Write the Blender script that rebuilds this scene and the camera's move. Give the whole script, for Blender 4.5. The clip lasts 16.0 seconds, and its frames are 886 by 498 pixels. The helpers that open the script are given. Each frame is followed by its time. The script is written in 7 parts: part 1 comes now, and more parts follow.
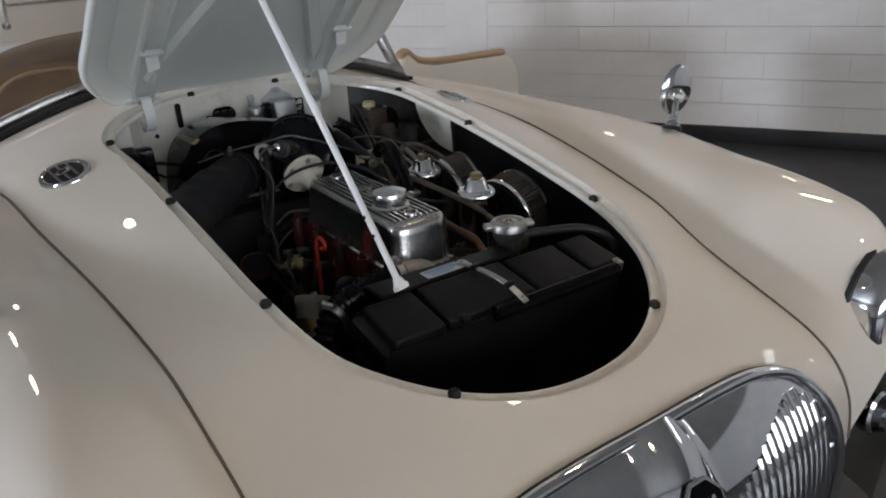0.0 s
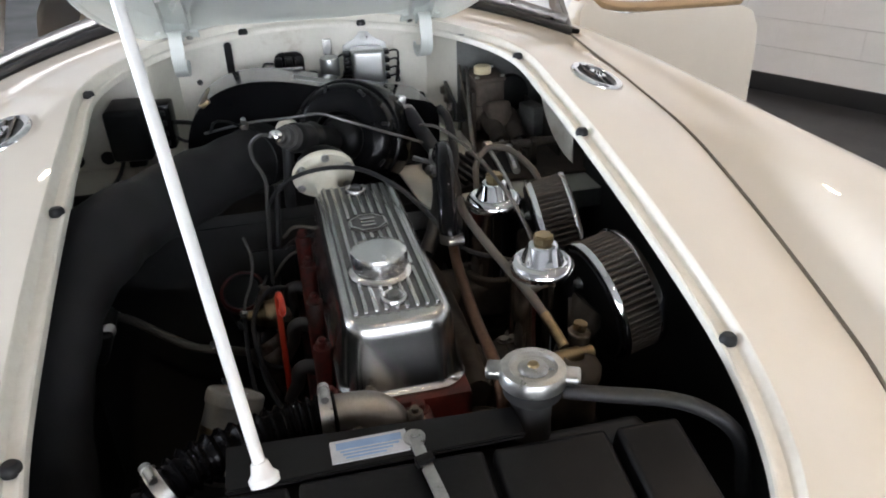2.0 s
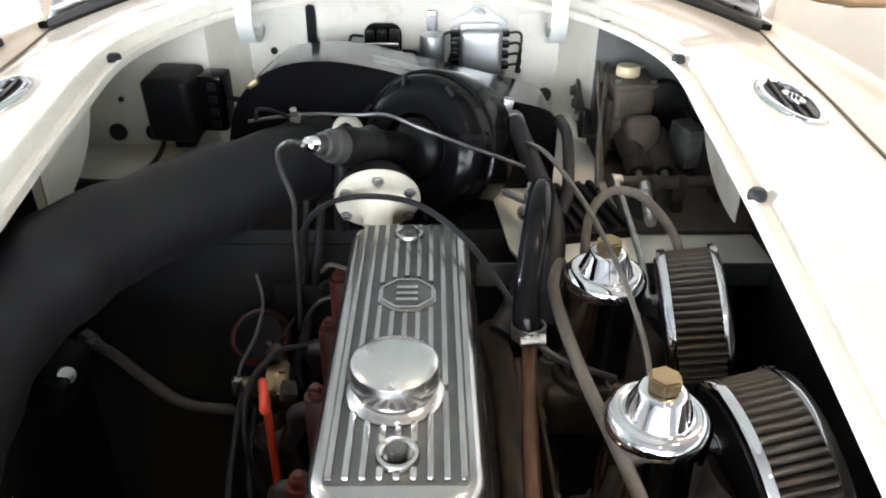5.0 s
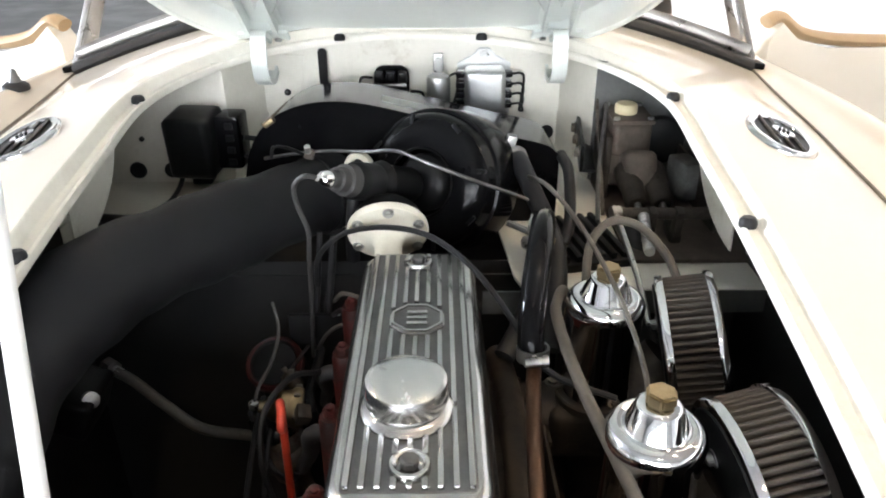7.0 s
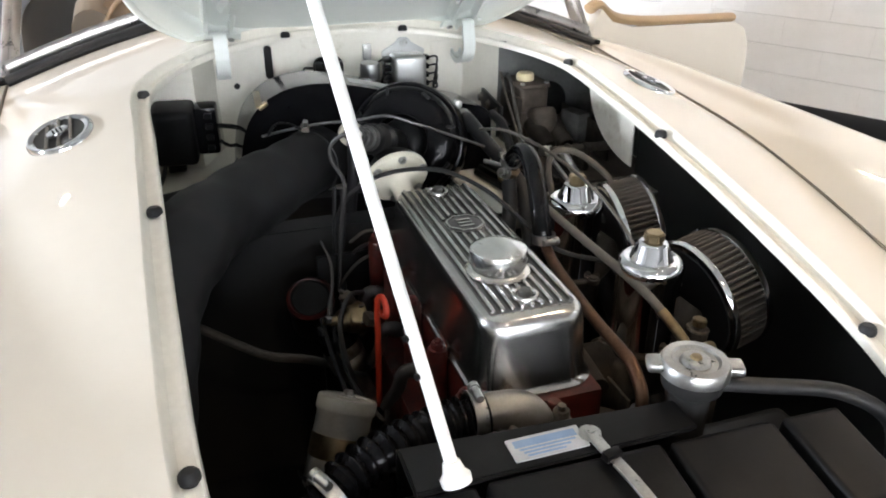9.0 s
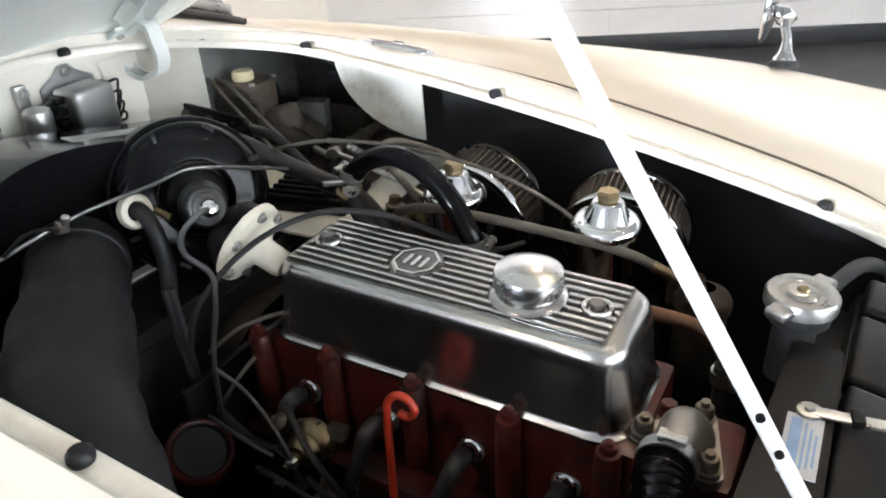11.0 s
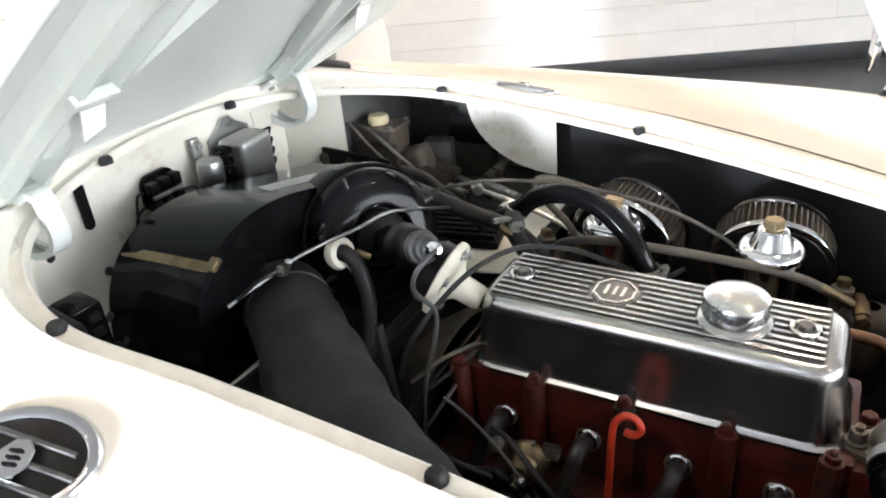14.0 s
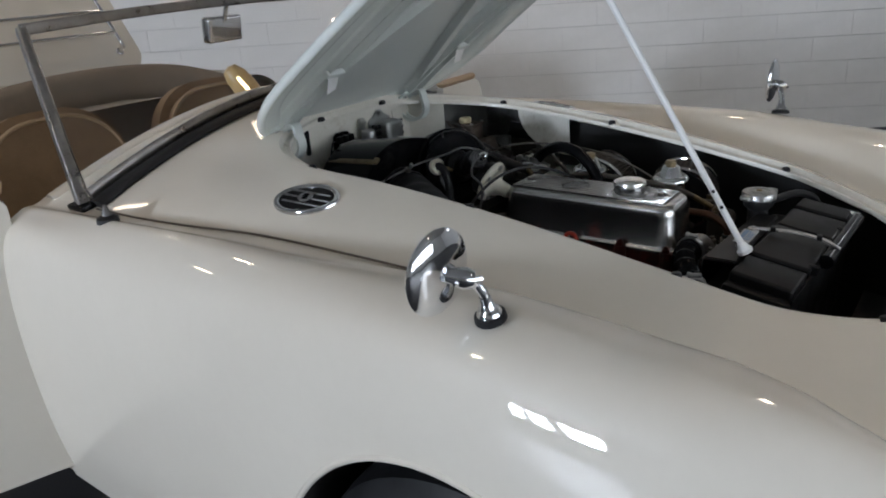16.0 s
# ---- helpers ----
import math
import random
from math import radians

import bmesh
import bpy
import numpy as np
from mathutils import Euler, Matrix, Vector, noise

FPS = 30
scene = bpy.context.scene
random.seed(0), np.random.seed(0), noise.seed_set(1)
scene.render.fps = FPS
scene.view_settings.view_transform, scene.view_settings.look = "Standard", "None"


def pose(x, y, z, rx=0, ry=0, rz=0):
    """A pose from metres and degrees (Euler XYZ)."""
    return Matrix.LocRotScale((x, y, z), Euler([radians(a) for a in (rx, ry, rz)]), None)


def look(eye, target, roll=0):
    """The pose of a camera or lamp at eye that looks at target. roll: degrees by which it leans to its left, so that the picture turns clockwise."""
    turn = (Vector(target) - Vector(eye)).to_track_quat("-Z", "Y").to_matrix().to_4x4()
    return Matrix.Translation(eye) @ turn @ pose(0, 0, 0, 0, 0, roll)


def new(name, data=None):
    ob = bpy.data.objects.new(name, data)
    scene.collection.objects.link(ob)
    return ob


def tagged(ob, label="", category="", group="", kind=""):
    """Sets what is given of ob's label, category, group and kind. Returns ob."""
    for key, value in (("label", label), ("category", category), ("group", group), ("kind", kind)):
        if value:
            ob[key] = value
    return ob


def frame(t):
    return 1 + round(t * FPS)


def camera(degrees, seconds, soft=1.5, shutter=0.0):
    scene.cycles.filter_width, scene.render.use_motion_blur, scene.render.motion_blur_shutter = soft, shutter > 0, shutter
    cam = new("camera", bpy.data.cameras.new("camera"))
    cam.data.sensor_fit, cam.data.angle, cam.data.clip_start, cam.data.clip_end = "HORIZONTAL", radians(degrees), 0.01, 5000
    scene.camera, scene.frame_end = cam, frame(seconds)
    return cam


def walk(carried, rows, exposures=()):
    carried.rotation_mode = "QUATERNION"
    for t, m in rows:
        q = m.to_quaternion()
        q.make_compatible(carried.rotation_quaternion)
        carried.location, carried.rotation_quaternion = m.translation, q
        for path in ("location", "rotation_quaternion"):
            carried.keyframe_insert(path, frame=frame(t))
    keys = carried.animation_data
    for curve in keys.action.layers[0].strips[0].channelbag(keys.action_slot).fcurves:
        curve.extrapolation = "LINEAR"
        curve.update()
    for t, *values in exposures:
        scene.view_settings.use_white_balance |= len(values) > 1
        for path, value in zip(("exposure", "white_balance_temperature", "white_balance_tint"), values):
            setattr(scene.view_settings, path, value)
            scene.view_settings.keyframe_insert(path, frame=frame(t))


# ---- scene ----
cam = camera(61.7, 16.0, soft=1.9)
PATH = [
    (0, (-0.608, -1.054, 1.274), (0.4, 0.485, 0.49), -3.5),
    (0.5, (-0.445, -0.929, 1.25), (0.498, 0.634, 0.433), -3.4),
    (1, (-0.276, -0.874, 1.259), (0.443, 0.792, 0.418), -2.8),
    (1.5, (-0.165, -0.743, 1.251), (0.373, 0.976, 0.382), -1.9),
    (2, (-0.077, -0.65, 1.235), (0.32, 1.064, 0.284), -1.8),
    (2.5, (0.008, -0.579, 1.215), (0.239, 1.087, 0.133), -1.2),
    (3, (0.063, -0.514, 1.22), (0.138, 1.136, 0.093), -0.2),
    (3.5, (0.074, -0.447, 1.195), (0.071, 1.187, 0.041), 1.2),
    (4, (0.071, -0.397, 1.188), (0.063, 1.21, -0.002), 1.6),
    (4.5, (0.043, -0.353, 1.178), (0.048, 1.298, 0.049), 1.2),
    (5, (0.043, -0.34, 1.181), (0.07, 1.379, 0.16), 0.4),
    (5.2, (0.039, -0.334, 1.185), (0.082, 1.404, 0.197), 0.8),
    (7.3, (0.041, -0.403, 1.192), (0.048, 1.369, 0.265), -0.3),
    (7.5, (0.038, -0.433, 1.195), (0.04, 1.34, 0.27), -0.2),
    (8, (0.027, -0.511, 1.207), (0.036, 1.264, 0.285), 0.5),
    (8.5, (-0.08, -0.58, 1.212), (0.142, 1.182, 0.292), 0.6),
    (8.7, (-0.162, -0.606, 1.212), (0.202, 1.136, 0.298), 0.5),
    (10.8, (-0.486, -0.203, 1.196), (0.934, 0.796, 0.202), -2.9),
    (11, (-0.497, -0.153, 1.198), (0.988, 0.728, 0.189), -3.1),
    (11.5, (-0.505, -0.072, 1.205), (1.045, 0.615, 0.144), -2.4),
    (12, (-0.509, -0.028, 1.211), (1.023, 0.601, 0.09), -3.7),
    (12.5, (-0.518, -0.003, 1.215), (1.004, 0.625, 0.079), -3.0),
    (13, (-0.532, 0.014, 1.228), (0.993, 0.714, 0.14), -3.7),
    (13.5, (-0.558, 0.022, 1.241), (0.97, 0.801, 0.212), -4.2),
    (14, (-0.636, 0.001, 1.252), (0.874, 0.898, 0.296), -5.0),
    (14.5, (-0.763, -0.109, 1.263), (0.694, 0.948, 0.39), -4.8),
    (15, (-0.912, -0.229, 1.275), (0.504, 0.922, 0.457), -5.1),
    (15.5, (-1.095, -0.348, 1.264), (0.345, 0.82, 0.516), -3.6),
    (16, (-1.303, -0.499, 1.268), (0.164, 0.656, 0.552), -4.3),
]
EXPOSURES = [(0, 0.08, 6550, 15), (0.5, 0.45, 6520, 15), (1.0, 0.72, 6480, 14), (1.5, 1.0, 6450, 13), (2.0, 1.25, 6550, 14), (2.5, 1.5, 6480, 13), (3.5, 1.85, 6400, 12), (5, 2.15, 6600, 12), (8, 1.8, 6750, 13), (8.5, 1.62, 6750, 13),
             (11, 1.85, 6600, 12), (12.0, 2.18, 6700, 13), (12.5, 2.26, 6750, 13), (13.5, 2.4, 6750, 13), (14, 2.12, 6700, 13), (14.5, 1.5, 6750, 13), (15, 1.02, 6800, 14), (15.5, 0.46, 6600, 13), (16, -0.05, 6400, 12)]
LIGHT_SOUTH, LIGHT_WEST, SPOT_POWER = 60.0, 330.0, 20.0
DAYLIGHT = (0.76, 0.865, 1.0)
SPOTS = [(-0.72, 3.2), (-0.1, 4.15), (-2.5, 4.6), (1.2, -0.3), (1.4, 2.2), (-2.1, 0.9), (0.2, -2.2), (3.0, 0.9)]

walk(cam, [(t, look(eye, target, roll)) for t, eye, target, roll in PATH], EXPOSURES)

# ---- light ----
world = bpy.data.worlds.new("sky")
scene.world = world
world.use_nodes = True
wn = world.node_tree.nodes
sky = wn.new("ShaderNodeTexSky")
sky.sky_type, sky.sun_disc, sky.sun_elevation, sky.sun_rotation = "NISHITA", False, radians(35), radians(215)
world.node_tree.links.new(sky.outputs[0], wn["Background"].inputs[0])
wn["Background"].inputs[1].default_value = 0.1


def area_lamp(name, m, sx, sy, power, colour):
    d = bpy.data.lights.new(name, "AREA")
    d.shape, d.size, d.size_y, d.energy, d.color = "RECTANGLE", sx, sy, power, colour
    ob = new(name, d)
    ob.matrix_world = m
    return ob


# ---- materials ----
class Nodes:
    """A small wrapper round one node material."""

    def __init__(self, name):
        self.m = bpy.data.materials.new(name)
        self.m.use_nodes = True
        self.t = self.m.node_tree
        self.b = self.t.nodes["Principled BSDF"]

    def add(self, kind, **values):
        n = self.t.nodes.new(kind)
        for k, v in values.items():
            if k in n.inputs:
                n.inputs[k].default_value = v
        return n

    def link(self, a, b):
        self.t.links.new(a, b)

    def noise(self, scale, detail=4, rough=0.55, stretch=(1, 1, 1)):
        c = self.add("ShaderNodeTexCoord")
        mp = self.add("ShaderNodeMapping", Scale=stretch)
        n = self.add("ShaderNodeTexNoise", Scale=scale, Detail=detail, Roughness=rough)
        self.link(c.outputs["Object"], mp.inputs["Vector"])
        self.link(mp.outputs[0], n.inputs["Vector"])
        return n.outputs["Fac"]

    def ramp(self, fac, stops):
        r = self.add("ShaderNodeValToRGB")
        e = r.color_ramp.elements
        while len(e) < len(stops):
            e.new(0.5)
        for el, (p, c) in zip(e, stops):
            el.position, el.color = p, (*c, 1) if len(c) == 3 else c
        self.link(fac, r.inputs[0])
        return r.outputs[0]

    def bump(self, fac, strength, distance):
        n = self.add("ShaderNodeBump", Strength=strength, Distance=distance)
        self.link(fac, n.inputs["Height"])
        self.link(n.outputs[0], self.b.inputs["Normal"])


def surface(name, c1, c2, rough=(0.4, 0.6), metal=0.0, scale=30.0, fine=400.0, bump=0.15, depth=0.0005, coat=0.0, coat_rough=0.03, stretch=(1, 1, 1), spec=0.5, lo=0.3, hi=0.7, grime=None, grime_from=0.58):
    """A two-scale material: a slow mottling of colour and gloss, a fine grain, and grime in patches where given."""
    n = Nodes(name)
    big, small = n.noise(scale, 5, 0.6, stretch), n.noise(fine, 3, 0.6, stretch)
    mix = n.add("ShaderNodeMath")
    mix.operation = "MULTIPLY_ADD"
    n.link(small, mix.inputs[0])
    mix.inputs[1].default_value = 0.35
    sub = n.add("ShaderNodeMath")
    sub.operation = "MULTIPLY_ADD"
    n.link(big, sub.inputs[0])
    sub.inputs[1].default_value, sub.inputs[2].default_value = 1.0, -0.175
    n.link(sub.outputs[0], mix.inputs[2])
    col = n.ramp(mix.outputs[0], [(lo, c1), (hi, c2)])
    if grime:
        patch = n.ramp(n.noise(scale * 0.6, 8, 0.7), [(grime_from, (0, 0, 0)), (grime_from + 0.14, (1, 1, 1))])
        mx = n.add("ShaderNodeMix")
        mx.data_type = "RGBA"
        n.link(patch, mx.inputs[0])
        n.link(col, mx.inputs[6])
        mx.inputs[7].default_value = (*grime, 1)
        col = mx.outputs[2]
    n.link(col, n.b.inputs["Base Color"])
    rr = n.ramp(mix.outputs[0], [(lo, (rough[0],) * 3), (hi, (rough[1],) * 3)])
    n.link(rr, n.b.inputs["Roughness"])
    n.b.inputs["Metallic"].default_value = metal
    n.b.inputs["Specular IOR Level"].default_value = spec
    n.b.inputs["Coat Weight"].default_value = coat
    n.b.inputs["Coat Roughness"].default_value = coat_rough
    if bump:
        n.bump(mix.outputs[0], bump, depth)
    return n.m


CREAM = surface("cream_paint", (0.745, 0.69, 0.595), (0.775, 0.72, 0.625), (0.5, 0.6), scale=3, fine=60, bump=0.015, depth=0.0006, coat=1.0, coat_rough=0.012, spec=0.2)
CREAM.node_tree.nodes["Principled BSDF"].inputs["Coat IOR"].default_value = 1.65
BAYWHITE = surface("bay_white_paint", (0.67, 0.645, 0.565), (0.78, 0.755, 0.675), (0.3, 0.5), scale=9, fine=140, bump=0.05, grime=(0.40, 0.34, 0.25), grime_from=0.6, coat=0.3, coat_rough=0.15)
LIPWHITE = surface("chipped_lip_paint", (0.69, 0.655, 0.575), (0.77, 0.735, 0.655), (0.3, 0.5), scale=70, fine=260, bump=0.08, grime=(0.2, 0.16, 0.11), grime_from=0.69, coat=0.3, coat_rough=0.12)
LIDWHITE = surface("lid_underside_paint", (0.68, 0.72, 0.685), (0.74, 0.77, 0.735), (0.3, 0.45), scale=7, fine=120, bump=0.05, coat=0.4, coat_rough=0.12)
CHROME = surface("chrome", (0.72, 0.73, 0.75), (0.82, 0.82, 0.83), (0.03, 0.09), 1.0, 40, 600, 0.02)
STEEL = surface("dull_plated_steel", (0.32, 0.32, 0.31), (0.5, 0.5, 0.485), (0.25, 0.45), 1.0, 60, 500, 0.1, grime=(0.2, 0.17, 0.13), grime_from=0.64)
POLISHED = surface("polished_aluminium", (0.47, 0.465, 0.455), (0.55, 0.545, 0.535), (0.215, 0.235), 1.0, 9, 60, 0.012, 0.0003)
SATINCHROME = surface("hazy_chrome", (0.66, 0.66, 0.66), (0.76, 0.76, 0.75), (0.16, 0.3), 1.0, 25, 300, 0.02, 0.0003)
DARKALU = surface("dull_cast_field", (0.15, 0.148, 0.145), (0.24, 0.238, 0.232), (0.3, 0.45), 1.0, 30, 420, 0.2, 0.0004)
OLDALU = surface("tarnished_aluminium", (0.11, 0.096, 0.08), (0.23, 0.21, 0.185), (0.4, 0.6), 0.9, 60, 420, 0.35, 0.0006, grime=(0.08, 0.06, 0.042), grime_from=0.52)
WIREGREY = surface("grey_wire_sleeve", (0.026, 0.025, 0.024), (0.046, 0.044, 0.042), (0.5, 0.65), scale=60, fine=600, bump=0.1)
PLUGRUBBER = surface("grey_plug_rubber", (0.018, 0.018, 0.019), (0.032, 0.032, 0.033), (0.45, 0.6), scale=40, fine=500, bump=0.12)
SEAMSHADE = surface("shaded_seam_piping", (0.09, 0.077, 0.06), (0.16, 0.135, 0.11), (0.5, 0.65), scale=20, fine=300, bump=0.1)
AMBERPOD = surface("amber_plastic", (0.6, 0.4, 0.16), (0.7, 0.5, 0.24), (0.3, 0.45), scale=30, fine=300, bump=0.05)
CAST = surface("cast_aluminium", (0.23, 0.215, 0.20), (0.36, 0.345, 0.325), (0.4, 0.6), 1.0, 40, 420, 0.35, 0.0006, grime=(0.2, 0.16, 0.12), grime_from=0.6)
DUSTYCAST = surface("dusty_casting", (0.05, 0.038, 0.030), (0.105, 0.084, 0.067), (0.5, 0.7), 0.0, 40, 350, 0.4, 0.0008, grime=(0.05, 0.04, 0.03), grime_from=0.56, spec=0.35)
DARKGREY = surface("mottled_grey_paint", (0.075, 0.078, 0.073), (0.145, 0.148, 0.14), (0.5, 0.7), scale=7, fine=140, bump=0.1, grime=(0.035, 0.032, 0.027), grime_from=0.55)
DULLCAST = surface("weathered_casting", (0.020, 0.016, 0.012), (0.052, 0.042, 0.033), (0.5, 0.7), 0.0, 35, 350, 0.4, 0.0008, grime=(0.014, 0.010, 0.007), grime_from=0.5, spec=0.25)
MAROON = surface("maroon_engine_enamel", (0.036, 0.005, 0.004), (0.088, 0.011, 0.008), (0.34, 0.6), scale=45, fine=300, bump=0.4, depth=0.0012, coat=0.12, coat_rough=0.25, spec=0.35, grime=(0.022, 0.009, 0.007), grime_from=0.48)
GLOSSBLACK = surface("gloss_black_paint", (0.003, 0.003, 0.0035), (0.006, 0.006, 0.0065), (0.1, 0.15), scale=14, fine=220, bump=0.01, spec=0.12)
SATINBLACK = surface("satin_black_paint", (0.004, 0.004, 0.0043), (0.009, 0.009, 0.0095), (0.32, 0.46), scale=20, fine=300, bump=0.1, grime=(0.016, 0.015, 0.013), grime_from=0.63, spec=0.16)
BAYBLACK = surface("bay_black_paint", (0.017, 0.017, 0.017), (0.031, 0.030, 0.030), (0.5, 0.7), scale=8, fine=160, bump=0.15, spec=0.3)
RUBBER = surface("black_rubber", (0.012, 0.012, 0.013), (0.022, 0.022, 0.023), (0.38, 0.55), scale=40, fine=500, bump=0.12, spec=0.28)
DUCTCLOTH = surface("ribbed_duct_cloth", (0.006, 0.006, 0.0068), (0.013, 0.013, 0.0145), (0.55, 0.75), scale=18, fine=420, bump=0.5, depth=0.0012, grime=(0.03, 0.029, 0.03), grime_from=0.66, spec=0.28)
GREYHOSE = surface("braided_fuel_hose", (0.05, 0.044, 0.036), (0.095, 0.084, 0.07), (0.5, 0.65), scale=60, fine=900, bump=0.5, depth=0.0004)
IVORY = surface("ivory_plastic", (0.62, 0.58, 0.47), (0.7, 0.67, 0.57), (0.35, 0.5), scale=30, fine=300, bump=0.06, grime=(0.4, 0.34, 0.24), grime_from=0.66)
AMBERCAP = surface("yellowed_plastic_cap", (0.55, 0.46, 0.27), (0.64, 0.56, 0.36), (0.35, 0.5), scale=60, fine=500, bump=0.05)
BRASS = surface("brass", (0.24, 0.185, 0.105), (0.34, 0.27, 0.165), (0.28, 0.48), 1.0, 60, 500, 0.1, grime=(0.14, 0.09, 0.045), grime_from=0.6)
OLDBRASS = surface("tarnished_brass", (0.16, 0.12, 0.07), (0.26, 0.20, 0.12), (0.3, 0.5), 1.0, 60, 500, 0.1, grime=(0.08, 0.055, 0.03), grime_from=0.56)
COPPER = surface("copper_pipe", (0.10, 0.055, 0.036), (0.18, 0.105, 0.07), (0.3, 0.5), 1.0, 50, 400, 0.1, grime=(0.06, 0.04, 0.03), grime_from=0.56)
ORANGE = surface("orange_enamel", (0.36, 0.026, 0.010), (0.44, 0.04, 0.016), (0.35, 0.5), scale=40, fine=300, bump=0.06)
PALECAN = surface("pale_can_enamel", (0.20, 0.195, 0.175), (0.29, 0.28, 0.255), (0.35, 0.5), scale=30, fine=300, bump=0.06, grime=(0.15, 0.12, 0.08), grime_from=0.58)
SCREENFRAME = surface("aged_screen_frame", (0.31, 0.295, 0.28), (0.42, 0.405, 0.39), (0.25, 0.4), 1.0, 30, 300, 0.05)
WHITEROD = surface("white_rod_paint", (0.8, 0.8, 0.78), (0.85, 0.85, 0.83), (0.35, 0.5), scale=40, fine=300, bump=0.05)
GAUZE = surface("filter_gauze", (0.034, 0.028, 0.023), (0.068, 0.057, 0.047), (0.5, 0.7), 0.1, 60, 900, 0.4)
TAN = surface("tan_leather", (0.22, 0.135, 0.066), (0.29, 0.185, 0.097), (0.42, 0.6), scale=14, fine=260, bump=0.3, depth=0.0008)
TANTRIM = surface("tan_trim", (0.38, 0.255, 0.14), (0.44, 0.31, 0.18), (0.42, 0.6), scale=14, fine=260, bump=0.3, depth=0.0006)
HOODCLOTH = surface("beige_hood_cloth", (0.19, 0.148, 0.105), (0.24, 0.19, 0.14), (0.7, 0.85), scale=10, fine=500, bump=0.3, depth=0.0008)
PAPER = surface("faded_label", (0.36, 0.38, 0.40), (0.46, 0.48, 0.5), (0.4, 0.5), scale=60, fine=500, bump=0.05, grime=(0.2, 0.2, 0.2), grime_from=0.6)
SATINCOVER = surface("satin_grey_cover", (0.40, 0.41, 0.405), (0.48, 0.49, 0.485), (0.28, 0.38), 1.0, 14, 300, 0.03, 0.0003)
RODSTEEL = surface("dark_bare_steel", (0.13, 0.128, 0.125), (0.22, 0.215, 0.21), (0.35, 0.5), 1.0, 60, 500, 0.1)
LABELBLUE = surface("label_blue", (0.16, 0.26, 0.42), (0.22, 0.33, 0.5), (0.5, 0.6), scale=60, fine=500, bump=0.05)
WALLPAINT = surface("white_painted_block", (0.76, 0.735, 0.695), (0.83, 0.805, 0.77), (0.5, 0.65), scale=5, fine=120, bump=0.3, depth=0.002)
MORTAR = surface("painted_joint", (0.6, 0.575, 0.54), (0.68, 0.655, 0.62), (0.6, 0.75), scale=5, fine=120, bump=0.4, depth=0.002)
PLASTER = surface("white_plaster", (0.68, 0.67, 0.64), (0.74, 0.73, 0.7), (0.55, 0.7), scale=2, fine=60, bump=0.2, depth=0.002)
CEILGREY = surface("grey_ceiling_paint", (0.30, 0.295, 0.285), (0.36, 0.355, 0.345), (0.6, 0.75), scale=2, fine=60, bump=0.2, depth=0.002)
FLOORGREY = surface("dark_floor_coating", (0.022, 0.023, 0.026), (0.036, 0.037, 0.041), (0.32, 0.5), scale=2.5, fine=90, bump=0.15, depth=0.001)
SKIRTING = surface("black_skirting", (0.012, 0.012, 0.013), (0.02, 0.02, 0.021), (0.4, 0.55), scale=6, fine=90, bump=0.1)
WINFRAME = surface("dark_window_frame", (0.03, 0.03, 0.032), (0.05, 0.05, 0.052), (0.4, 0.5), scale=10, fine=100, bump=0.05)


def glass(name, tint=(1, 1, 1), rough=0.0):
    n = Nodes(name)
    n.b.inputs["Base Color"].default_value = (*tint, 1)
    n.b.inputs["Transmission Weight"].default_value = 1.0
    n.b.inputs["Roughness"].default_value = rough
    n.b.inputs["IOR"].default_value = 1.45
    return n.m


def glow(name, colour, strength):
    n = Nodes(name)
    n.b.inputs["Base Color"].default_value = (*colour, 1)
    n.b.inputs["Emission Color"].default_value = (*colour, 1)
    n.b.inputs["Emission Strength"].default_value = strength
    return n.m


GLASS = glass("clear_glass")
LENSGLASS = glass("lens_glass", (0.95, 0.95, 0.95), 0.05)
LAMPGLOW = glow("warm_lamp_glow", (1.0, 0.82, 0.6), 32)
PODGLOW = glow("pod_lit_side_glow", (1.0, 0.8, 0.45), 6)
SKYGLOW = glow("bright_daylight", (0.93, 0.97, 1.0), 2.6)


# ---- building helpers ----
def part(name, bm, material, parent=None, label="", smooth=True):
    """Links a bmesh as one mesh object, under parent where one is given."""
    bmesh.ops.recalc_face_normals(bm, faces=bm.faces)
    me = bpy.data.meshes.new(name)
    bm.to_mesh(me)
    bm.free()
    me.materials.append(material)
    if smooth:
        me.polygons.foreach_set("use_smooth", [True] * len(me.polygons))
        me.set_sharp_from_angle(angle=radians(42))
    ob = new(name, me)
    if parent is not None:
        ob.parent = parent
        ob.matrix_parent_inverse = parent_inverse(parent)
    if label:
        ob["label"] = label
    return ob


def parent_inverse(ob):
    m = ob.matrix_basis.copy()
    up = ob.parent
    if up is not None:
        m = up.matrix_basis @ ob.matrix_parent_inverse @ m
    return m.inverted()


def thing(name, at, label, category, group=""):
    """An Empty at the base of a thing, to parent its parts."""
    ob = new(name)
    ob.empty_display_size = 0.02
    ob.location = at
    return tagged(ob, label, category, group)


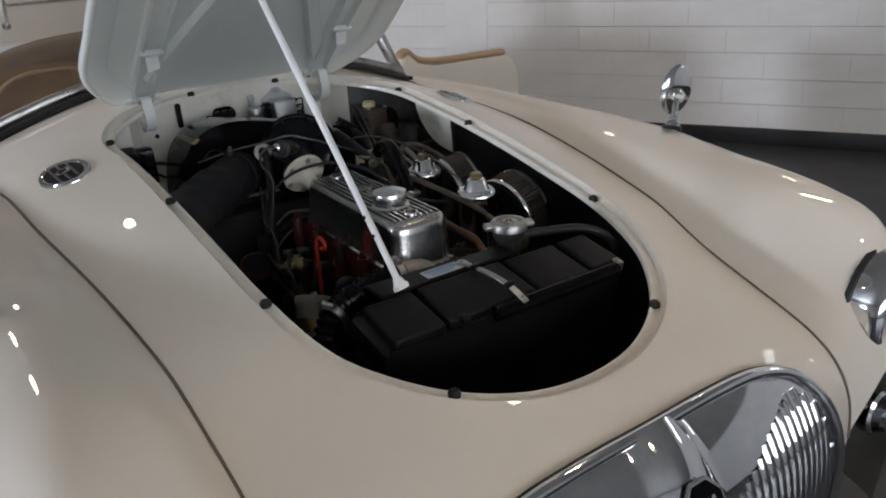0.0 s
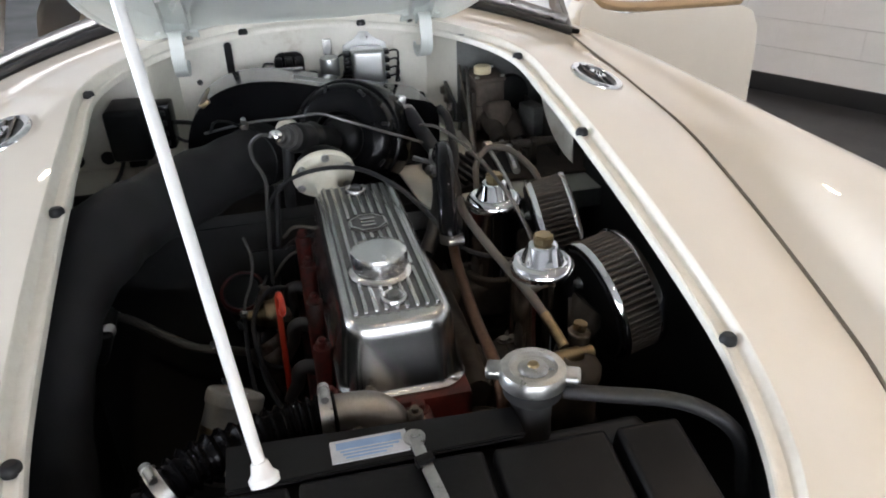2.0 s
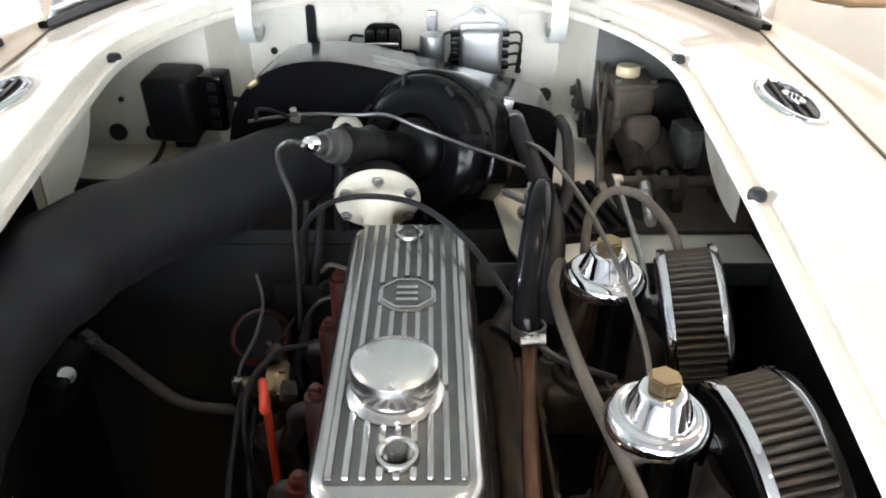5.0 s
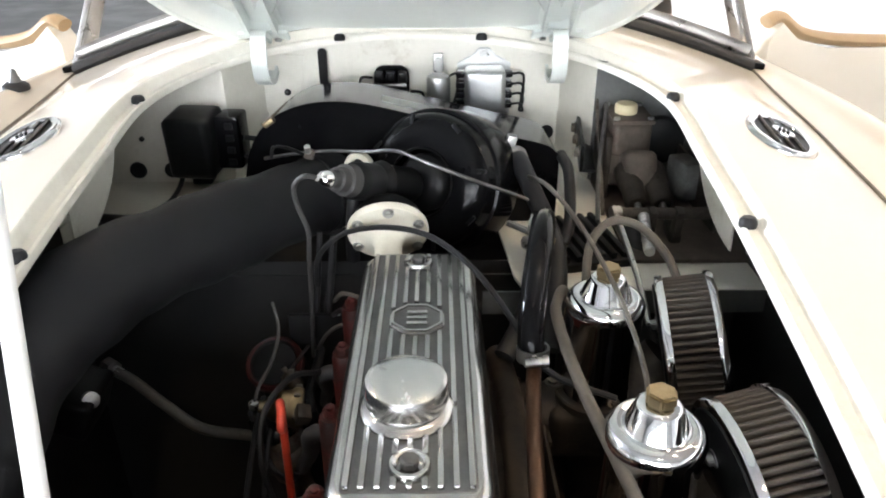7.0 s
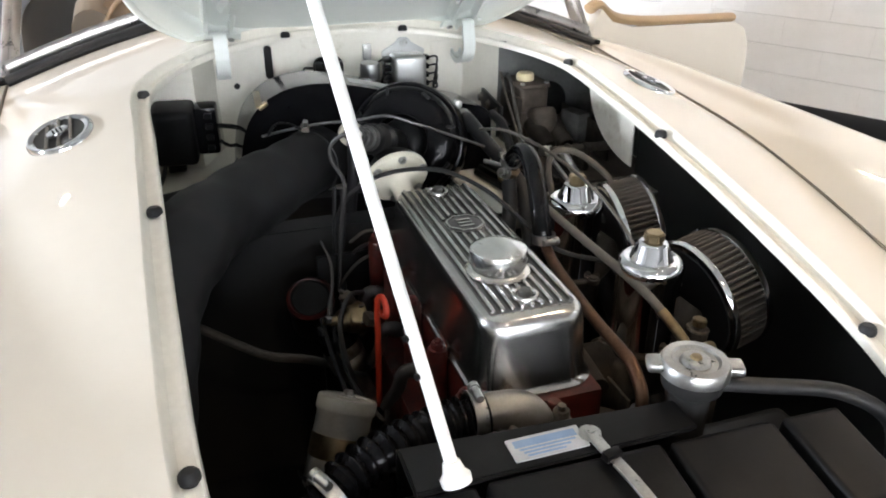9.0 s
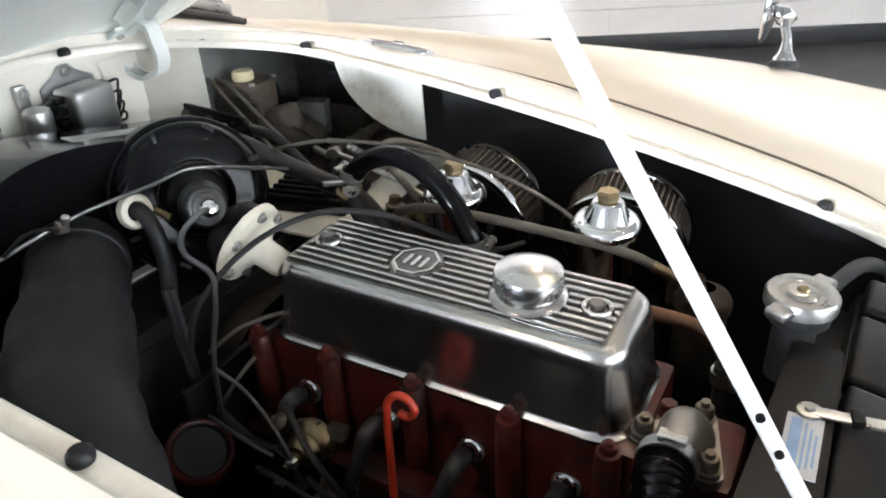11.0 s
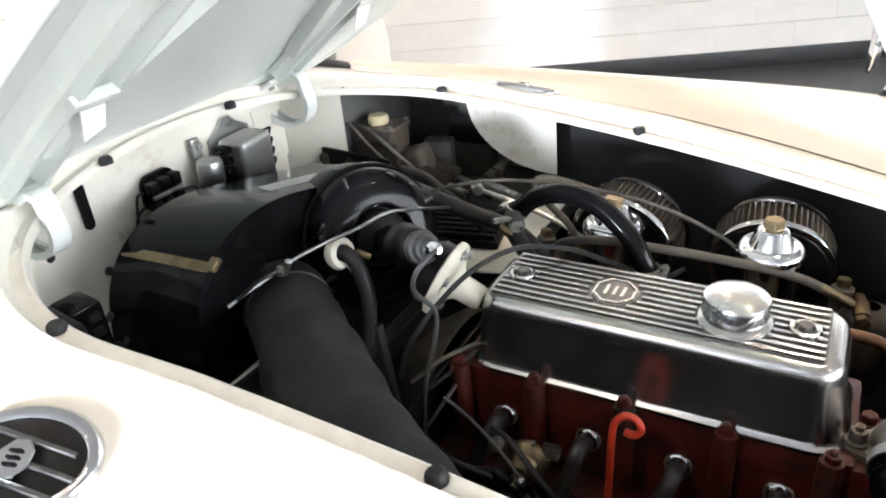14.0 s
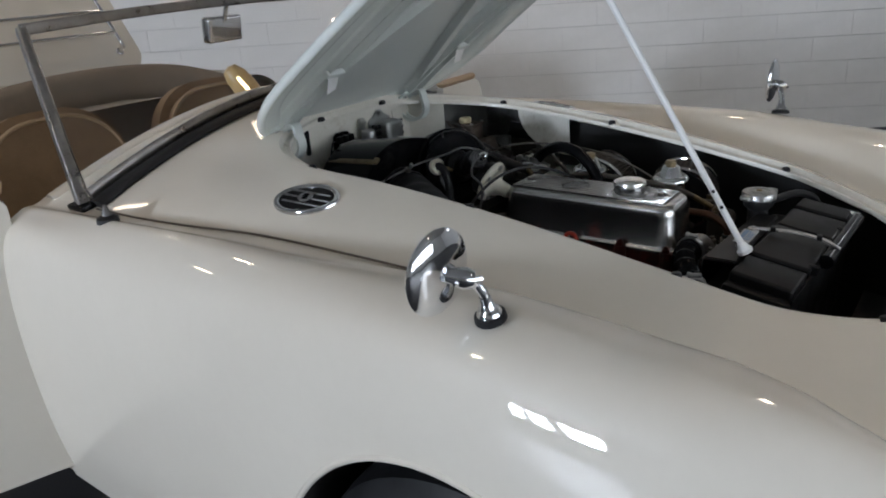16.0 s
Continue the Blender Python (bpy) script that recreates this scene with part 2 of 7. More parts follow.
def spline(points, n=8, closed=False):
    """Catmull-Rom points, n to a span."""
    p = [Vector(q) for q in points]
    k = len(p)
    out = []
    for i in range(k if closed else k - 1):
        if closed:
            a, b, c, d = p[(i - 1) % k], p[i], p[(i + 1) % k], p[(i + 2) % k]
        else:
            b, c = p[i], p[i + 1]
            a = p[i - 1] if i else b * 2 - c
            d = p[i + 2] if i + 2 < k else c * 2 - b
        for j in range(n):
            u = j / n
            out.append(0.5 * (2 * b + (c - a) * u + (2 * a - 5 * b + 4 * c - d) * u * u + (3 * b - a - 3 * c + d) * u ** 3))
    if not closed:
        out.append(p[-1].copy())
    return out


def sweep(bm, line, shape, closed=False, caps=True, up=(0, 0, 1)):
    """Sweeps a section (list of (a, b)) along a line; shape may be a function of the fraction along it."""
    n = len(line)
    rings = []
    ref = Vector(up)
    last = None
    for i, p in enumerate(line):
        q0 = line[i - 1] if (i or closed) else p
        q1 = line[(i + 1) % n] if (i + 1 < n or closed) else p
        d = (q1 - q0).normalized()
        if last is None:
            s = d.cross(ref)
            if s.length < 1e-3:
                s = d.cross(Vector((1, 0, 0.1)))
        else:
            s = last - d * last.dot(d)
        s.normalize()
        last = s
        t = s.cross(d)
        sec = shape(i / max(1, n - 1)) if callable(shape) else shape
        rings.append([bm.verts.new(p + s * a + t * b) for a, b in sec])
    m = len(rings[0])
    for i in range(n if closed else n - 1):
        r0, r1 = rings[i], rings[(i + 1) % n]
        for j in range(m):
            bm.faces.new((r0[j], r0[(j + 1) % m], r1[(j + 1) % m], r1[j]))
    if caps and not closed:
        bm.faces.new(rings[0][::-1])
        bm.faces.new(rings[-1])
    return bm


def circle(r, n=12, r2=None):
    return [(r * math.cos(2 * math.pi * k / n), (r2 or r) * math.sin(2 * math.pi * k / n)) for k in range(n)]


def tube(points, r, n=10, per=8, closed=False, bm=None):
    return sweep(bm or bmesh.new(), spline(points, per, closed), circle(r, n), closed)


def ribbed(points, r, depth, pitch, n=16, per=14):
    """A corrugated hose."""
    line = spline(points, per)
    length = sum((b - a).length for a, b in zip(line, line[1:]))
    return sweep(bmesh.new(), line, lambda u: circle(r + depth * math.sin(u * length / pitch * 2 * math.pi), n))


def lathe(profile, at=(0, 0, 0), axis=(0, 0, 1), n=28, bm=None):
    """Turns a profile of (radius, height) about an axis through at."""
    bm = bm or bmesh.new()
    rot = Vector((0, 0, 1)).rotation_difference(Vector(axis)).to_matrix()
    at = Vector(at)
    rings = []
    for r, h in profile:
        if r < 1e-6:
            rings.append([bm.verts.new(at + rot @ Vector((0, 0, h)))])
        else:
            rings.append([bm.verts.new(at + rot @ Vector((r * math.cos(2 * math.pi * k / n), r * math.sin(2 * math.pi * k / n), h))) for k in range(n)])
    for a, b in zip(rings, rings[1:]):
        for k in range(n):
            if len(a) == 1 and len(b) == 1:
                continue
            if len(a) == 1:
                bm.faces.new((a[0], b[k], b[(k + 1) % n]))
            elif len(b) == 1:
                bm.faces.new((a[k], a[(k + 1) % n], b[0]))
            else:
                bm.faces.new((a[k], a[(k + 1) % n], b[(k + 1) % n], b[k]))
    return bm


def block(size, at=(0, 0, 0), m=None, bevel=0.003, seg=2, bm=None, taper=1.0):
    """A bevelled box of that size, centred at at; its top may taper."""
    own = bmesh.new()
    bmesh.ops.create_cube(own, size=1)
    for v in own.verts:
        k = taper if v.co.z > 0 else 1
        v.co = Vector((v.co.x * size[0] * k, v.co.y * size[1] * k, v.co.z * size[2]))
    if bevel:
        bmesh.ops.bevel(own, geom=own.edges[:], offset=min(bevel, min(size) * 0.45), segments=seg, profile=0.6, affect="EDGES")
    bmesh.ops.transform(own, matrix=Matrix.Translation(at) @ (m or Matrix()), verts=own.verts)
    if bm is None:
        return own
    return join(bm, own)


def join(bm, other):
    lookup = {v: bm.verts.new(v.co) for v in other.verts}
    for f in other.faces:
        bm.faces.new([lookup[v] for v in f.verts])
    other.free()
    return bm


def rot(rx=0, ry=0, rz=0):
    return Euler([radians(a) for a in (rx, ry, rz)]).to_matrix().to_4x4()


def prism(outline, h, at=(0, 0, 0), m=None, bevel=0.002, bm=None):
    """An outline (x, y) pushed up by h, with bevelled edges."""
    own = bmesh.new()
    f = own.faces.new([own.verts.new((x, y, 0)) for x, y in outline])
    top = bmesh.ops.extrude_face_region(own, geom=[f])
    bmesh.ops.translate(own, vec=(0, 0, h), verts=[g for g in top["geom"] if isinstance(g, bmesh.types.BMVert)])
    if bevel:
        bmesh.ops.bevel(own, geom=[e for e in own.edges if e.calc_face_angle(0) > 0.6], offset=bevel, segments=2, affect="EDGES")
    bmesh.ops.transform(own, matrix=Matrix.Translation(at) @ (m or Matrix()), verts=own.verts)
    return own if bm is None else join(bm, own)


def rounded(w, h, r, n=6):
    """The outline of a rounded rectangle."""
    out = []
    for cx, cy, a0 in ((w / 2 - r, h / 2 - r, 0), (-w / 2 + r, h / 2 - r, 90), (-w / 2 + r, -h / 2 + r, 180), (w / 2 - r, -h / 2 + r, 270)):
        out += [(cx + r * math.cos(radians(a0 + 90 * k / n)), cy + r * math.sin(radians(a0 + 90 * k / n))) for k in range(n + 1)]
    return out


def hexbolt(at, axis=(0, 0, 1), r=0.008, h=0.007, washer=True):
    bm = bmesh.new()
    if washer:
        lathe([(0, 0), (r * 1.35, 0), (r * 1.35, 0.0015), (0, 0.0015)], at, axis, 16, bm)
    rotm = Vector((0, 0, 1)).rotation_difference(Vector(axis)).to_matrix().to_4x4()
    return prism([(r * math.cos(k * math.pi / 3), r * math.sin(k * math.pi / 3)) for k in range(6)], h, Vector(at) + Vector(axis).normalized() * 0.001, rotm, 0.001, bm)


def lerp_rows(rows, key):
    """Catmull-Rom through rows (key first), at a key."""
    rows = sorted(rows)
    k = [r[0] for r in rows]
    i = max(0, min(len(rows) - 2, int(np.searchsorted(k, key, side="right")) - 1))
    u = (key - k[i]) / (k[i + 1] - k[i])
    u = max(0.0, min(1.0, u))

    def tangent(j, c):
        a, b = max(0, j - 1), min(len(rows) - 1, j + 1)
        return (rows[b][c] - rows[a][c]) / (k[b] - k[a])

    out = []
    d = k[i + 1] - k[i]
    for c in range(1, len(rows[0])):
        p0, p1, m0, m1 = rows[i][c], rows[i + 1][c], tangent(i, c) * d, tangent(i + 1, c) * d
        out.append((2 * u ** 3 - 3 * u * u + 1) * p0 + (u ** 3 - 2 * u * u + u) * m0 + (3 * u * u - 2 * u ** 3) * p1 + (u ** 3 - u * u) * m1)
    return out

# ---- the room ----
WALL_DIR = Vector((-0.483, 0.8756, 0.0))     # along the block wall, away from its corner
WALL_CORNER = Vector((3.93, 0.46, 0.0))
WALL_NORMAL = Vector((-0.8756, -0.483, 0.0))  # into the room
CEILING = 3.3

floor_bm = bmesh.new()
block((16, 16, 0.1), (-1.0, 1.5, -0.05), bm=floor_bm, bevel=0)
tagged(part("floor", floor_bm, FLOORGREY, None, "", False), "dark grey coated showroom floor", "floor", kind="structure")
ceil_bm = block((16, 16, 0.1), (-1.0, 1.5, CEILING + 0.05), bevel=0)
tagged(part("ceiling", ceil_bm, CEILGREY, None, "", False), "plain grey showroom ceiling", "ceiling", kind="structure")


def wall_panel(name, a, b, z0, z1, thick, material, label):
    """A plain wall from a to b (plan), its room face on the line a-b, its thickness to the right of it."""
    a, b = Vector((*a, 0)), Vector((*b, 0))
    d = (b - a).normalized()
    n = Vector((d.y, -d.x, 0))
    mid = (a + b) / 2 + n * thick / 2
    bm = block(((b - a).length, thick, z1 - z0), (mid.x, mid.y, (z0 + z1) / 2), rot(0, 0, math.degrees(math.atan2(d.y, d.x))), 0)
    return tagged(part(name, bm, material, None, "", False), label, "wall", kind="structure")


far = WALL_CORNER + WALL_DIR * 9.0
near = WALL_CORNER - WALL_DIR * 1.2  # where the block wall meets the east wall
wall_block = wall_panel("wall_block", (near.x, near.y), (far.x, far.y), 0, CEILING, 0.2, MORTAR, "white-painted concrete block wall with thin joints")
EAST_A, EAST_B = Vector((4.85, -6.0, 0)), Vector((near.x + 0.02, near.y, 0))


def east(f):
    p = EAST_A.lerp(EAST_B, f)
    return (p.x, p.y)


# white plastered east wall with a high two-pane window in it
for f0, f1, z0, z1 in ((0, 0.72, 0, CEILING), (0.95, 1, 0, CEILING), (0.72, 0.95, 0, 2.3), (0.72, 0.95, 3.05, CEILING)):
    wall_panel("wall_east", east(f0), east(f1), z0, z1, 0.2, PLASTER, "white plastered wall")
high = tagged(thing("window_high", (*east(0.835), 2.3), "high two-pane window in dark frames", "window"), kind="structure")
east_yaw = math.degrees(math.atan2(EAST_B.y - EAST_A.y, EAST_B.x - EAST_A.x))
for f in (0.7245, 0.835, 0.9455):
    part("window_frame", block((0.05, 0.07, 0.75), (east(f)[0] + 0.1, east(f)[1], 2.675), rot(0, 0, east_yaw), 0.004), WINFRAME, high)
for z in (2.325, 3.025):
    part("window_frame", block((1.25, 0.066, 0.05), (east(0.835)[0] + 0.1, east(0.835)[1], z), rot(0, 0, east_yaw), 0.004), WINFRAME, high)
for f in (0.7795, 0.8905):
    pane = part("pane", block((0.6, 0.006, 0.7), (east(f)[0] + 0.1, east(f)[1], 2.675), rot(0, 0, east_yaw), 0), GLASS, high, "", False)
    pane.visible_shadow = False
wall_panel("wall_north", (0.5, 8.6), (-8.0, 8.6), 0, CEILING, 0.2, PLASTER, "white plastered wall")

# windows behind the camera: south and west sides, with a sill wall and a head
def window_wall(name, a, b, sill, head, bays):
    a, b = Vector((*a, 0)), Vector((*b, 0))
    d = (b - a)
    yaw = math.degrees(math.atan2(d.y, d.x))
    mid = (a + b) / 2
    for tag, z0, z1 in (("sill", 0, sill), ("head", head, CEILING)):
        bm = block((d.length, 0.2, z1 - z0), (mid.x, mid.y, (z0 + z1) / 2), rot(0, 0, yaw), 0)
        tagged(part(name + "_" + tag, bm, PLASTER, None, "", False), "white plastered wall by the windows", "wall", kind="structure")
    top = thing("window_" + name.split("_")[1], (mid.x, mid.y, sill), "large showroom window in dark frames", "window")
    tagged(top, kind="structure")
    for k in range(bays + 1):
        p = a + d * k / bays
        part("window_frame", block((0.07, 0.08, head - sill), (p.x, p.y, (sill + head) / 2), rot(0, 0, yaw), 0.004), WINFRAME, top)
    for z in (sill + 0.03, head - 0.75, head - 0.03):
        part("window_frame", block((d.length, 0.06, 0.06), (mid.x, mid.y, z), rot(0, 0, yaw), 0.004), WINFRAME, top)
    for k in range(bays):
        p = a + d * (k + 0.5) / bays
        pane = part("pane", block((d.length / bays - 0.07, 0.006, head - sill - 0.06), (p.x, p.y, (sill + head) / 2), rot(0, 0, yaw), 0), GLASS, top, "", False)
        pane.visible_shadow = False
    return mid, yaw


SOUTH = window_wall("wall_south", (-4.5, -6.0), (2.0, -6.0), 0.7, 2.7, 4)
wall_panel("wall_south", (-8.0, -6.0), (-4.5, -6.0), 0, CEILING, 0.2, PLASTER, "white plastered wall")
wall_panel("wall_south", (2.0, -6.0), (4.9, -6.0), 0, CEILING, 0.2, PLASTER, "white plastered wall")
WEST = window_wall("wall_west", (-8.0, 1.95), (-8.0, 1.05), 1.2, 2.3, 3)
for y0, y1 in ((8.6, 1.95), (1.05, -6.0)):
    wall_panel("wall_west", (-8.0, y0), (-8.0, y1), 0, CEILING, 0.2, PLASTER, "white plastered wall")
area_lamp("daylight_south", pose(SOUTH[0].x, SOUTH[0].y + 0.06, 1.7, 90, 0, 0), 6.4, 1.9, LIGHT_SOUTH, DAYLIGHT)
for k in range(3):
    area_lamp("daylight_west", pose(WEST[0].x + 0.06, 1.8 - 0.3 * k, 1.75, 90, 0, -90), 0.20, 1.0, LIGHT_WEST / 3, DAYLIGHT)
for nm, at, yaw, w in (("backdrop_south", (-1.9, -7.5, 1.7), 0, 18), ("backdrop_west", (-9.5, 1.3, 1.8), 90, 12), ("backdrop_east", (6.0, -1.4, 2.8), 90, 8)):
    tagged(part(nm, block((w, 0.02, 6), at, rot(0, 0, yaw), 0), SKYGLOW, None, "", False), "bright hazy daylight outside the window", "backdrop", kind="structure")

# ceiling spotlights
for k, (x, y) in enumerate(SPOTS):
    sp = thing("ceiling_spotlight", (x, y, CEILING), "small white ceiling spotlight with a warm bulb", "spotlight", "ceiling spotlights")
    part("housing", lathe([(0.03, 0.0), (0.08, 0.0), (0.088, -0.01), (0.088, -0.05), (0.08, -0.056), (0, -0.056)], (x, y, CEILING)), PLASTER, sp)
    part("bulb", lathe([(0.078, -0.055), (0.078, -0.064), (0.07, -0.08), (0.05, -0.094), (0.025, -0.101), (0, -0.103)], (x, y, CEILING)), LAMPGLOW, sp)
    d = bpy.data.lights.new("spot", "SPOT")
    d.energy, d.color, d.spot_size, d.spot_blend, d.shadow_soft_size = SPOT_POWER, (1.0, 0.78, 0.55), radians(95), 0.6, 0.045
    so = new("spot_lamp", d)
    so.location = (x, y, CEILING - 0.13)

# skirting along the two walls
def skirting(name, a, b, n):
    a, b = Vector((*a, 0)), Vector((*b, 0))
    d = b - a
    mid = (a + b) / 2 + Vector((*n, 0)) * 0.01
    bm = block((d.length, 0.02, 0.1), (mid.x, mid.y, 0.05), rot(0, 0, math.degrees(math.atan2(d.y, d.x))), 0.004)
    tagged(part(name, bm, SKIRTING), "black skirting board along the wall", "skirting", kind="structure")


skirting("baseboard", (near.x, near.y), (far.x, far.y), (-0.8756, -0.483))
skirting("baseboard", (4.85, -6.0), (near.x, near.y), (-0.99, -0.05))

# ---- the car's skin ----
# centre line of the bonnet surround: key along it, y, z, and how it falls (x^2, x^4) and sweeps back to the sides
NOSE = [(1.10, 1.10, 0.985, 0.38, -0.10, 0), (0.95, 0.95, 0.982, 0.38, -0.10, 0), (0.80, 0.80, 0.966, 0.24, 0.25, 0), (0.55, 0.55, 0.943, 0.05, 0.75, 0),
        (0.22, 0.22, 0.908, 0.05, 0.75, 0), (-0.149, -0.149, 0.843, 0.05, 1.05, 0), (-0.30, -0.30, 0.802, 0.05, 1.6, 0.01), (-0.413, -0.413, 0.763, 0.05, 1.6, 0.04),
        (-0.50, -0.50, 0.728, 0.05, 1.4, 0.10), (-0.567, -0.56, 0.698, 0.05, 1.2, 0.17), (-0.624, -0.605, 0.663, 0.05, 1.0, 0.23), (-0.676, -0.635, 0.62, 0.05, 0.8, 0.27),
        (-0.729, -0.652, 0.57, 0.05, 0.5, 0.3), (-0.80, -0.66, 0.50, 0.03, 0.2, 0.32), (-0.90, -0.655, 0.40, 0, 0, 0.32), (-1.02, -0.63, 0.28, 0, 0, 0.32)]
SEAM = [(1.10, 0.60), (0.95, 0.60), (0.66, 0.572), (0.5, 0.55), (0.3, 0.53), (0.12, 0.503), (0.0, 0.485), (-0.11, 0.470), (-0.2, 0.459), (-0.31, 0.450), (-0.41, 0.446), (-0.5, 0.442),
        (-0.6, 0.44), (-0.7, 0.437), (-0.8, 0.43), (-1.02, 0.42)]
NOSE_TABLE = [(s, lerp_rows(NOSE, s)) for s in np.linspace(-1.02, 1.10, 425)]


def skin(x, s, lift=0.0):
    """A point of the bonnet surround, lifted off it by some metres along its normal in the centre plane."""
    i = max(0, min(423, int((s + 1.02) / 2.12 * 424)))
    (s0, r0), (s1, r1) = NOSE_TABLE[i], NOSE_TABLE[i + 1]
    u = (s - s0) / (s1 - s0)
    y, z, a, c, g = [p + (q - p) * u for p, q in zip(r0, r1)]
    ty, tz = r1[0] - r0[0], r1[1] - r0[1]
    k = math.hypot(ty, tz)
    return Vector((x, y + g * x * x - lift * tz / k, z - a * x * x - c * x ** 4 + lift * ty / k))


def seam_x(s):
    return lerp_rows(SEAM, s)[0]


HALF = [(0.0, 0.80), (0.109, 0.79), (0.22, 0.752), (0.30, 0.675), (0.343, 0.56), (0.3375, 0.40), (0.33, 0.22), (0.322, 0.03), (0.311, -0.149), (0.287, -0.27), (0.245, -0.347), (0.18, -0.413), (0.095, -0.455), (0.0, -0.468)]
LOOP = [(p.x, p.y) for p in spline([(x, y, 0) for x, y in HALF] + [(-x, y, 0) for x, y in HALF[-2:0:-1]], 8, True)]


def offset(loop, d):
    """A closed loop (clockwise seen from above) moved outwards by d."""
    out = []
    n = len(loop)
    for i in range(n):
        (ax, ay), (bx, by) = loop[i - 1], loop[(i + 1) % n]
        tx, ty = bx - ax, by - ay
        k = math.hypot(tx, ty)
        out.append((loop[i][0] - ty / k * d, loop[i][1] + tx / k * d))
    return out


EDGE = offset(LOOP, 0.017)   # where the skin ends round the engine bay


def inside_loop(loop):
    a = np.array(loop)

    def f(x, s):
        """Signed distance to the loop, negative inside."""
        d = np.roll(a, -1, 0) - a
        w = np.array((x, s)) - a
        t = np.clip((w * d).sum(1) / (d * d).sum(1), 0, 1)
        q = w - d * t[:, None]
        dist = math.sqrt((q * q).sum(1).min())
        y0, y1 = a[:, 1], np.roll(a, -1, 0)[:, 1]
        cross = (y0 > s) != (y1 > s)
        xs = a[:, 0] + (s - y0) / np.where(y1 == y0, 1, y1 - y0) * d[:, 0]
        return -dist if (cross & (xs > x)).sum() % 2 else dist
    return f


GRILLE_HALF = [(0.0, -0.565), (0.12, -0.566), (0.22, -0.575), (0.29, -0.605), (0.335, -0.665), (0.362, -0.75), (0.372, -0.83), (0.366, -0.92), (0.33, -0.985), (0.2, -1.0), (0.0, -1.0)]
GRILLE = [(p.x, p.y) for p in spline([(x, y, 0) for x, y in GRILLE_HALF] + [(-x, y, 0) for x, y in GRILLE_HALF[-2:0:-1]], 6, True)]


def masked_grid(point, us, ss, test):
    """A grid of point(u, s) without the cells for which test is negative; its edge is drawn onto test's zero line. point returns (key, place)."""
    bm = bmesh.new()
    keep, keys = {}, {}
    for i, u in enumerate(us):
        for j, s in enumerate(ss):
            keys[i, j] = (u, s)
            keep[i, j] = test(u, s)
    verts = {}

    def vert(i, j):
        if (i, j) not in verts:
            u, s = keys[i, j]
            if keep[i, j] < 0:
                best = None
                for di, dj in ((1, 0), (-1, 0), (0, 1), (0, -1), (1, 1), (-1, 1), (1, -1), (-1, -1)):
                    q = (i + di, j + dj)
                    if keep.get(q, -1) >= 0:
                        w = keep[q] / (keep[q] - keep[i, j])
                        cand = (keys[q][0] + (u - keys[q][0]) * w, keys[q][1] + (s - keys[q][1]) * w)
                        cost = math.hypot(cand[0] - u, cand[1] - s)
                        if best is None or cost < best[0]:
                            best = (cost, cand)
                u, s = best[1]
            verts[i, j] = bm.verts.new(point(u, s))
        return verts[i, j]

    for i in range(len(us) - 1):
        for j in range(len(ss) - 1):
            cell = [(i, j), (i + 1, j), (i + 1, j + 1), (i, j + 1)]
            if any(keep[c] >= 0 for c in cell):
                vs = [vert(*c) for c in cell]
                try:
                    bm.faces.new(vs)
                except ValueError:
                    pass
    bmesh.ops.dissolve_degenerate(bm, dist=1e-5, edges=bm.edges[:])
    return bm


car = thing("roadster", (0, 1.2, 0), "cream-white classic open roadster with bonnet, doors and boot open", "car")
bay_test, grille_test = inside_loop(EDGE), inside_loop(GRILLE)
shroud = masked_grid(lambda u, s: skin(u * seam_x(s), s), np.linspace(-1, 1, 91), np.linspace(-1.01, 1.09, 171),
                     lambda u, s: min(bay_test(u * seam_x(s), s), grille_test(u * seam_x(s), s)))
bonnet_surround = part("bonnet_surround", shroud, CREAM, car, "glossy cream bonnet surround and nose")

# flange round the engine bay
fb = bmesh.new()
rings = []
for loop, dz in ((offset(LOOP, 0.0175), 0.0), (EDGE, -0.0002), (offset(LOOP, 0.0145), -0.004), (offset(LOOP, 0.0125), -0.0095), (offset(LOOP, 0.009), -0.0138), (offset(LOOP, 0.0025), -0.0145), (offset(LOOP, -0.001), -0.013), (offset(LOOP, -0.004), -0.0115), (offset(LOOP, -0.0065), -0.013), (offset(LOOP, -0.008), -0.0175), (offset(LOOP, -0.008), -0.022)):
    rings.append([fb.verts.new(skin(x, s) + Vector((0, 0, dz))) for x, s in loop])
for a, b in zip(rings, rings[1:]):
    n = len(a)
    for k in range(n):
        fb.faces.new((a[k], a[(k + 1) % n], b[(k + 1) % n], b[k]))
flange = part("opening_flange", fb, LIPWHITE, bonnet_surround, "white-painted flange with worn edges")


def buffer(x, s):
    p = skin(x, s) + Vector((0, 0, -0.0145))
    return part("rubber_buffer", lathe([(0, 0), (0.0082, 0), (0.0088, 0.003), (0.0081, 0.0075), (0.0056, 0.0102), (0, 0.0106)], p, (0, 0.1, 1), 14), RUBBER, bonnet_surround)


for sx in (-1, 1):
    for x, s in ((0.3455, 0.561), (0.3315, 0.202 if sx < 0 else 0.248), (0.3135, -0.151), (0.182, -0.411), (0.108, 0.772)):
        buffer(sx * x, s)

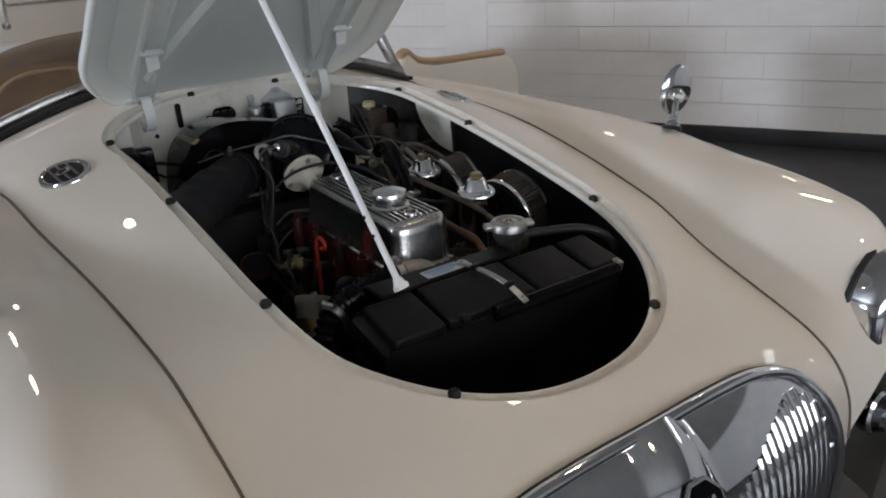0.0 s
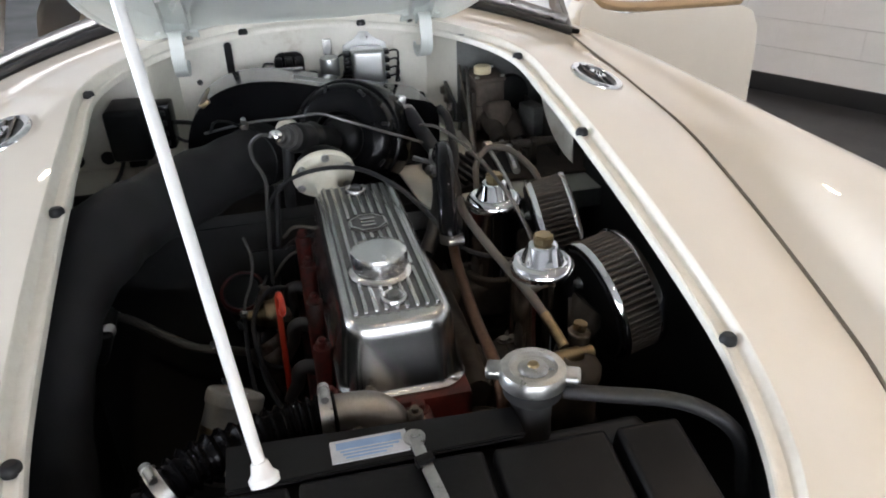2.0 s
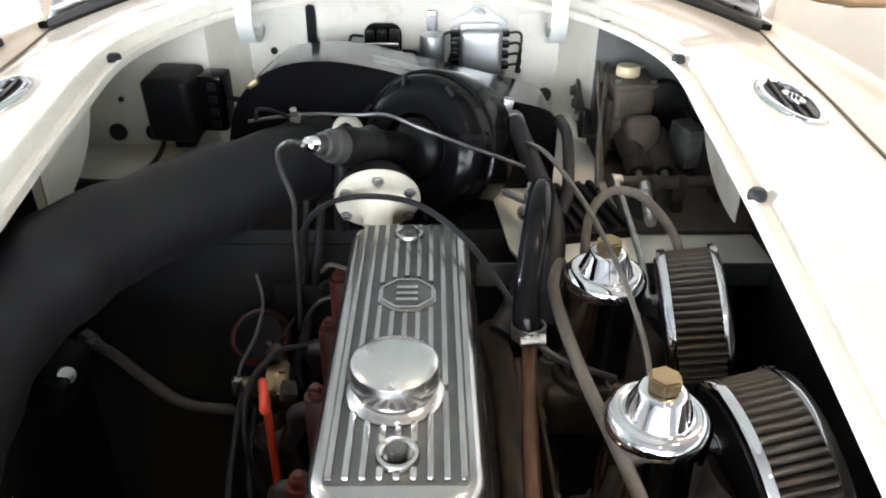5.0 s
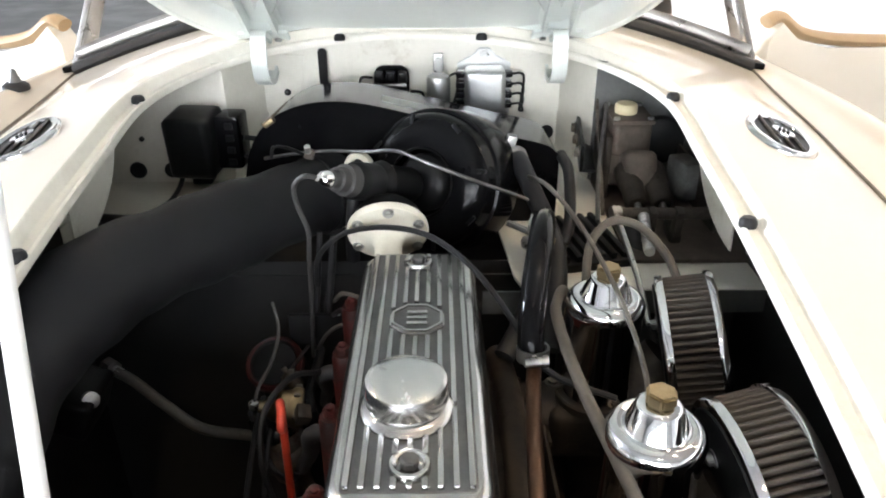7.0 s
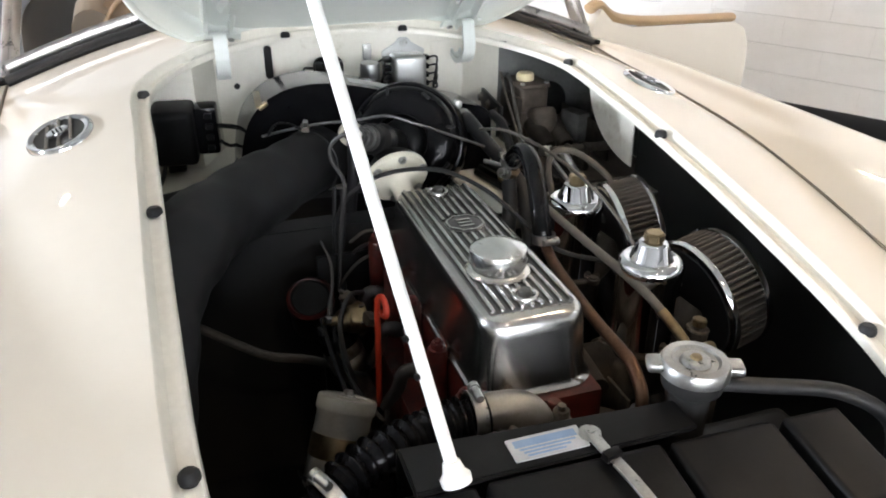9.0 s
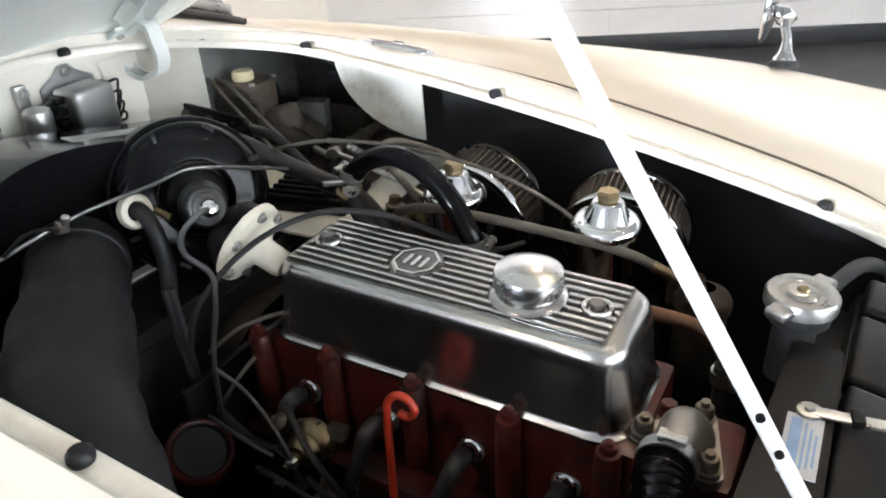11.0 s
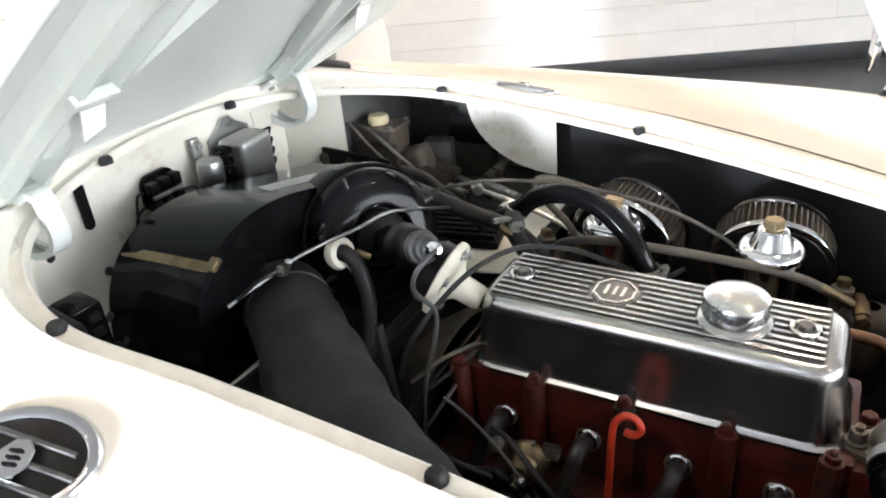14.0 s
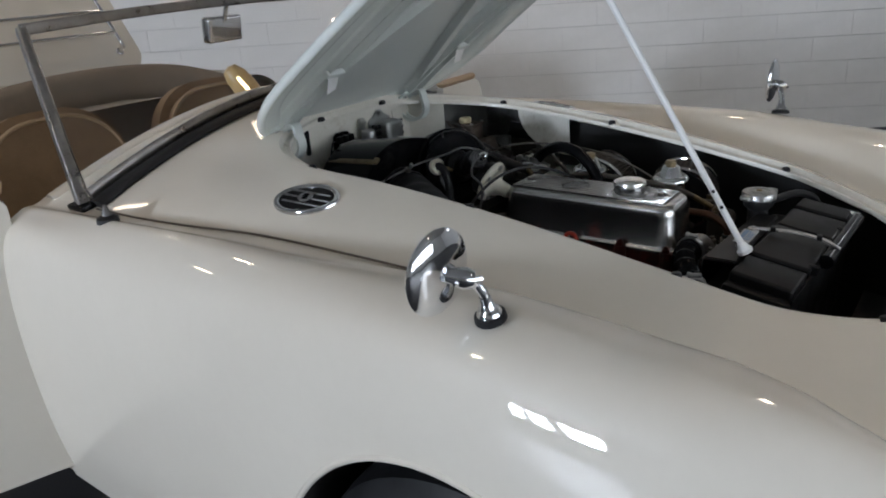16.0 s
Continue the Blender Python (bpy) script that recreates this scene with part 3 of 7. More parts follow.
# wings
#        y     seam z   crown x z      shoulder x z   side x z      low x z       bottom x z
WING = [(1.13, 0.848, 0.662, 0.846, 0.718, 0.795, 0.736, 0.62, 0.728, 0.38, 0.705, 0.20),
        (0.95, 0.857, 0.660, 0.858, 0.718, 0.805, 0.737, 0.62, 0.730, 0.38, 0.707, 0.20),
        (0.66, 0.842, 0.655, 0.868, 0.713, 0.792, 0.738, 0.62, 0.734, 0.38, 0.712, 0.20),
        (0.30, 0.843, 0.648, 0.871, 0.712, 0.806, 0.738, 0.63, 0.738, 0.40, 0.720, 0.22),
        (0.00, 0.812, 0.642, 0.868, 0.712, 0.815, 0.736, 0.64, 0.738, 0.42, 0.720, 0.25),
        (-0.20, 0.772, 0.628, 0.851, 0.700, 0.795, 0.730, 0.63, 0.728, 0.42, 0.705, 0.25),
        (-0.31, 0.724, 0.618, 0.844, 0.690, 0.790, 0.722, 0.63, 0.715, 0.42, 0.690, 0.25),
        (-0.41, 0.686, 0.612, 0.831, 0.678, 0.772, 0.706, 0.63, 0.695, 0.42, 0.670, 0.26),
        (-0.50, 0.642, 0.609, 0.798, 0.672, 0.735, 0.700, 0.61, 0.672, 0.42, 0.640, 0.27),
        (-0.56, 0.588, 0.594, 0.716, 0.650, 0.655, 0.680, 0.56, 0.645, 0.42, 0.61, 0.28),
        (-0.60, 0.535, 0.553, 0.62, 0.595, 0.60, 0.615, 0.52, 0.600, 0.41, 0.57, 0.30)]
SEAM_Y = []
for s in np.linspace(-0.80, 1.10, 96):
    p = skin(seam_x(s), s)
    SEAM_Y.append((p.y, p.x, p.z))
SEAM_Y = [r for i, r in enumerate(SEAM_Y) if i == 0 or r[0] > SEAM_Y[i - 1][0] + 1e-4]
ARCH = (0.0, 0.335, 0.312, 0.352)  # wheel arch: centre y, z, half length, height


def wing_section(y):
    zs, *r = lerp_rows(WING, y)
    sy, sx_, sz = y, *lerp_rows(SEAM_Y, y)
    c = [(r[0], r[1]), (r[2], r[3]), (r[4], r[5]), (r[6], r[7]), (r[8], r[9])]
    k = max(0.0, min(1.0, (0.36 - y) / 0.3)) * max(0.0, min(1.0, (y + 0.55) / 0.25))
    w = 0.58 + 0.2 * k - 0.12 * max(0.0, min(1.0, (-0.38 - y) / 0.12))
    mid = ((sx_ * 0.55 + c[0][0] * 0.45), sz * (1 - w) + c[0][1] * w - 0.002 + 0.006 * k)
    return [Vector((p.x, y, p.y)) for p in spline([(sx_, sz, 0), (*mid, 0)] + [(a, b, 0) for a, b in c], 7)]


YS = np.linspace(-0.60, 1.13, 140)
SECTIONS = [wing_section(float(y)) for y in YS]
NSEC = len(SECTIONS[0])


def wing_point(u, y):
    fy = (y - YS[0]) / (YS[-1] - YS[0]) * (len(YS) - 1)
    i = max(0, min(len(YS) - 2, int(fy)))
    fu = u * (NSEC - 1)
    j = max(0, min(NSEC - 2, int(fu)))
    a, b = fy - i, fu - j
    return (SECTIONS[i][j] * (1 - a) * (1 - b) + SECTIONS[i + 1][j] * a * (1 - b) + SECTIONS[i][j + 1] * (1 - a) * b + SECTIONS[i + 1][j + 1] * a * b)


def arch_test(u, y):
    p = wing_point(u, y)
    if u < 0.35:
        return 1.0
    d = math.hypot((p.y - ARCH[0]) / ARCH[2], max(0, (p.z - ARCH[1])) / ARCH[3]) - 1
    return d * 0.3


for sx in (-1, 1):
    wb = masked_grid(lambda u, y: Vector((sx * wing_point(u, y).x, wing_point(u, y).y, wing_point(u, y).z)), np.linspace(0, 1, NSEC), YS, arch_test)
    wing = part("front_wing", wb, CREAM, car, "glossy cream front wing")
    # rolled lip of the wheel arch
    lip = []
    for k in range(41):
        a = math.pi * (-0.02 + 1.04 * k / 40)
        y, z = ARCH[0] + ARCH[2] * math.cos(a), ARCH[1] + ARCH[3] * math.sin(a)
        fy = y
        best = min((abs(wing_point(u, fy).z - z), wing_point(u, fy).x) for u in np.linspace(0.35, 1, 60)) if fy > -0.6 else (0, 0.7)
        lip.append(Vector((sx * (best[1] - 0.003), y, z)))
    part("arch_lip", sweep(bmesh.new(), lip, circle(0.006, 8)), CREAM, wing)
    # dark arch lining
    lb = bmesh.new()
    prev = None
    for k in range(25):
        a = math.pi * k / 24
        y, z = ARCH[0] + (ARCH[2] + 0.012) * math.cos(a), ARCH[1] + (ARCH[3] + 0.012) * math.sin(a)
        row = [lb.verts.new((sx * x, y, z)) for x in (0.725, 0.46)]
        if prev:
            lb.faces.new((prev[0], prev[1], row[1], row[0]))
        prev = row
    back = [lb.verts.new((sx * 0.46, ARCH[0] + (ARCH[2] + 0.012) * math.cos(math.pi * k / 24), ARCH[1] + (ARCH[3] + 0.012) * math.sin(math.pi * k / 24))) for k in range(25)]
    lb.faces.new(back)
    part("arch_lining", lb, BAYBLACK, wing, "black wheel arch lining")
    # seam piping between wing and surround, its dark colour painting the groove's shadow
    line = [skin(sx * seam_x(s), s, 0.0005) for s in np.linspace(-0.78, 0.93, 90)]
    part("seam_piping", sweep(bmesh.new(), line, circle(0.0029, 8)), SEAMSHADE, car, "thin piping in the wing seam, coloured dark as the shadowed groove")

    # wheel
    wheel = part("wheel", lathe([(0.19, -0.07), (0.2, -0.075), (0.2, 0.075), (0.19, 0.07), (0.15, 0.03), (0.06, 0.045), (0.05, 0.06), (0, 0.062)], (sx * 0.605, 0, 0.31), (sx, 0, 0), 40), STEEL, car, "grey steel front wheel")
    part("tyre", lathe([(0.195, -0.07), (0.22, -0.085), (0.27, -0.088), (0.302, -0.07), (0.31, -0.03), (0.312, 0), (0.31, 0.03), (0.302, 0.07), (0.27, 0.088), (0.22, 0.085), (0.195, 0.07)], (sx * 0.605, 0, 0.312), (sx, 0, 0), 48), RUBBER, wheel)
    # rear wheel
    rw = part("wheel", lathe([(0.19, -0.07), (0.2, -0.075), (0.2, 0.075), (0.19, 0.07), (0.15, 0.03), (0.06, 0.045), (0.05, 0.06), (0, 0.062)], (sx * 0.605, 2.388, 0.31), (sx, 0, 0), 40), STEEL, car, "grey steel rear wheel")
    part("tyre", lathe([(0.195, -0.07), (0.22, -0.085), (0.27, -0.088), (0.302, -0.07), (0.312, 0), (0.302, 0.07), (0.27, 0.088), (0.22, 0.085), (0.195, 0.07)], (sx * 0.605, 2.388, 0.312), (sx, 0, 0), 48), RUBBER, rw)

    # headlamp: chrome rim, bowl and lens; side lamp below it
    hc, ha = Vector((sx * 0.605, -0.568, 0.660)), Vector((sx * 0.05, -1, 0.02)).normalized()
    hl = part("headlamp", lathe([(0.095, -0.09), (0.099, -0.05), (0.1005, -0.035), (0.101, -0.012), (0.099, 0.0), (0.094, 0.009), (0.087, 0.012), (0.083, 0.008), (0.083, 0.002)], hc, ha, 48), CHROME, car, "round chrome-rimmed headlamp")
    part("gasket", lathe([(0.0985, -0.052), (0.104, -0.05), (0.104, -0.042), (0.1, -0.04)], hc, ha, 44), RUBBER, hl)
    part("lens", lathe([(0.0835, 0.004), (0.07, 0.016), (0.045, 0.024), (0.02, 0.028), (0, 0.029)], hc, ha, 40), LENSGLASS, hl)
    part("reflector", lathe([(0.083, 0.002), (0.07, -0.02), (0.045, -0.042), (0.015, -0.054), (0, -0.055)], hc, ha, 40), CHROME, hl)
    sc = Vector((sx * 0.575, -0.575, 0.475))
    sl = part("side_lamp", lathe([(0.036, -0.03), (0.042, -0.004), (0.041, 0.006), (0.035, 0.01)], sc, (0, -1, 0.05), 32), CHROME, car, "small round side lamp")
    part("lens", lathe([(0.035, 0.008), (0.03, 0.022), (0.018, 0.032), (0, 0.036)], sc, (0, -1, 0.05), 28), LENSGLASS, sl)

# grille: chrome shell, slats, badge
GRIN = inside_loop(offset(GRILLE, -0.002))


def slat_zone(x, s):
    """Positive in the slatted panels of the grille."""
    ax = abs(x)
    rim = -inside_loop_grille_small(x, s)
    core = ax - (0.035 + 0.25 * max(0.0, 1 + (s + 0.60) / 0.12) ** 1.1 if s > -0.72 else 0.035)
    return min(rim, core)


inside_loop_grille_small = inside_loop(offset(GRILLE, -0.03))
shell = masked_grid(lambda u, s: skin(u, s, 0.004 + 0.016 * max(0.0, 1 - (u / 0.05) ** 2)), np.linspace(-0.38, 0.38, 77), np.linspace(-1.01, -0.56, 61),
                    lambda x, s: min(-GRIN(x, s), -slat_zone(x, s)))
grille = part("grille", shell, CHROME, car, "chrome grille shell with a raised centre")
rim_line = [skin(x, s, 0.006) for x, s in offset(GRILLE, -0.004)]
part("grille_surround", sweep(bmesh.new(), rim_line, circle(0.009, 10), True), CHROME, grille)
part("grille_gasket", sweep(bmesh.new(), [skin(x, s, 0.001) for x, s in offset(GRILLE, 0.004)], circle(0.0045, 8), True), RUBBER, grille)
part("grille_backing", masked_grid(lambda u, s: skin(u, s, -0.03), np.linspace(-0.38, 0.38, 31), np.linspace(-1.01, -0.56, 25), lambda x, s: -GRIN(x, s)), BAYBLACK, grille)
for sx in (-1, 1):
    for k in range(17):
        x = 0.052 + k * 0.0175
        ss = [s for s in np.linspace(-0.56, -1.0, 120) if slat_zone(x, s) > -0.004]
        if len(ss) > 8:
            line = [skin(sx * x, s, 0.002) for s in np.linspace(ss[0], ss[-1], 26)]
            part("slat", sweep(bmesh.new(), line, circle(0.0052, 8, 0.009), up=(1, 0, 0)), CHROME, grille)
bs = -0.668
bp = skin(0, bs, 0.021)
bn = (skin(0, bs, 0.05) - skin(0, bs, 0.02)).normalized()
bm4 = Matrix.Translation(bp) @ Vector((0, 0, 1)).rotation_difference(bn).to_matrix().to_4x4()


def octagon(r, sy=1.0):
    return [(r * math.cos(math.pi / 8 + k * math.pi / 4), sy * r * math.sin(math.pi / 8 + k * math.pi / 4)) for k in range(8)]


def badge_bars(bm, m, w, h):
    """Plain strokes of an octagonal maker's badge, with no letters."""
    for x in (-0.3, 0.0, 0.3):
        block((w * 0.14, h * 0.62, 0.0015), (0, 0, 0), m @ Matrix.Translation((x * w, 0, 0.0012)), 0.0003, 1, bm)
    return bm


gb = part("grille_badge", prism(octagon(0.036, 1.1), 0.005, (0, 0, 0), bm4, 0.0012), CHROME, grille, "octagonal enamel maker's badge")
part("badge_field", prism(octagon(0.031, 1.1), 0.0012, (0, 0, 0), bm4 @ Matrix.Translation((0, 0, 0.005)), 0), GLOSSBLACK, gb)
part("badge_strokes", badge_bars(bmesh.new(), bm4 @ Matrix.Translation((0, 0, 0.0062)), 0.042, 0.042), CHROME, gb)

# ---- engine bay panels ----
def sheet(points, thick=0.002, bm=None):
    """A flat plate through points, given thickness along its normal."""
    own = bmesh.new()
    f = own.faces.new([own.verts.new(p) for p in points])
    own.normal_update()
    n = f.normal.copy()
    top = bmesh.ops.extrude_face_region(own, geom=[f])
    bmesh.ops.translate(own, vec=n * thick, verts=[g for g in top["geom"] if isinstance(g, bmesh.types.BMVert)])
    return own if bm is None else join(bm, own)


SHELF = 0.742
SHX = 0.122
bay = thing("engine_bay", (0, 0.2, 0.3), "open engine bay with black sides and a white bulkhead", "engine bay")
part("bay_floor", block((0.96, 1.36, 0.01), (0, 0.13, 0.25), None, 0), BAYBLACK, bay)
part("front_panel", block((0.76, 0.01, 0.38), (0, -0.515, 0.45), None, 0), BAYBLACK, bay)
for sx in (-1, 1):
    pts = [(sx * 0.425, 0.44, 0.25), (sx * 0.425, 0.44, 0.845)] + [(sx * 0.425, y, skin(0.425, y).z - 0.035) for y in np.linspace(0.40, -0.42, 12)] + [(sx * 0.425, -0.5, 0.25)]
    part("side_panel", sheet(pts, 0.003), BAYBLACK, bay, "black inner side panel")
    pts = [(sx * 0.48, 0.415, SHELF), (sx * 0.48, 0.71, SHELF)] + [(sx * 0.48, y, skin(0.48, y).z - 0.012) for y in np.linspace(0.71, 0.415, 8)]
    # the right panel gets a darker mottled grey than the left one
    part("rear_side_panel", sheet(pts, 0.003), BAYWHITE if sx < 0 else DARKGREY, bay, "white inner side panel" if sx < 0 else "darker grey inner side panel")
    # hanging web with a curved cut-out below the opening
    web = [(sx * 0.376, 0.386, skin(0.36, 0.386).z - 0.016), (sx * 0.380, 0.386, 0.784)]
    web += [(sx * (0.380 - 0.004 * (1 - math.cos(a))), 0.386 + 0.150 * math.sin(a), 0.784 + (1 - math.cos(a)) * 0.110) for a in np.linspace(0.12, math.pi / 2, 12)]
    part("web", sheet(web, 0.002), BAYWHITE, bay, "white web panel with a curved lower edge")
shelf_outline = [(-0.482, 0.45), (-0.31, 0.45), (-0.275, 0.56), (SHX, 0.53), (SHX + 0.01, 0.40), (SHX + 0.02, 0.366), (0.482, 0.366), (0.482, 0.80), (-0.482, 0.80)]
part("shelf", prism(shelf_outline, 0.004, (0, 0, SHELF - 0.002), None, 0), BAYWHITE, bay, "white bulkhead shelf")
part("shelf_recess", block((0.52, 0.12, 0.006), (-0.08, 0.51, 0.715), None, 0), BAYBLACK, bay)
part("shelf_riser", block((0.50, 0.006, 0.030), (-0.07, 0.572, 0.726), None, 0), BAYBLACK, bay)
part("shelf_front", block((0.97, 0.003, 0.485), (0, 0.455, 0.4945), None, 0), BAYBLACK, bay)
part("shelf_lip", block((0.352, 0.003, 0.03), (0.268, 0.366, SHELF - 0.014), None, 0), DARKGREY, bay)
PLAN = [(-0.48, 0.705), (-0.275, 0.705), (-0.235, 0.80), (0.235, 0.80), (0.275, 0.705), (0.48, 0.705)]


def bulkhead_sheet(plan):
    bm = bmesh.new()
    for (xa, ya), (xb, yb) in zip(plan, plan[1:]):
        row = []
        for k in range(9):
            x, y = xa + (xb - xa) * k / 8, ya + (yb - ya) * k / 8
            row.append((bm.verts.new((x, y, SHELF)), bm.verts.new((x, y, skin(x, y).z - 0.012))))
        for a, b in zip(row, row[1:]):
            bm.faces.new((a[0], b[0], b[1], a[1]))
    bmesh.ops.remove_doubles(bm, verts=bm.verts, dist=1e-5)
    return bm


bulkhead = part("bulkhead", bulkhead_sheet(PLAN[:5]), BAYWHITE, bay, "white-painted steel bulkhead")
# right corner section in darker grey than the rest of the bulkhead
part("bulkhead_corner", bulkhead_sheet(PLAN[4:]), DARKGREY, bay, "darker grey bulkhead corner")
for x, y, z, r in ((-0.425, 0.7045, 0.764, 0.0135), (-0.372, 0.7045, 0.764, 0.0125), (-0.305, 0.7045, 0.80, 0.011), (-0.133, 0.7995, 0.805, 0.006), (-0.2, 0.7995, 0.86, 0.006), (0.22, 0.7995, 0.79, 0.012), (-0.43, 0.7045, 0.845, 0.005), (-0.41, 0.7045, 0.815, 0.004)):
    part("grommet", lathe([(0, 0), (r, 0), (r * 0.9, 0.004), (r * 0.5, 0.005), (0, 0.003)], (x, y, z), (0, -1, 0), 16), RUBBER, bulkhead)
for sx in (-1, 1):
    part("hinge_plate", prism([(-0.041, 0.048), (-0.030, -0.040), (-0.024, -0.047), (0.024, -0.047), (0.030, -0.040), (0.041, 0.048)], 0.003, (sx * 0.209, 0.7995, 0.871), rot(90, 0, 0), 0.0012), BAYWHITE, bulkhead)
part("slot_plate", prism(rounded(0.014, 0.06, 0.006), 0.004, (-0.14, 0.796, 0.90), rot(90, 0, 0), 0.001), SATINBLACK, bulkhead)

# ---- bonnet lid, propped open ----
LID = Matrix.Translation((0, 0.778, 0.866)) @ rot(-40) @ Matrix.Translation((0, -0.778, -0.866))


def lid_part(name, bm, material, parent, label=""):
    bmesh.ops.transform(bm, matrix=LID, verts=bm.verts)
    return part(name, bm, material, parent, label)


LIDLOOP = offset(LOOP, 0.0145)
lid_test = inside_loop(LIDLOOP)
lus, lss = np.linspace(-0.372, 0.372, 47), np.linspace(-0.50, 0.83, 71)
lid = lid_part("bonnet_lid", masked_grid(lambda x, s: skin(x, s, 0.0), lus, lss, lambda x, s: -lid_test(x, s)), CREAM, car, "cream bonnet lid propped open")
lid_part("inner_skin", masked_grid(lambda x, s: skin(x, s, -0.004), lus, lss, lambda x, s: -lid_test(x, s)), LIDWHITE, lid, "pale underside of the lid")
lid_part("edge_roll", sweep(bmesh.new(), [skin(x, s, -0.007) for x, s in offset(LOOP, 0.008)], circle(0.0085, 10, 0.010), True), LIDWHITE, lid)
# pressed step inside the edge
st = bmesh.new()
rr = [[st.verts.new(skin(x, s, l)) for x, s in offset(LOOP, d)] for d, l in ((0.004, -0.014), (-0.02, -0.015), (-0.034, -0.013), (-0.042, -0.004))]
for a, b in zip(rr, rr[1:]):
    for k in range(len(a)):
        st.faces.new((a[k], a[(k + 1) % len(a)], b[(k + 1) % len(a)], b[k]))
lid_part("edge_step", st, LIDWHITE, lid)


def hat(w, h):
    return [(-w, 0.0), (-w * 0.62, h), (w * 0.62, h), (w, 0.0)]


def channel(w, h, t=0.006):
    """A U-section, open downwards."""
    return [(-w - 0.006, 0.0), (-w, -h * 0.3), (-w, -h), (-w + t, -h), (-w + t + 0.002, -0.003), (w - t - 0.002, -0.003), (w - t, -h), (w, -h), (w, -h * 0.3), (w + 0.006, 0.0)]


def lid_rib(pts, w=0.026, h=0.016, open_face=False):
    line = []
    for (x0, s0), (x1, s1) in zip(pts, pts[1:]):
        line += [skin(x0 + (x1 - x0) * k / 14, s0 + (s1 - s0) * k / 14, -0.004) for k in range(14)]
    line.append(skin(*pts[-1], -0.004))
    bm = sweep(bmesh.new(), line, channel(w, h) if open_face else hat(w, -h))
    lid_part("brace", bm, LIDWHITE, lid)


for sx in (-1, 1):
    lid_rib([(sx * 0.222, 0.70), (sx * 0.215, 0.42), (sx * 0.205, 0.10), (sx * 0.18, -0.2), (sx * 0.1, -0.42)], 0.024, 0.022, True)
    lid_rib([(sx * 0.205, 0.64), (sx * 0.12, 0.40), (sx * 0.015, 0.12)], 0.02, 0.016)
    # torn tape flap hanging on the rib
    fl = sheet([skin(sx * 0.222 + a, 0.52 + b, -0.024 - c) for a, b, c in ((-0.012, -0.012, 0), (0.014, -0.016, 0.002), (0.018, 0.016, 0.018), (-0.008, 0.02, 0.022))], 0.0015)
    lid_part("clip", fl, WHITEROD, lid, "bent white clip")
    lid_part("clip_bracket", block((0.05, 0.012, 0.012), skin(sx * 0.222, 0.50, -0.024), None, 0.002), LIDWHITE, lid)
    # gooseneck hinge: a flat strap from the lid, curving down into the bay
    lid_part("hinge_plate", block((0.075, 0.05, 0.006), skin(sx * 0.222, 0.725, -0.018), rot(8), 0.002), LIDWHITE, lid)
    top = LID @ skin(sx * 0.222, 0.735, -0.022)
    neck = spline([top, top + Vector((0, 0.012, -0.012)), Vector((sx * 0.222, 0.740, 0.962)), Vector((sx * 0.222, 0.728, 0.94)), Vector((sx * 0.222, 0.724, 0.918)), Vector((sx * 0.222, 0.735, 0.898)), Vector((sx * 0.222, 0.765, 0.887)), Vector((sx * 0.222, 0.790, 0.893)), Vector((sx * 0.222, 0.806, 0.91))], 10)
    part("hinge_strap", sweep(bmesh.new(), neck, [(-0.0115, -0.005), (-0.0105, 0.003), (-0.006, 0.003), (-0.005, -0.002), (0.005, -0.002), (0.006, 0.003), (0.0105, 0.003), (0.0115, -0.005)], up=(0, 1, 0)), LIDWHITE, lid, "pressed gooseneck hinge strap")
    for dx in (-0.02, 0.02):
        lid_part("bolt", hexbolt(skin(sx * 0.222 + dx, 0.722, -0.0215), (0, 0, -1), 0.006, 0.005), STEEL, lid)

rod_base = Vector((-0.1231, -0.1945, 0.7985))
rod_dir = Vector((-0.1476, 0.4597, 0.8757))
prop = thing("prop_rod", rod_base, "long white bonnet prop rod standing on the front panel", "prop rod")
part("rod", sweep(bmesh.new(), [rod_base + rod_dir * (0.70 * k / 6) for k in range(7)], circle(0.0052, 12)), WHITEROD, prop)
part("foot", lathe([(0, -0.004), (0.012, -0.004), (0.0125, 0.002), (0.009, 0.006), (0.007, 0.014), (0, 0.014)], rod_base, rod_dir, 18), WHITEROD, prop)
for k in (0.085, 0.115):
    p = rod_base + rod_dir * k
    part("pin", lathe([(0, 0), (0.0028, 0), (0.0028, 0.0025), (0, 0.003)], p + Vector((-0.0055, -0.003, 0)), (-1, -0.4, 0), 10), SATINBLACK, prop)

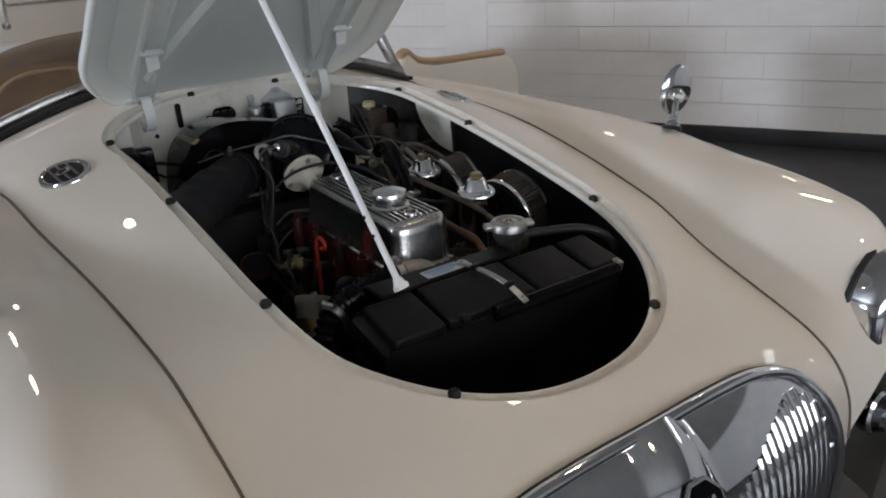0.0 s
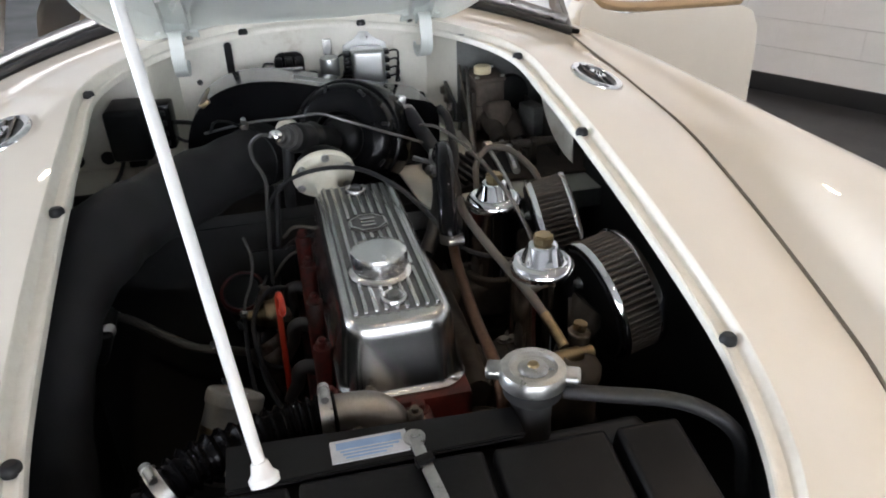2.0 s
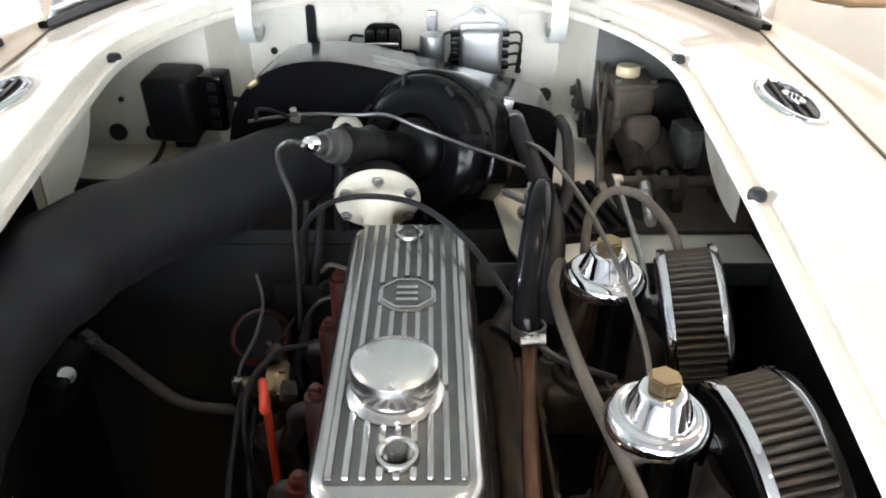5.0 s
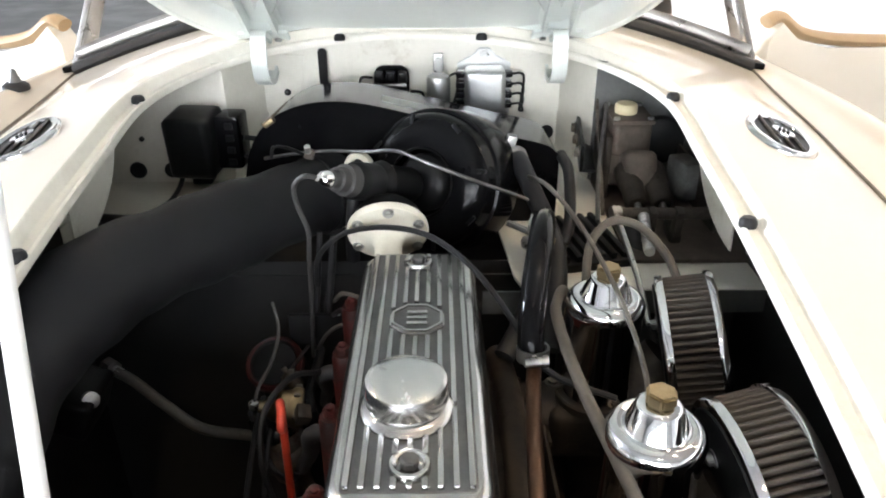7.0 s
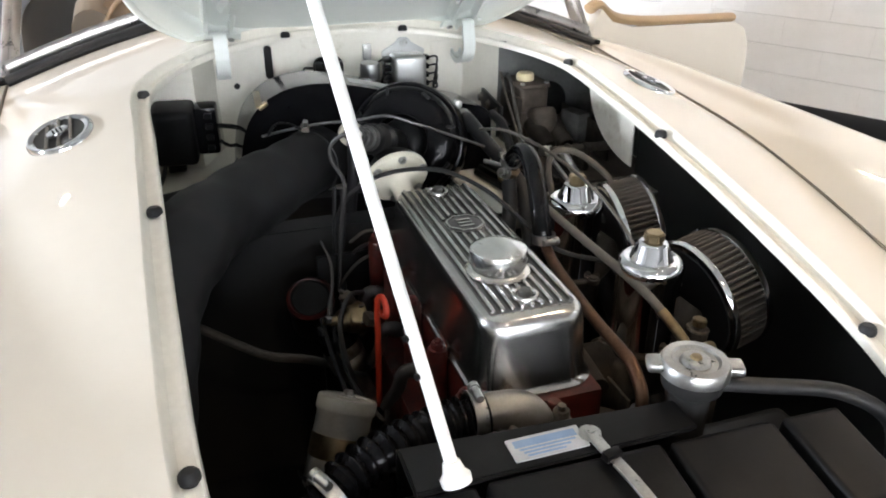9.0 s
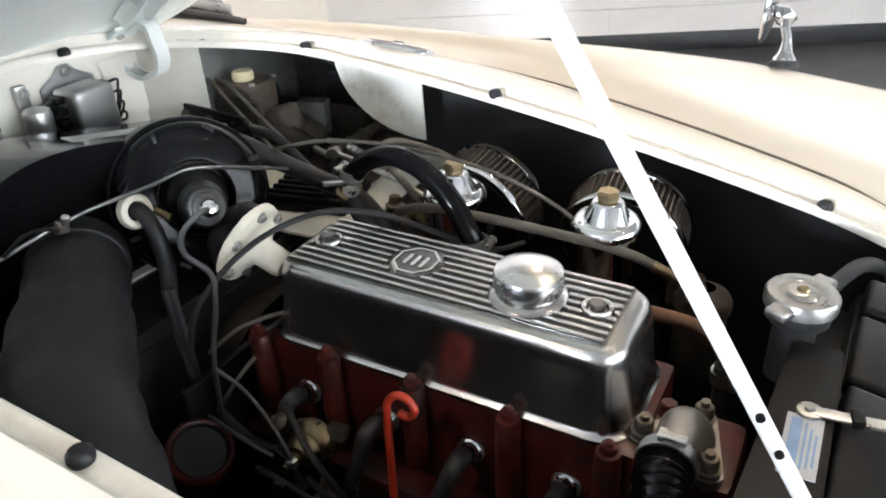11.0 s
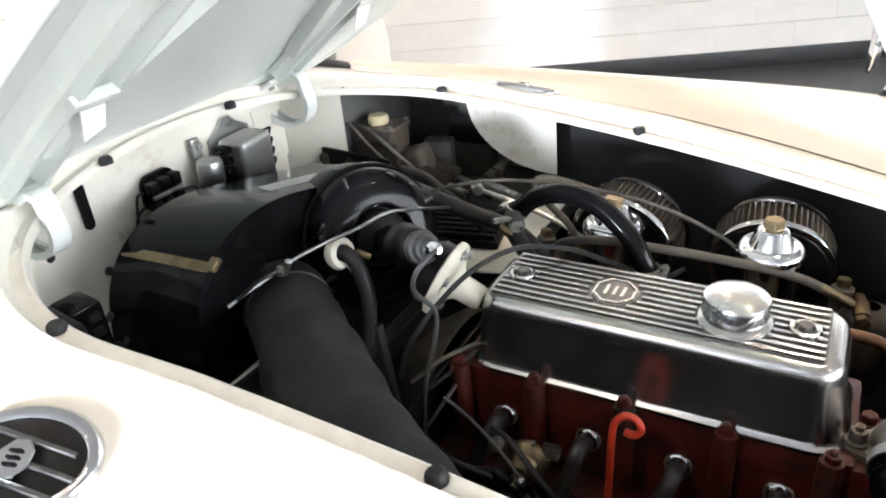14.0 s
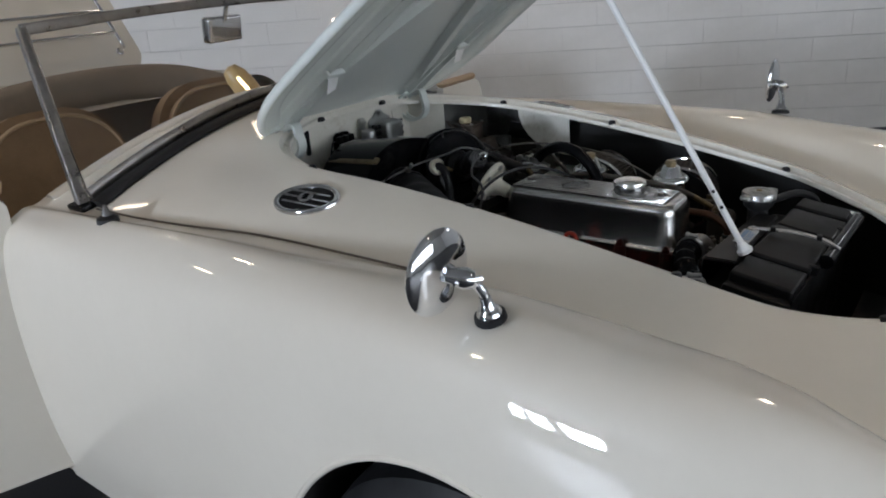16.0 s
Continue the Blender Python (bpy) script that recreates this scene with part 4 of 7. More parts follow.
# ---- ventilator badges on the surround ----
def vent(sx):
    x, s = sx * 0.452, 0.470
    p = skin(x, s, 0.0)
    du, dv = (skin(x + 0.01, s) - skin(x - 0.01, s)).normalized(), (skin(x, s + 0.01) - skin(x, s - 0.01)).normalized()
    n = du.cross(dv).normalized()
    m = Matrix.Translation(p) @ Matrix((( du.x, dv.x, n.x, 0), (du.y, dv.y, n.y, 0), (du.z, dv.z, n.z, 0), (0, 0, 0, 1))) @ rot(0, 0, -sx * 18)
    v = thing("vent_badge", p, "oval chrome ventilator with black louvres and an octagon badge", "vent", "bonnet vents")
    a, b = 0.040, 0.061

    def oval(k, dz):
        return [m @ Vector((a * k * math.cos(t), (b - a + a * k) * math.sin(t), dz)) for t in np.linspace(0, 2 * math.pi, 40, endpoint=False)]
    bm = bmesh.new()
    rings = [[bm.verts.new(q) for q in oval(k, dz)] for k, dz in ((1.12, -0.003), (1.12, 0.001), (1.05, 0.0045), (0.95, 0.005), (0.84, 0.0025), (0.84, -0.003))]
    for r0, r1 in zip(rings, rings[1:]):
        for i in range(40):
            bm.faces.new((r0[i], r0[(i + 1) % 40], r1[(i + 1) % 40], r1[i]))
    part("rim", bm, CHROME, v, "chrome oval rim")
    bk = bmesh.new()
    bk.faces.new([bk.verts.new(q) for q in oval(0.95, 0.0012)])
    part("backing", bk, SATINBLACK, v, "", False)
    for k in (-1, 0, 1):
        xx = k * 0.0165
        half = (b - a * 0.16) * math.sqrt(1 - (xx / (a * 0.84)) ** 2)
        part("louvre", block((0.0045, half * 1.97, 0.003), (0, 0, 0), m @ Matrix.Translation((xx, 0, 0.003)) @ rot(0, 25, sx * 12), 0.001), RODSTEEL, v)
    part("badge", prism(octagon(0.0155), 0.004, (0, 0, 0), m @ Matrix.Translation((0, 0, 0.003)), 0.0008), CHROME, v)
    part("badge_strokes", badge_bars(bmesh.new(), m @ Matrix.Translation((0, 0, 0.007)), 0.017, 0.017), GLOSSBLACK, v)


for sx in (-1, 1):
    vent(sx)

# ---- wing mirrors ----
def wing_mirror(sx, turn, base, reach):
    base = Vector(base)
    w = thing("wing_mirror", base, "round chrome wing mirror on a short stalk", "wing mirror", "wing mirrors")
    up = Vector((sx * 0.25, 0.05, 0.97)).normalized()
    part("gasket", lathe([(0, -0.004), (0.0205, -0.004), (0.0195, 0.003), (0.016, 0.005), (0, 0.005)], base, up, 24), RUBBER, w)
    part("foot", lathe([(0.0165, 0.002), (0.0155, 0.007), (0.013, 0.011), (0.0095, 0.016), (0.007, 0.03)], base, up, 24), CHROME, w)
    hub = base + Vector((sx * 0.03, 0.012, 0.058))
    part("stalk", tube([base + up * 0.012, base + up * 0.032, base + Vector((sx * 0.016, 0.008, 0.047)), hub], 0.0065, 12), CHROME, w)
    face = Vector((-sx * math.sin(radians(turn)), math.cos(radians(turn)), 0.05)).normalized()
    disc = base + Vector((sx * reach, 0.032, 0.066))
    part("swivel", lathe([(0, -0.012), (0.011, -0.01), (0.014, 0), (0.011, 0.012), (0.006, 0.03), (0, 0.03)], hub, (disc - hub), 18), CHROME, w)
    part("clamp_bolt", tube([hub + Vector((0.016, -0.012, -0.004)), hub + Vector((-0.016, 0.004, 0.0))], 0.0045, 8, 2), CHROME, w)
    head = part("head", lathe([(0, -0.0075), (0.02, -0.006), (0.036, -0.003), (0.047, 0.001), (0.0525, 0.005), (0.0535, 0.0065), (0.0525, 0.009), (0.05, 0.009)], disc, face, 40), CHROME, w, "chrome dished mirror head")
    part("mirror_glass", lathe([(0.0505, 0.0088), (0, 0.0095)], disc, face, 36), MIRROR, head)


MIRROR = Nodes("mirror_glass").m
MIRROR.node_tree.nodes["Principled BSDF"].inputs["Metallic"].default_value = 1.0
MIRROR.node_tree.nodes["Principled BSDF"].inputs["Roughness"].default_value = 0.01
MIRROR.node_tree.nodes["Principled BSDF"].inputs["Base Color"].default_value = (0.85, 0.86, 0.87, 1)
wing_mirror(-1, 4, (-0.645, -0.045, 0.872), 0.046)
wing_mirror(1, 3, (0.636, -0.056, 0.872), 0.056)

# ---- windscreen ----
def screen_base(x):
    return skin(x, 0.958 - 0.02 * (x / 0.6) ** 2) + Vector((0, 0, 0.0))


screen = thing("windscreen", (0, 0.95, 0.96), "flat windscreen in a plated metal frame with a black seal", "windscreen")
xs = np.linspace(-0.595, 0.595, 41)
part("seal", sweep(bmesh.new(), [screen_base(x) + Vector((0, -0.004, 0.006)) for x in xs], circle(0.022, 12, 0.011), up=(0, 0, 1)), RUBBER, screen, "black rubber seal")
part("bottom_rail", sweep(bmesh.new(), [screen_base(x) + Vector((0, 0.014, 0.026)) for x in xs], circle(0.006, 10, 0.013)), SCREENFRAME, screen)


def screen_top(x):
    return Vector((x, 1.18, 1.216 - 0.016 * (x / 0.54) ** 2))


part("top_rail", sweep(bmesh.new(), [screen_top(x) for x in np.linspace(-0.54, 0.54, 25)], rounded(0.015, 0.025, 0.004, 3)), SCREENFRAME, screen)
for sx in (-1, 1):
    b = Vector((sx * 0.602, 0.972, 0.860))
    part("pillar", sweep(bmesh.new(), [b + Vector((0, 0, 0.0)), b + (screen_top(sx * 0.54) - b) * 0.5, screen_top(sx * 0.54)], lambda u: rounded(0.025 - 0.003 * u, 0.034 - 0.005 * u, 0.006, 3)), SCREENFRAME, screen, "aged metal windscreen pillar")
    part("pillar_foot", block((0.045, 0.06, 0.012), b + Vector((0, -0.005, 0.004)), rot(0, sx * 8), 0.004), GLOSSBLACK, screen)
gb2 = bmesh.new()
lo = [gb2.verts.new(screen_base(x) + Vector((0, 0.016, 0.03))) for x in xs]
hi = [gb2.verts.new(screen_top(x * 0.9)) for x in xs]
for k in range(len(xs) - 1):
    gb2.faces.new((lo[k], lo[k + 1], hi[k + 1], hi[k]))
ext = bmesh.ops.extrude_face_region(gb2, geom=gb2.faces[:])
bmesh.ops.translate(gb2, vec=(0, 0.0043, -0.0025), verts=[g for g in ext["geom"] if isinstance(g, bmesh.types.BMVert)])
pane = part("pane", gb2, GLASS, screen, "clear screen glass")
pane.visible_shadow = False
mir = thing("rear_view_mirror", (0.0, 1.22, 1.15), "chrome-backed rectangular mirror hanging from the screen rail", "mirror")
part("shell", block((0.124, 0.032, 0.067), (0.006, 1.232, 1.146), rot(6, 0, 8), 0.01, 3), CHROME, mir)
part("arm", tube([(0.0, 1.182, 1.210), (0.001, 1.196, 1.20), (0.004, 1.214, 1.165)], 0.006, 10), CHROME, mir)
jet = thing("scuttle_knob", (-0.641, 0.81, 0.866), "small black screen washer mount with a grey cap", "washer jet")
part("pad", lathe([(0, 0), (0.021, 0), (0.02, 0.008), (0.013, 0.013), (0, 0.014)], (-0.641, 0.812, 0.862), (0, 0, 1), 20), RUBBER, jet)
part("cap", lathe([(0.0095, 0), (0.0085, 0.008), (0.006, 0.012), (0.0045, 0.020), (0.002, 0.0225), (0, 0.023)], (-0.641, 0.812, 0.873), (0, 0.1, 1), 14), RODSTEEL, jet, "grey metal cap")

# ---- cockpit ----
part("cockpit_tub", block((1.2, 1.0, 0.02), (0, 1.6, 0.3), None, 0.005), TAN, car, "tan-lined cockpit floor")
part("dash_roll", sweep(bmesh.new(), [skin(x, 1.095) + Vector((0, 0.01, -0.012)) for x in np.linspace(-0.6, 0.6, 31)], circle(0.022, 12)), CREAM, car, "rounded cream dashboard top")
dash = bmesh.new()
sheet([(-0.6, 1.10, 0.84), (0.6, 1.10, 0.84), (0.6, 1.14, 0.6), (-0.6, 1.14, 0.6)], 0.01, dash)
part("dashboard", dash, CREAM, car)


def seat(x):
    s = thing("seat", (x, 1.55, 0.35), "tan leather bucket seat with a rounded backrest", "seat", "seats")
    back = rounded(0.47, 0.56, 0.19, 8)
    part("backrest", prism(back, 0.11, (x, 1.78, 0.66), rot(78), 0.03), TAN, s)
    part("backrest_piping", sweep(bmesh.new(), [Matrix.Translation((x, 1.78, 0.66)) @ rot(78) @ Vector((a * 0.9, b * 0.9, 0.112)) for a, b in back], circle(0.006, 6), True), TANTRIM, s)
    part("cushion", block((0.46, 0.46, 0.14), (x, 1.5, 0.42), rot(6), 0.04, 3), TAN, s)


seat(-0.29)
seat(0.29)
# folded hood along the back of the cockpit
hood = thing("folded_hood", (0, 1.98, 0.8), "beige folded soft top under a smooth cover", "soft top")
hb = bmesh.new()
sweep(hb, spline([(-0.52, 1.72, 0.80), (-0.49, 1.92, 0.86), (-0.3, 2.02, 0.925), (0, 2.04, 0.945), (0.3, 2.02, 0.925), (0.49, 1.92, 0.86), (0.52, 1.72, 0.80)], 8), circle(0.06, 14, 0.075))
part("cover", hb, HOODCLOTH, hood)
part("panel", sheet([(-0.56, 1.98, 0.45), (0.56, 1.98, 0.45), (0.56, 1.98, 0.86), (0, 2.03, 0.93), (-0.56, 1.98, 0.86)], 0.02), HOODCLOTH, hood)

# rear deck and rear wings
def rear_section(y):
    k = max(0.0, (y - 1.9) / 1.25)
    top = 0.905 - 0.06 * k - 0.30 * k ** 3
    hump = 0.918 + 0.03 * math.sin(min(1, k * 1.6) * math.pi) - 0.42 * k ** 2.2
    w = 0.735 - 0.16 * k ** 2
    return [Vector(p) for p in [(0, y, top), (0.2, y, top - 0.006), (0.42, y, top - 0.04), (0.5, y, hump - 0.05), (0.6 - 0.1 * k, y, hump), (w - 0.02, y, hump - 0.08), (w, y, 0.6 - 0.1 * k), (w - 0.03, y, 0.3)]]


rb = bmesh.new()
prev = None
for y in np.linspace(1.86, 3.12, 36):
    half = spline(rear_section(float(y)), 5)
    row = [rb.verts.new((-p.x, p.y, p.z)) for p in half[::-1]] + [rb.verts.new(p) for p in half[1:]]
    if prev:
        for k in range(len(row) - 1):
            rb.faces.new((prev[k], prev[k + 1], row[k + 1], row[k]))
    prev = row
rb.faces.new(row)
part("rear_body", rb, CREAM, car, "glossy cream rear body and wings")
for sx in (-1, 1):
    sill = sheet([(sx * 0.70, 1.13, 0.2), (sx * 0.70, 1.9, 0.2), (sx * 0.70, 1.9, 0.34), (sx * 0.70, 1.13, 0.34)], 0.02)
    part("sill", sill, CREAM, car)
# boot lid, standing open, with a luggage rack on it
BOOT = Matrix.Translation((0, 2.30, 0.965)) @ rot(62)
boot = part("boot_lid", prism([(0.415, 0.06), (0.405, 0.025), (0.37, 0.0), (-0.37, 0.0), (-0.405, 0.025), (-0.415, 0.06), (-0.36, 0.62), (-0.30, 0.70), (0.30, 0.70), (0.36, 0.62)], 0.02, (0, 0, 0), BOOT, 0.008), CREAM, car, "cream boot lid standing open")
rack = thing("luggage_rack", (0, 2.32, 1.0), "chrome luggage rack bolted to the boot lid", "luggage rack")


def on_boot(x, y, h):
    return BOOT @ Vector((x, y, 0.02 + h))


for sx in (-1, 1):
    part("side_bar", tube([on_boot(sx * 0.325, 0.07, 0.0), on_boot(sx * 0.325, 0.075, 0.03), on_boot(sx * 0.318, 0.11, 0.045), on_boot(sx * 0.27, 0.5, 0.045), on_boot(sx * 0.265, 0.54, 0.03), on_boot(sx * 0.265, 0.55, 0.0)], 0.008, 10), CHROME, rack)
    part("foot", lathe([(0, 0), (0.016, 0), (0.015, 0.005), (0, 0.007)], on_boot(sx * 0.325, 0.07, 0), (BOOT.to_3x3() @ Vector((0, 0, 1))), 16), CHROME, rack)
for k in range(5):
    f = 0.13 + k * 0.09
    w = 0.315 - 0.05 * (f - 0.1) / 0.4
    part("cross_bar", tube([on_boot(-w, f, 0.048), on_boot(0, f, 0.048), on_boot(w, f, 0.048)], 0.0065, 10, 4), CHROME, rack)

# ---- doors, both open ----
def door(sx):
    a, b = Vector((sx * 0.695, 1.10, 0)), Vector((sx * 1.37, 1.325, 0))
    d = (b - a).normalized()
    n = Vector((-d.y, d.x, 0)) * sx  # towards the rear of the car
    dd = part("door", bmesh_door(a, d, n, (b - a).length), CREAM, car, "cream door standing wide open")
    L = (b - a).length
    line = spline([a + d * 0.0 + Vector((0, 0, 0.905)) + n * 0.02, a + d * 0.03 + Vector((0, 0, 0.912)) + n * 0.02, a + d * 0.09 + Vector((0, 0, 0.878)) + n * 0.02, a + d * 0.2 + Vector((0, 0, 0.857)) + n * 0.02, a + d * 0.4 + Vector((0, 0, 0.84)) + n * 0.02, a + d * (L - 0.09) + Vector((0, 0, 0.825)) + n * 0.02], 8)
    part("top_roll", sweep(bmesh.new(), line, circle(0.019, 10, 0.013)), TANTRIM, dd, "padded tan door roll")
    inner = [a + d * u + n * 0.055 + Vector((0, 0, z)) for u, z in ((0.05, 0.3), (0.05, 0.82), (L - 0.06, 0.79), (L - 0.06, 0.3))]
    part("inner_trim", sheet(inner, 0.006), TANTRIM, dd)


def bmesh_door(a, d, n, L):
    bm = bmesh.new()
    rows = []
    outline = [(0.0, 0.24), (0.0, 0.80), (0.0, 0.87), (0.025, 0.905), (0.07, 0.87), (0.15, 0.848), (0.4, 0.83), (L - 0.10, 0.815), (L - 0.04, 0.79), (L - 0.008, 0.74), (L, 0.68), (L, 0.28), (L - 0.03, 0.24)]
    for off in (0.0, 0.05):
        rows.append([bm.verts.new(a + d * u + n * off + Vector((0, 0, z))) for u, z in outline])
    bm.faces.new(rows[0])
    bm.faces.new(rows[1][::-1])
    k = len(outline)
    for i in range(k):
        bm.faces.new((rows[0][i], rows[0][(i + 1) % k], rows[1][(i + 1) % k], rows[1][i]))
    bmesh.ops.bevel(bm, geom=[e for e in bm.edges if e.calc_face_angle(0) > 0.9], offset=0.012, segments=3, affect="EDGES")
    return bm


door(-1)
door(1)

# added pod, no real lamp: stands in for a lit rear wing hump
pod = thing("lit_pod", (0.26, 1.52, 0.86), "small rounded amber pod above the seats, standing in for a lit body hump", "lamp")
pc, pa = Vector((0.272, 1.512, 0.934)), Vector((-0.44, 0.35, 0.83)).normalized()
part("shade", lathe([(0.012, -0.085), (0.026, -0.07), (0.037, -0.03), (0.040, 0.01), (0.036, 0.05), (0.024, 0.078), (0, 0.086)], pc, pa, 28), AMBERPOD, pod, "amber body of the pod")
# emission here imitates warm light falling on the rounded side
part("tube", sweep(bmesh.new(), [pc + pa * u + Vector((-0.6, -0.77, 0.15)) * (0.036 - 3 * u * u) for u in (-0.06, -0.04, -0.02, 0.0, 0.02, 0.04)], circle(0.009, 10, 0.006)), PODGLOW, pod, "glowing strip that paints the pod's lit side")
part("stem", tube([(0.295, 1.49, 0.80), (0.297, 1.49, 0.85), pc - pa * 0.08], 0.008, 8), STEEL, pod)

# ---- engine ----
EX = 0.020  # centre line of the engine
engine = thing("engine", (EX, 0.15, 0.3), "four-cylinder engine in maroon enamel with a ribbed polished rocker cover", "engine")
part("cylinder_block", block((0.2, 0.46, 0.31), (EX, 0.14, 0.465), None, 0.012), MAROON, engine)
head = part("cylinder_head", block((0.137, 0.405, 0.115), (EX, 0.143, 0.6775), None, 0.008), MAROON, engine, "maroon cylinder head")

# rocker cover
CY, CL = 0.1425, 0.375
cov = bmesh.new()
rings = []
for w, l, r, z in ((0.137, CL + 0.012, 0.034, 0.735), (0.137, CL + 0.012, 0.034, 0.7385), (0.1315, CL + 0.006, 0.032, 0.7405), (0.1258, CL, 0.031, 0.7450), (0.1185, CL - 0.011, 0.030, 0.800), (0.1165, CL - 0.0145, 0.029, 0.8095), (0.1125, CL - 0.0195, 0.027, 0.8155), (0.107, CL - 0.026, 0.025, 0.8192), (0.099, CL - 0.036, 0.022, 0.8208)):
    rings.append([cov.verts.new((EX + x, CY + y, z)) for x, y in rounded(w, l, r, 6)])
for a, b in zip(rings, rings[1:]):
    for k in range(len(a)):
        cov.faces.new((a[k], a[(k + 1) % len(a)], b[(k + 1) % len(a)], b[k]))
cov.faces.new(rings[-1])
rocker = part("rocker_cover", cov, POLISHED, engine, "polished aluminium rocker cover with lengthwise ribs")
COVER_TOP = 0.8208
OILCAP = Vector((0.016, 0.065, COVER_TOP))
N1, N2, RB = Vector((0.020, 0.002, COVER_TOP)), Vector((0.020, 0.290, COVER_TOP)), Vector((0.021, 0.185, COVER_TOP))
part("rib_field", prism(rounded(0.093, 0.332, 0.004, 3), 0.0008, (EX, 0.146, COVER_TOP - 0.0003), None, 0), DARKALU, rocker, "darker cast field between the ribs")
for k in range(9):
    x = EX - 0.0425 + 0.085 * k / 8
    cuts = [(-0.018, 0.308)]
    for c, r in ((OILCAP, 0.036), (N1, 0.0148), (N2, 0.0148), (RB, 0.028)):
        if abs(x - c.x) < r:
            h = math.sqrt(r * r - (x - c.x) ** 2)
            cuts = [q for lo, hi in cuts for q in ((lo, min(hi, c.y - h)), (max(lo, c.y + h), hi)) if q[1] - q[0] > 0.004]
    for lo, hi in cuts:
        part("rib", block((0.0048, hi - lo, 0.0062), (x, (lo + hi) / 2, COVER_TOP + 0.0019), None, 0.0018, 2), POLISHED, rocker)
for c in (N1, N2):
    part("cover_boss", lathe([(0.0148, -0.002), (0.0148, 0.004), (0.0138, 0.0062), (0.0115, 0.0068), (0.0098, 0.0055), (0.0095, 0.002), (0, 0.002)], c, (0, 0, 1), 24), POLISHED, rocker)
    part("cover_nut", hexbolt(c + Vector((0, 0, 0.002)), (0, 0, 1), 0.0072, 0.0075, False), RODSTEEL, rocker)
part("filler_neck", lathe([(0.036, -0.001), (0.0365, 0.003), (0.034, 0.006), (0.029, 0.008), (0.029, 0.012)], OILCAP, (0, 0, 1), 36), POLISHED, rocker)
part("oil_cap", lathe([(0.029, 0.009), (0.031, 0.010), (0.0318, 0.013), (0.0318, 0.024), (0.0305, 0.0285), (0.026, 0.031), (0.015, 0.0335), (0, 0.0345)], OILCAP, (0, 0, 1), 40), SATINCHROME, rocker, "chrome oil filler cap")
cb = part("cover_badge", prism(octagon(0.0265, 0.95), 0.0035, RB - Vector((0, 0, 0.0005)), None, 0.0008), POLISHED, rocker, "cast octagonal badge")
frame_bm = bmesh.new()
sweep(frame_bm, [RB + Vector((x, y, 0.0042)) for x, y in octagon(0.0235, 0.95)], [(-0.0012, -0.0012), (0.0012, -0.0012), (0.0012, 0.0012), (-0.0012, 0.0012)], True)
part("badge_border", frame_bm, POLISHED, cb)
part("badge_field", prism(octagon(0.0225, 0.95), 0.0008, RB + Vector((0, 0, 0.0028)), None, 0), DARKALU, cb)
part("badge_strokes", badge_bars(bmesh.new(), Matrix.Translation(RB + Vector((0, 0, 0.0034))) @ rot(0, 0, 90), 0.03, 0.03), POLISHED, cb)

# head studs and bosses along the plug side, spark plugs and leads
for y in (0.335, 0.246, 0.149, 0.051, -0.039):
    part("stud_boss", lathe([(0.0118, -0.098), (0.0115, -0.004), (0.0095, 0.0), (0, 0.0)], (EX - 0.078, y, 0.742), (0, 0, 1), 18), MAROON, head)
    part("head_nut", hexbolt((EX - 0.078, y, 0.742), (0, 0, 1), 0.0078, 0.0085), MAROON, head)
    part("stud_end", lathe([(0.0042, 0), (0.0042, 0.004), (0.003, 0.005), (0, 0.005)], (EX - 0.078, y, 0.7505), (0, 0, 1), 12), MAROON, head)
PLUGS = [(-0.046, y, 0.678) for y in (0.285, 0.188, 0.093, -0.002)]
for i, (x, y, z) in enumerate(PLUGS):
    ax = Vector((-0.86, -0.02, 0.32)).normalized()
    base = Vector((x - 0.004, y, z))
    pl = part("spark_plug", lathe([(0.0125, -0.012), (0.0125, 0.004), (0.0105, 0.0055), (0.010, 0.011), (0.0065, 0.012), (0.006, 0.03), (0, 0.03)], base, ax, 6 if i % 2 else 12), CHROME, engine, "bright plated spark plug")
    part("washer", lathe([(0.0105, -0.002), (0.0142, -0.001), (0.0142, 0.002), (0.0105, 0.003)], base, ax, 18), STEEL, pl)
    a = base + ax * 0.016
    b = a + ax * 0.014 + Vector((0, 0, 0.001))
    drop = (Vector((-0.012, 0.02, -0.05)), Vector((-0.02, 0.012, -0.05)), Vector((-0.022, 0.016, -0.05)), Vector((-0.024, 0.004, -0.05)))[i]
    part("plug_cap", sweep(bmesh.new(), spline([a, b, b + Vector((-0.010, 0.002, -0.007)), b + drop * 0.6, b + drop, b + drop * 1.25], 7), lambda u: circle(0.0088 - 0.0022 * max(0.0, u - 0.55) / 0.45 + (0.0012 if u < 0.12 else 0), 14)), PLUGRUBBER, pl)

dip = thing("dipstick", (-0.107, 0.125, 0.6), "orange-painted dipstick with a looped handle", "dipstick")
part("stick", tube([(-0.104, 0.150, 0.60), (-0.103, 0.149, 0.67), (-0.102, 0.148, 0.745), (-0.101, 0.144, 0.762), (-0.099, 0.136, 0.768), (-0.097, 0.127, 0.764), (-0.097, 0.122, 0.754), (-0.098, 0.128, 0.746), (-0.099, 0.137, 0.748)], 0.0038, 10), ORANGE, dip)

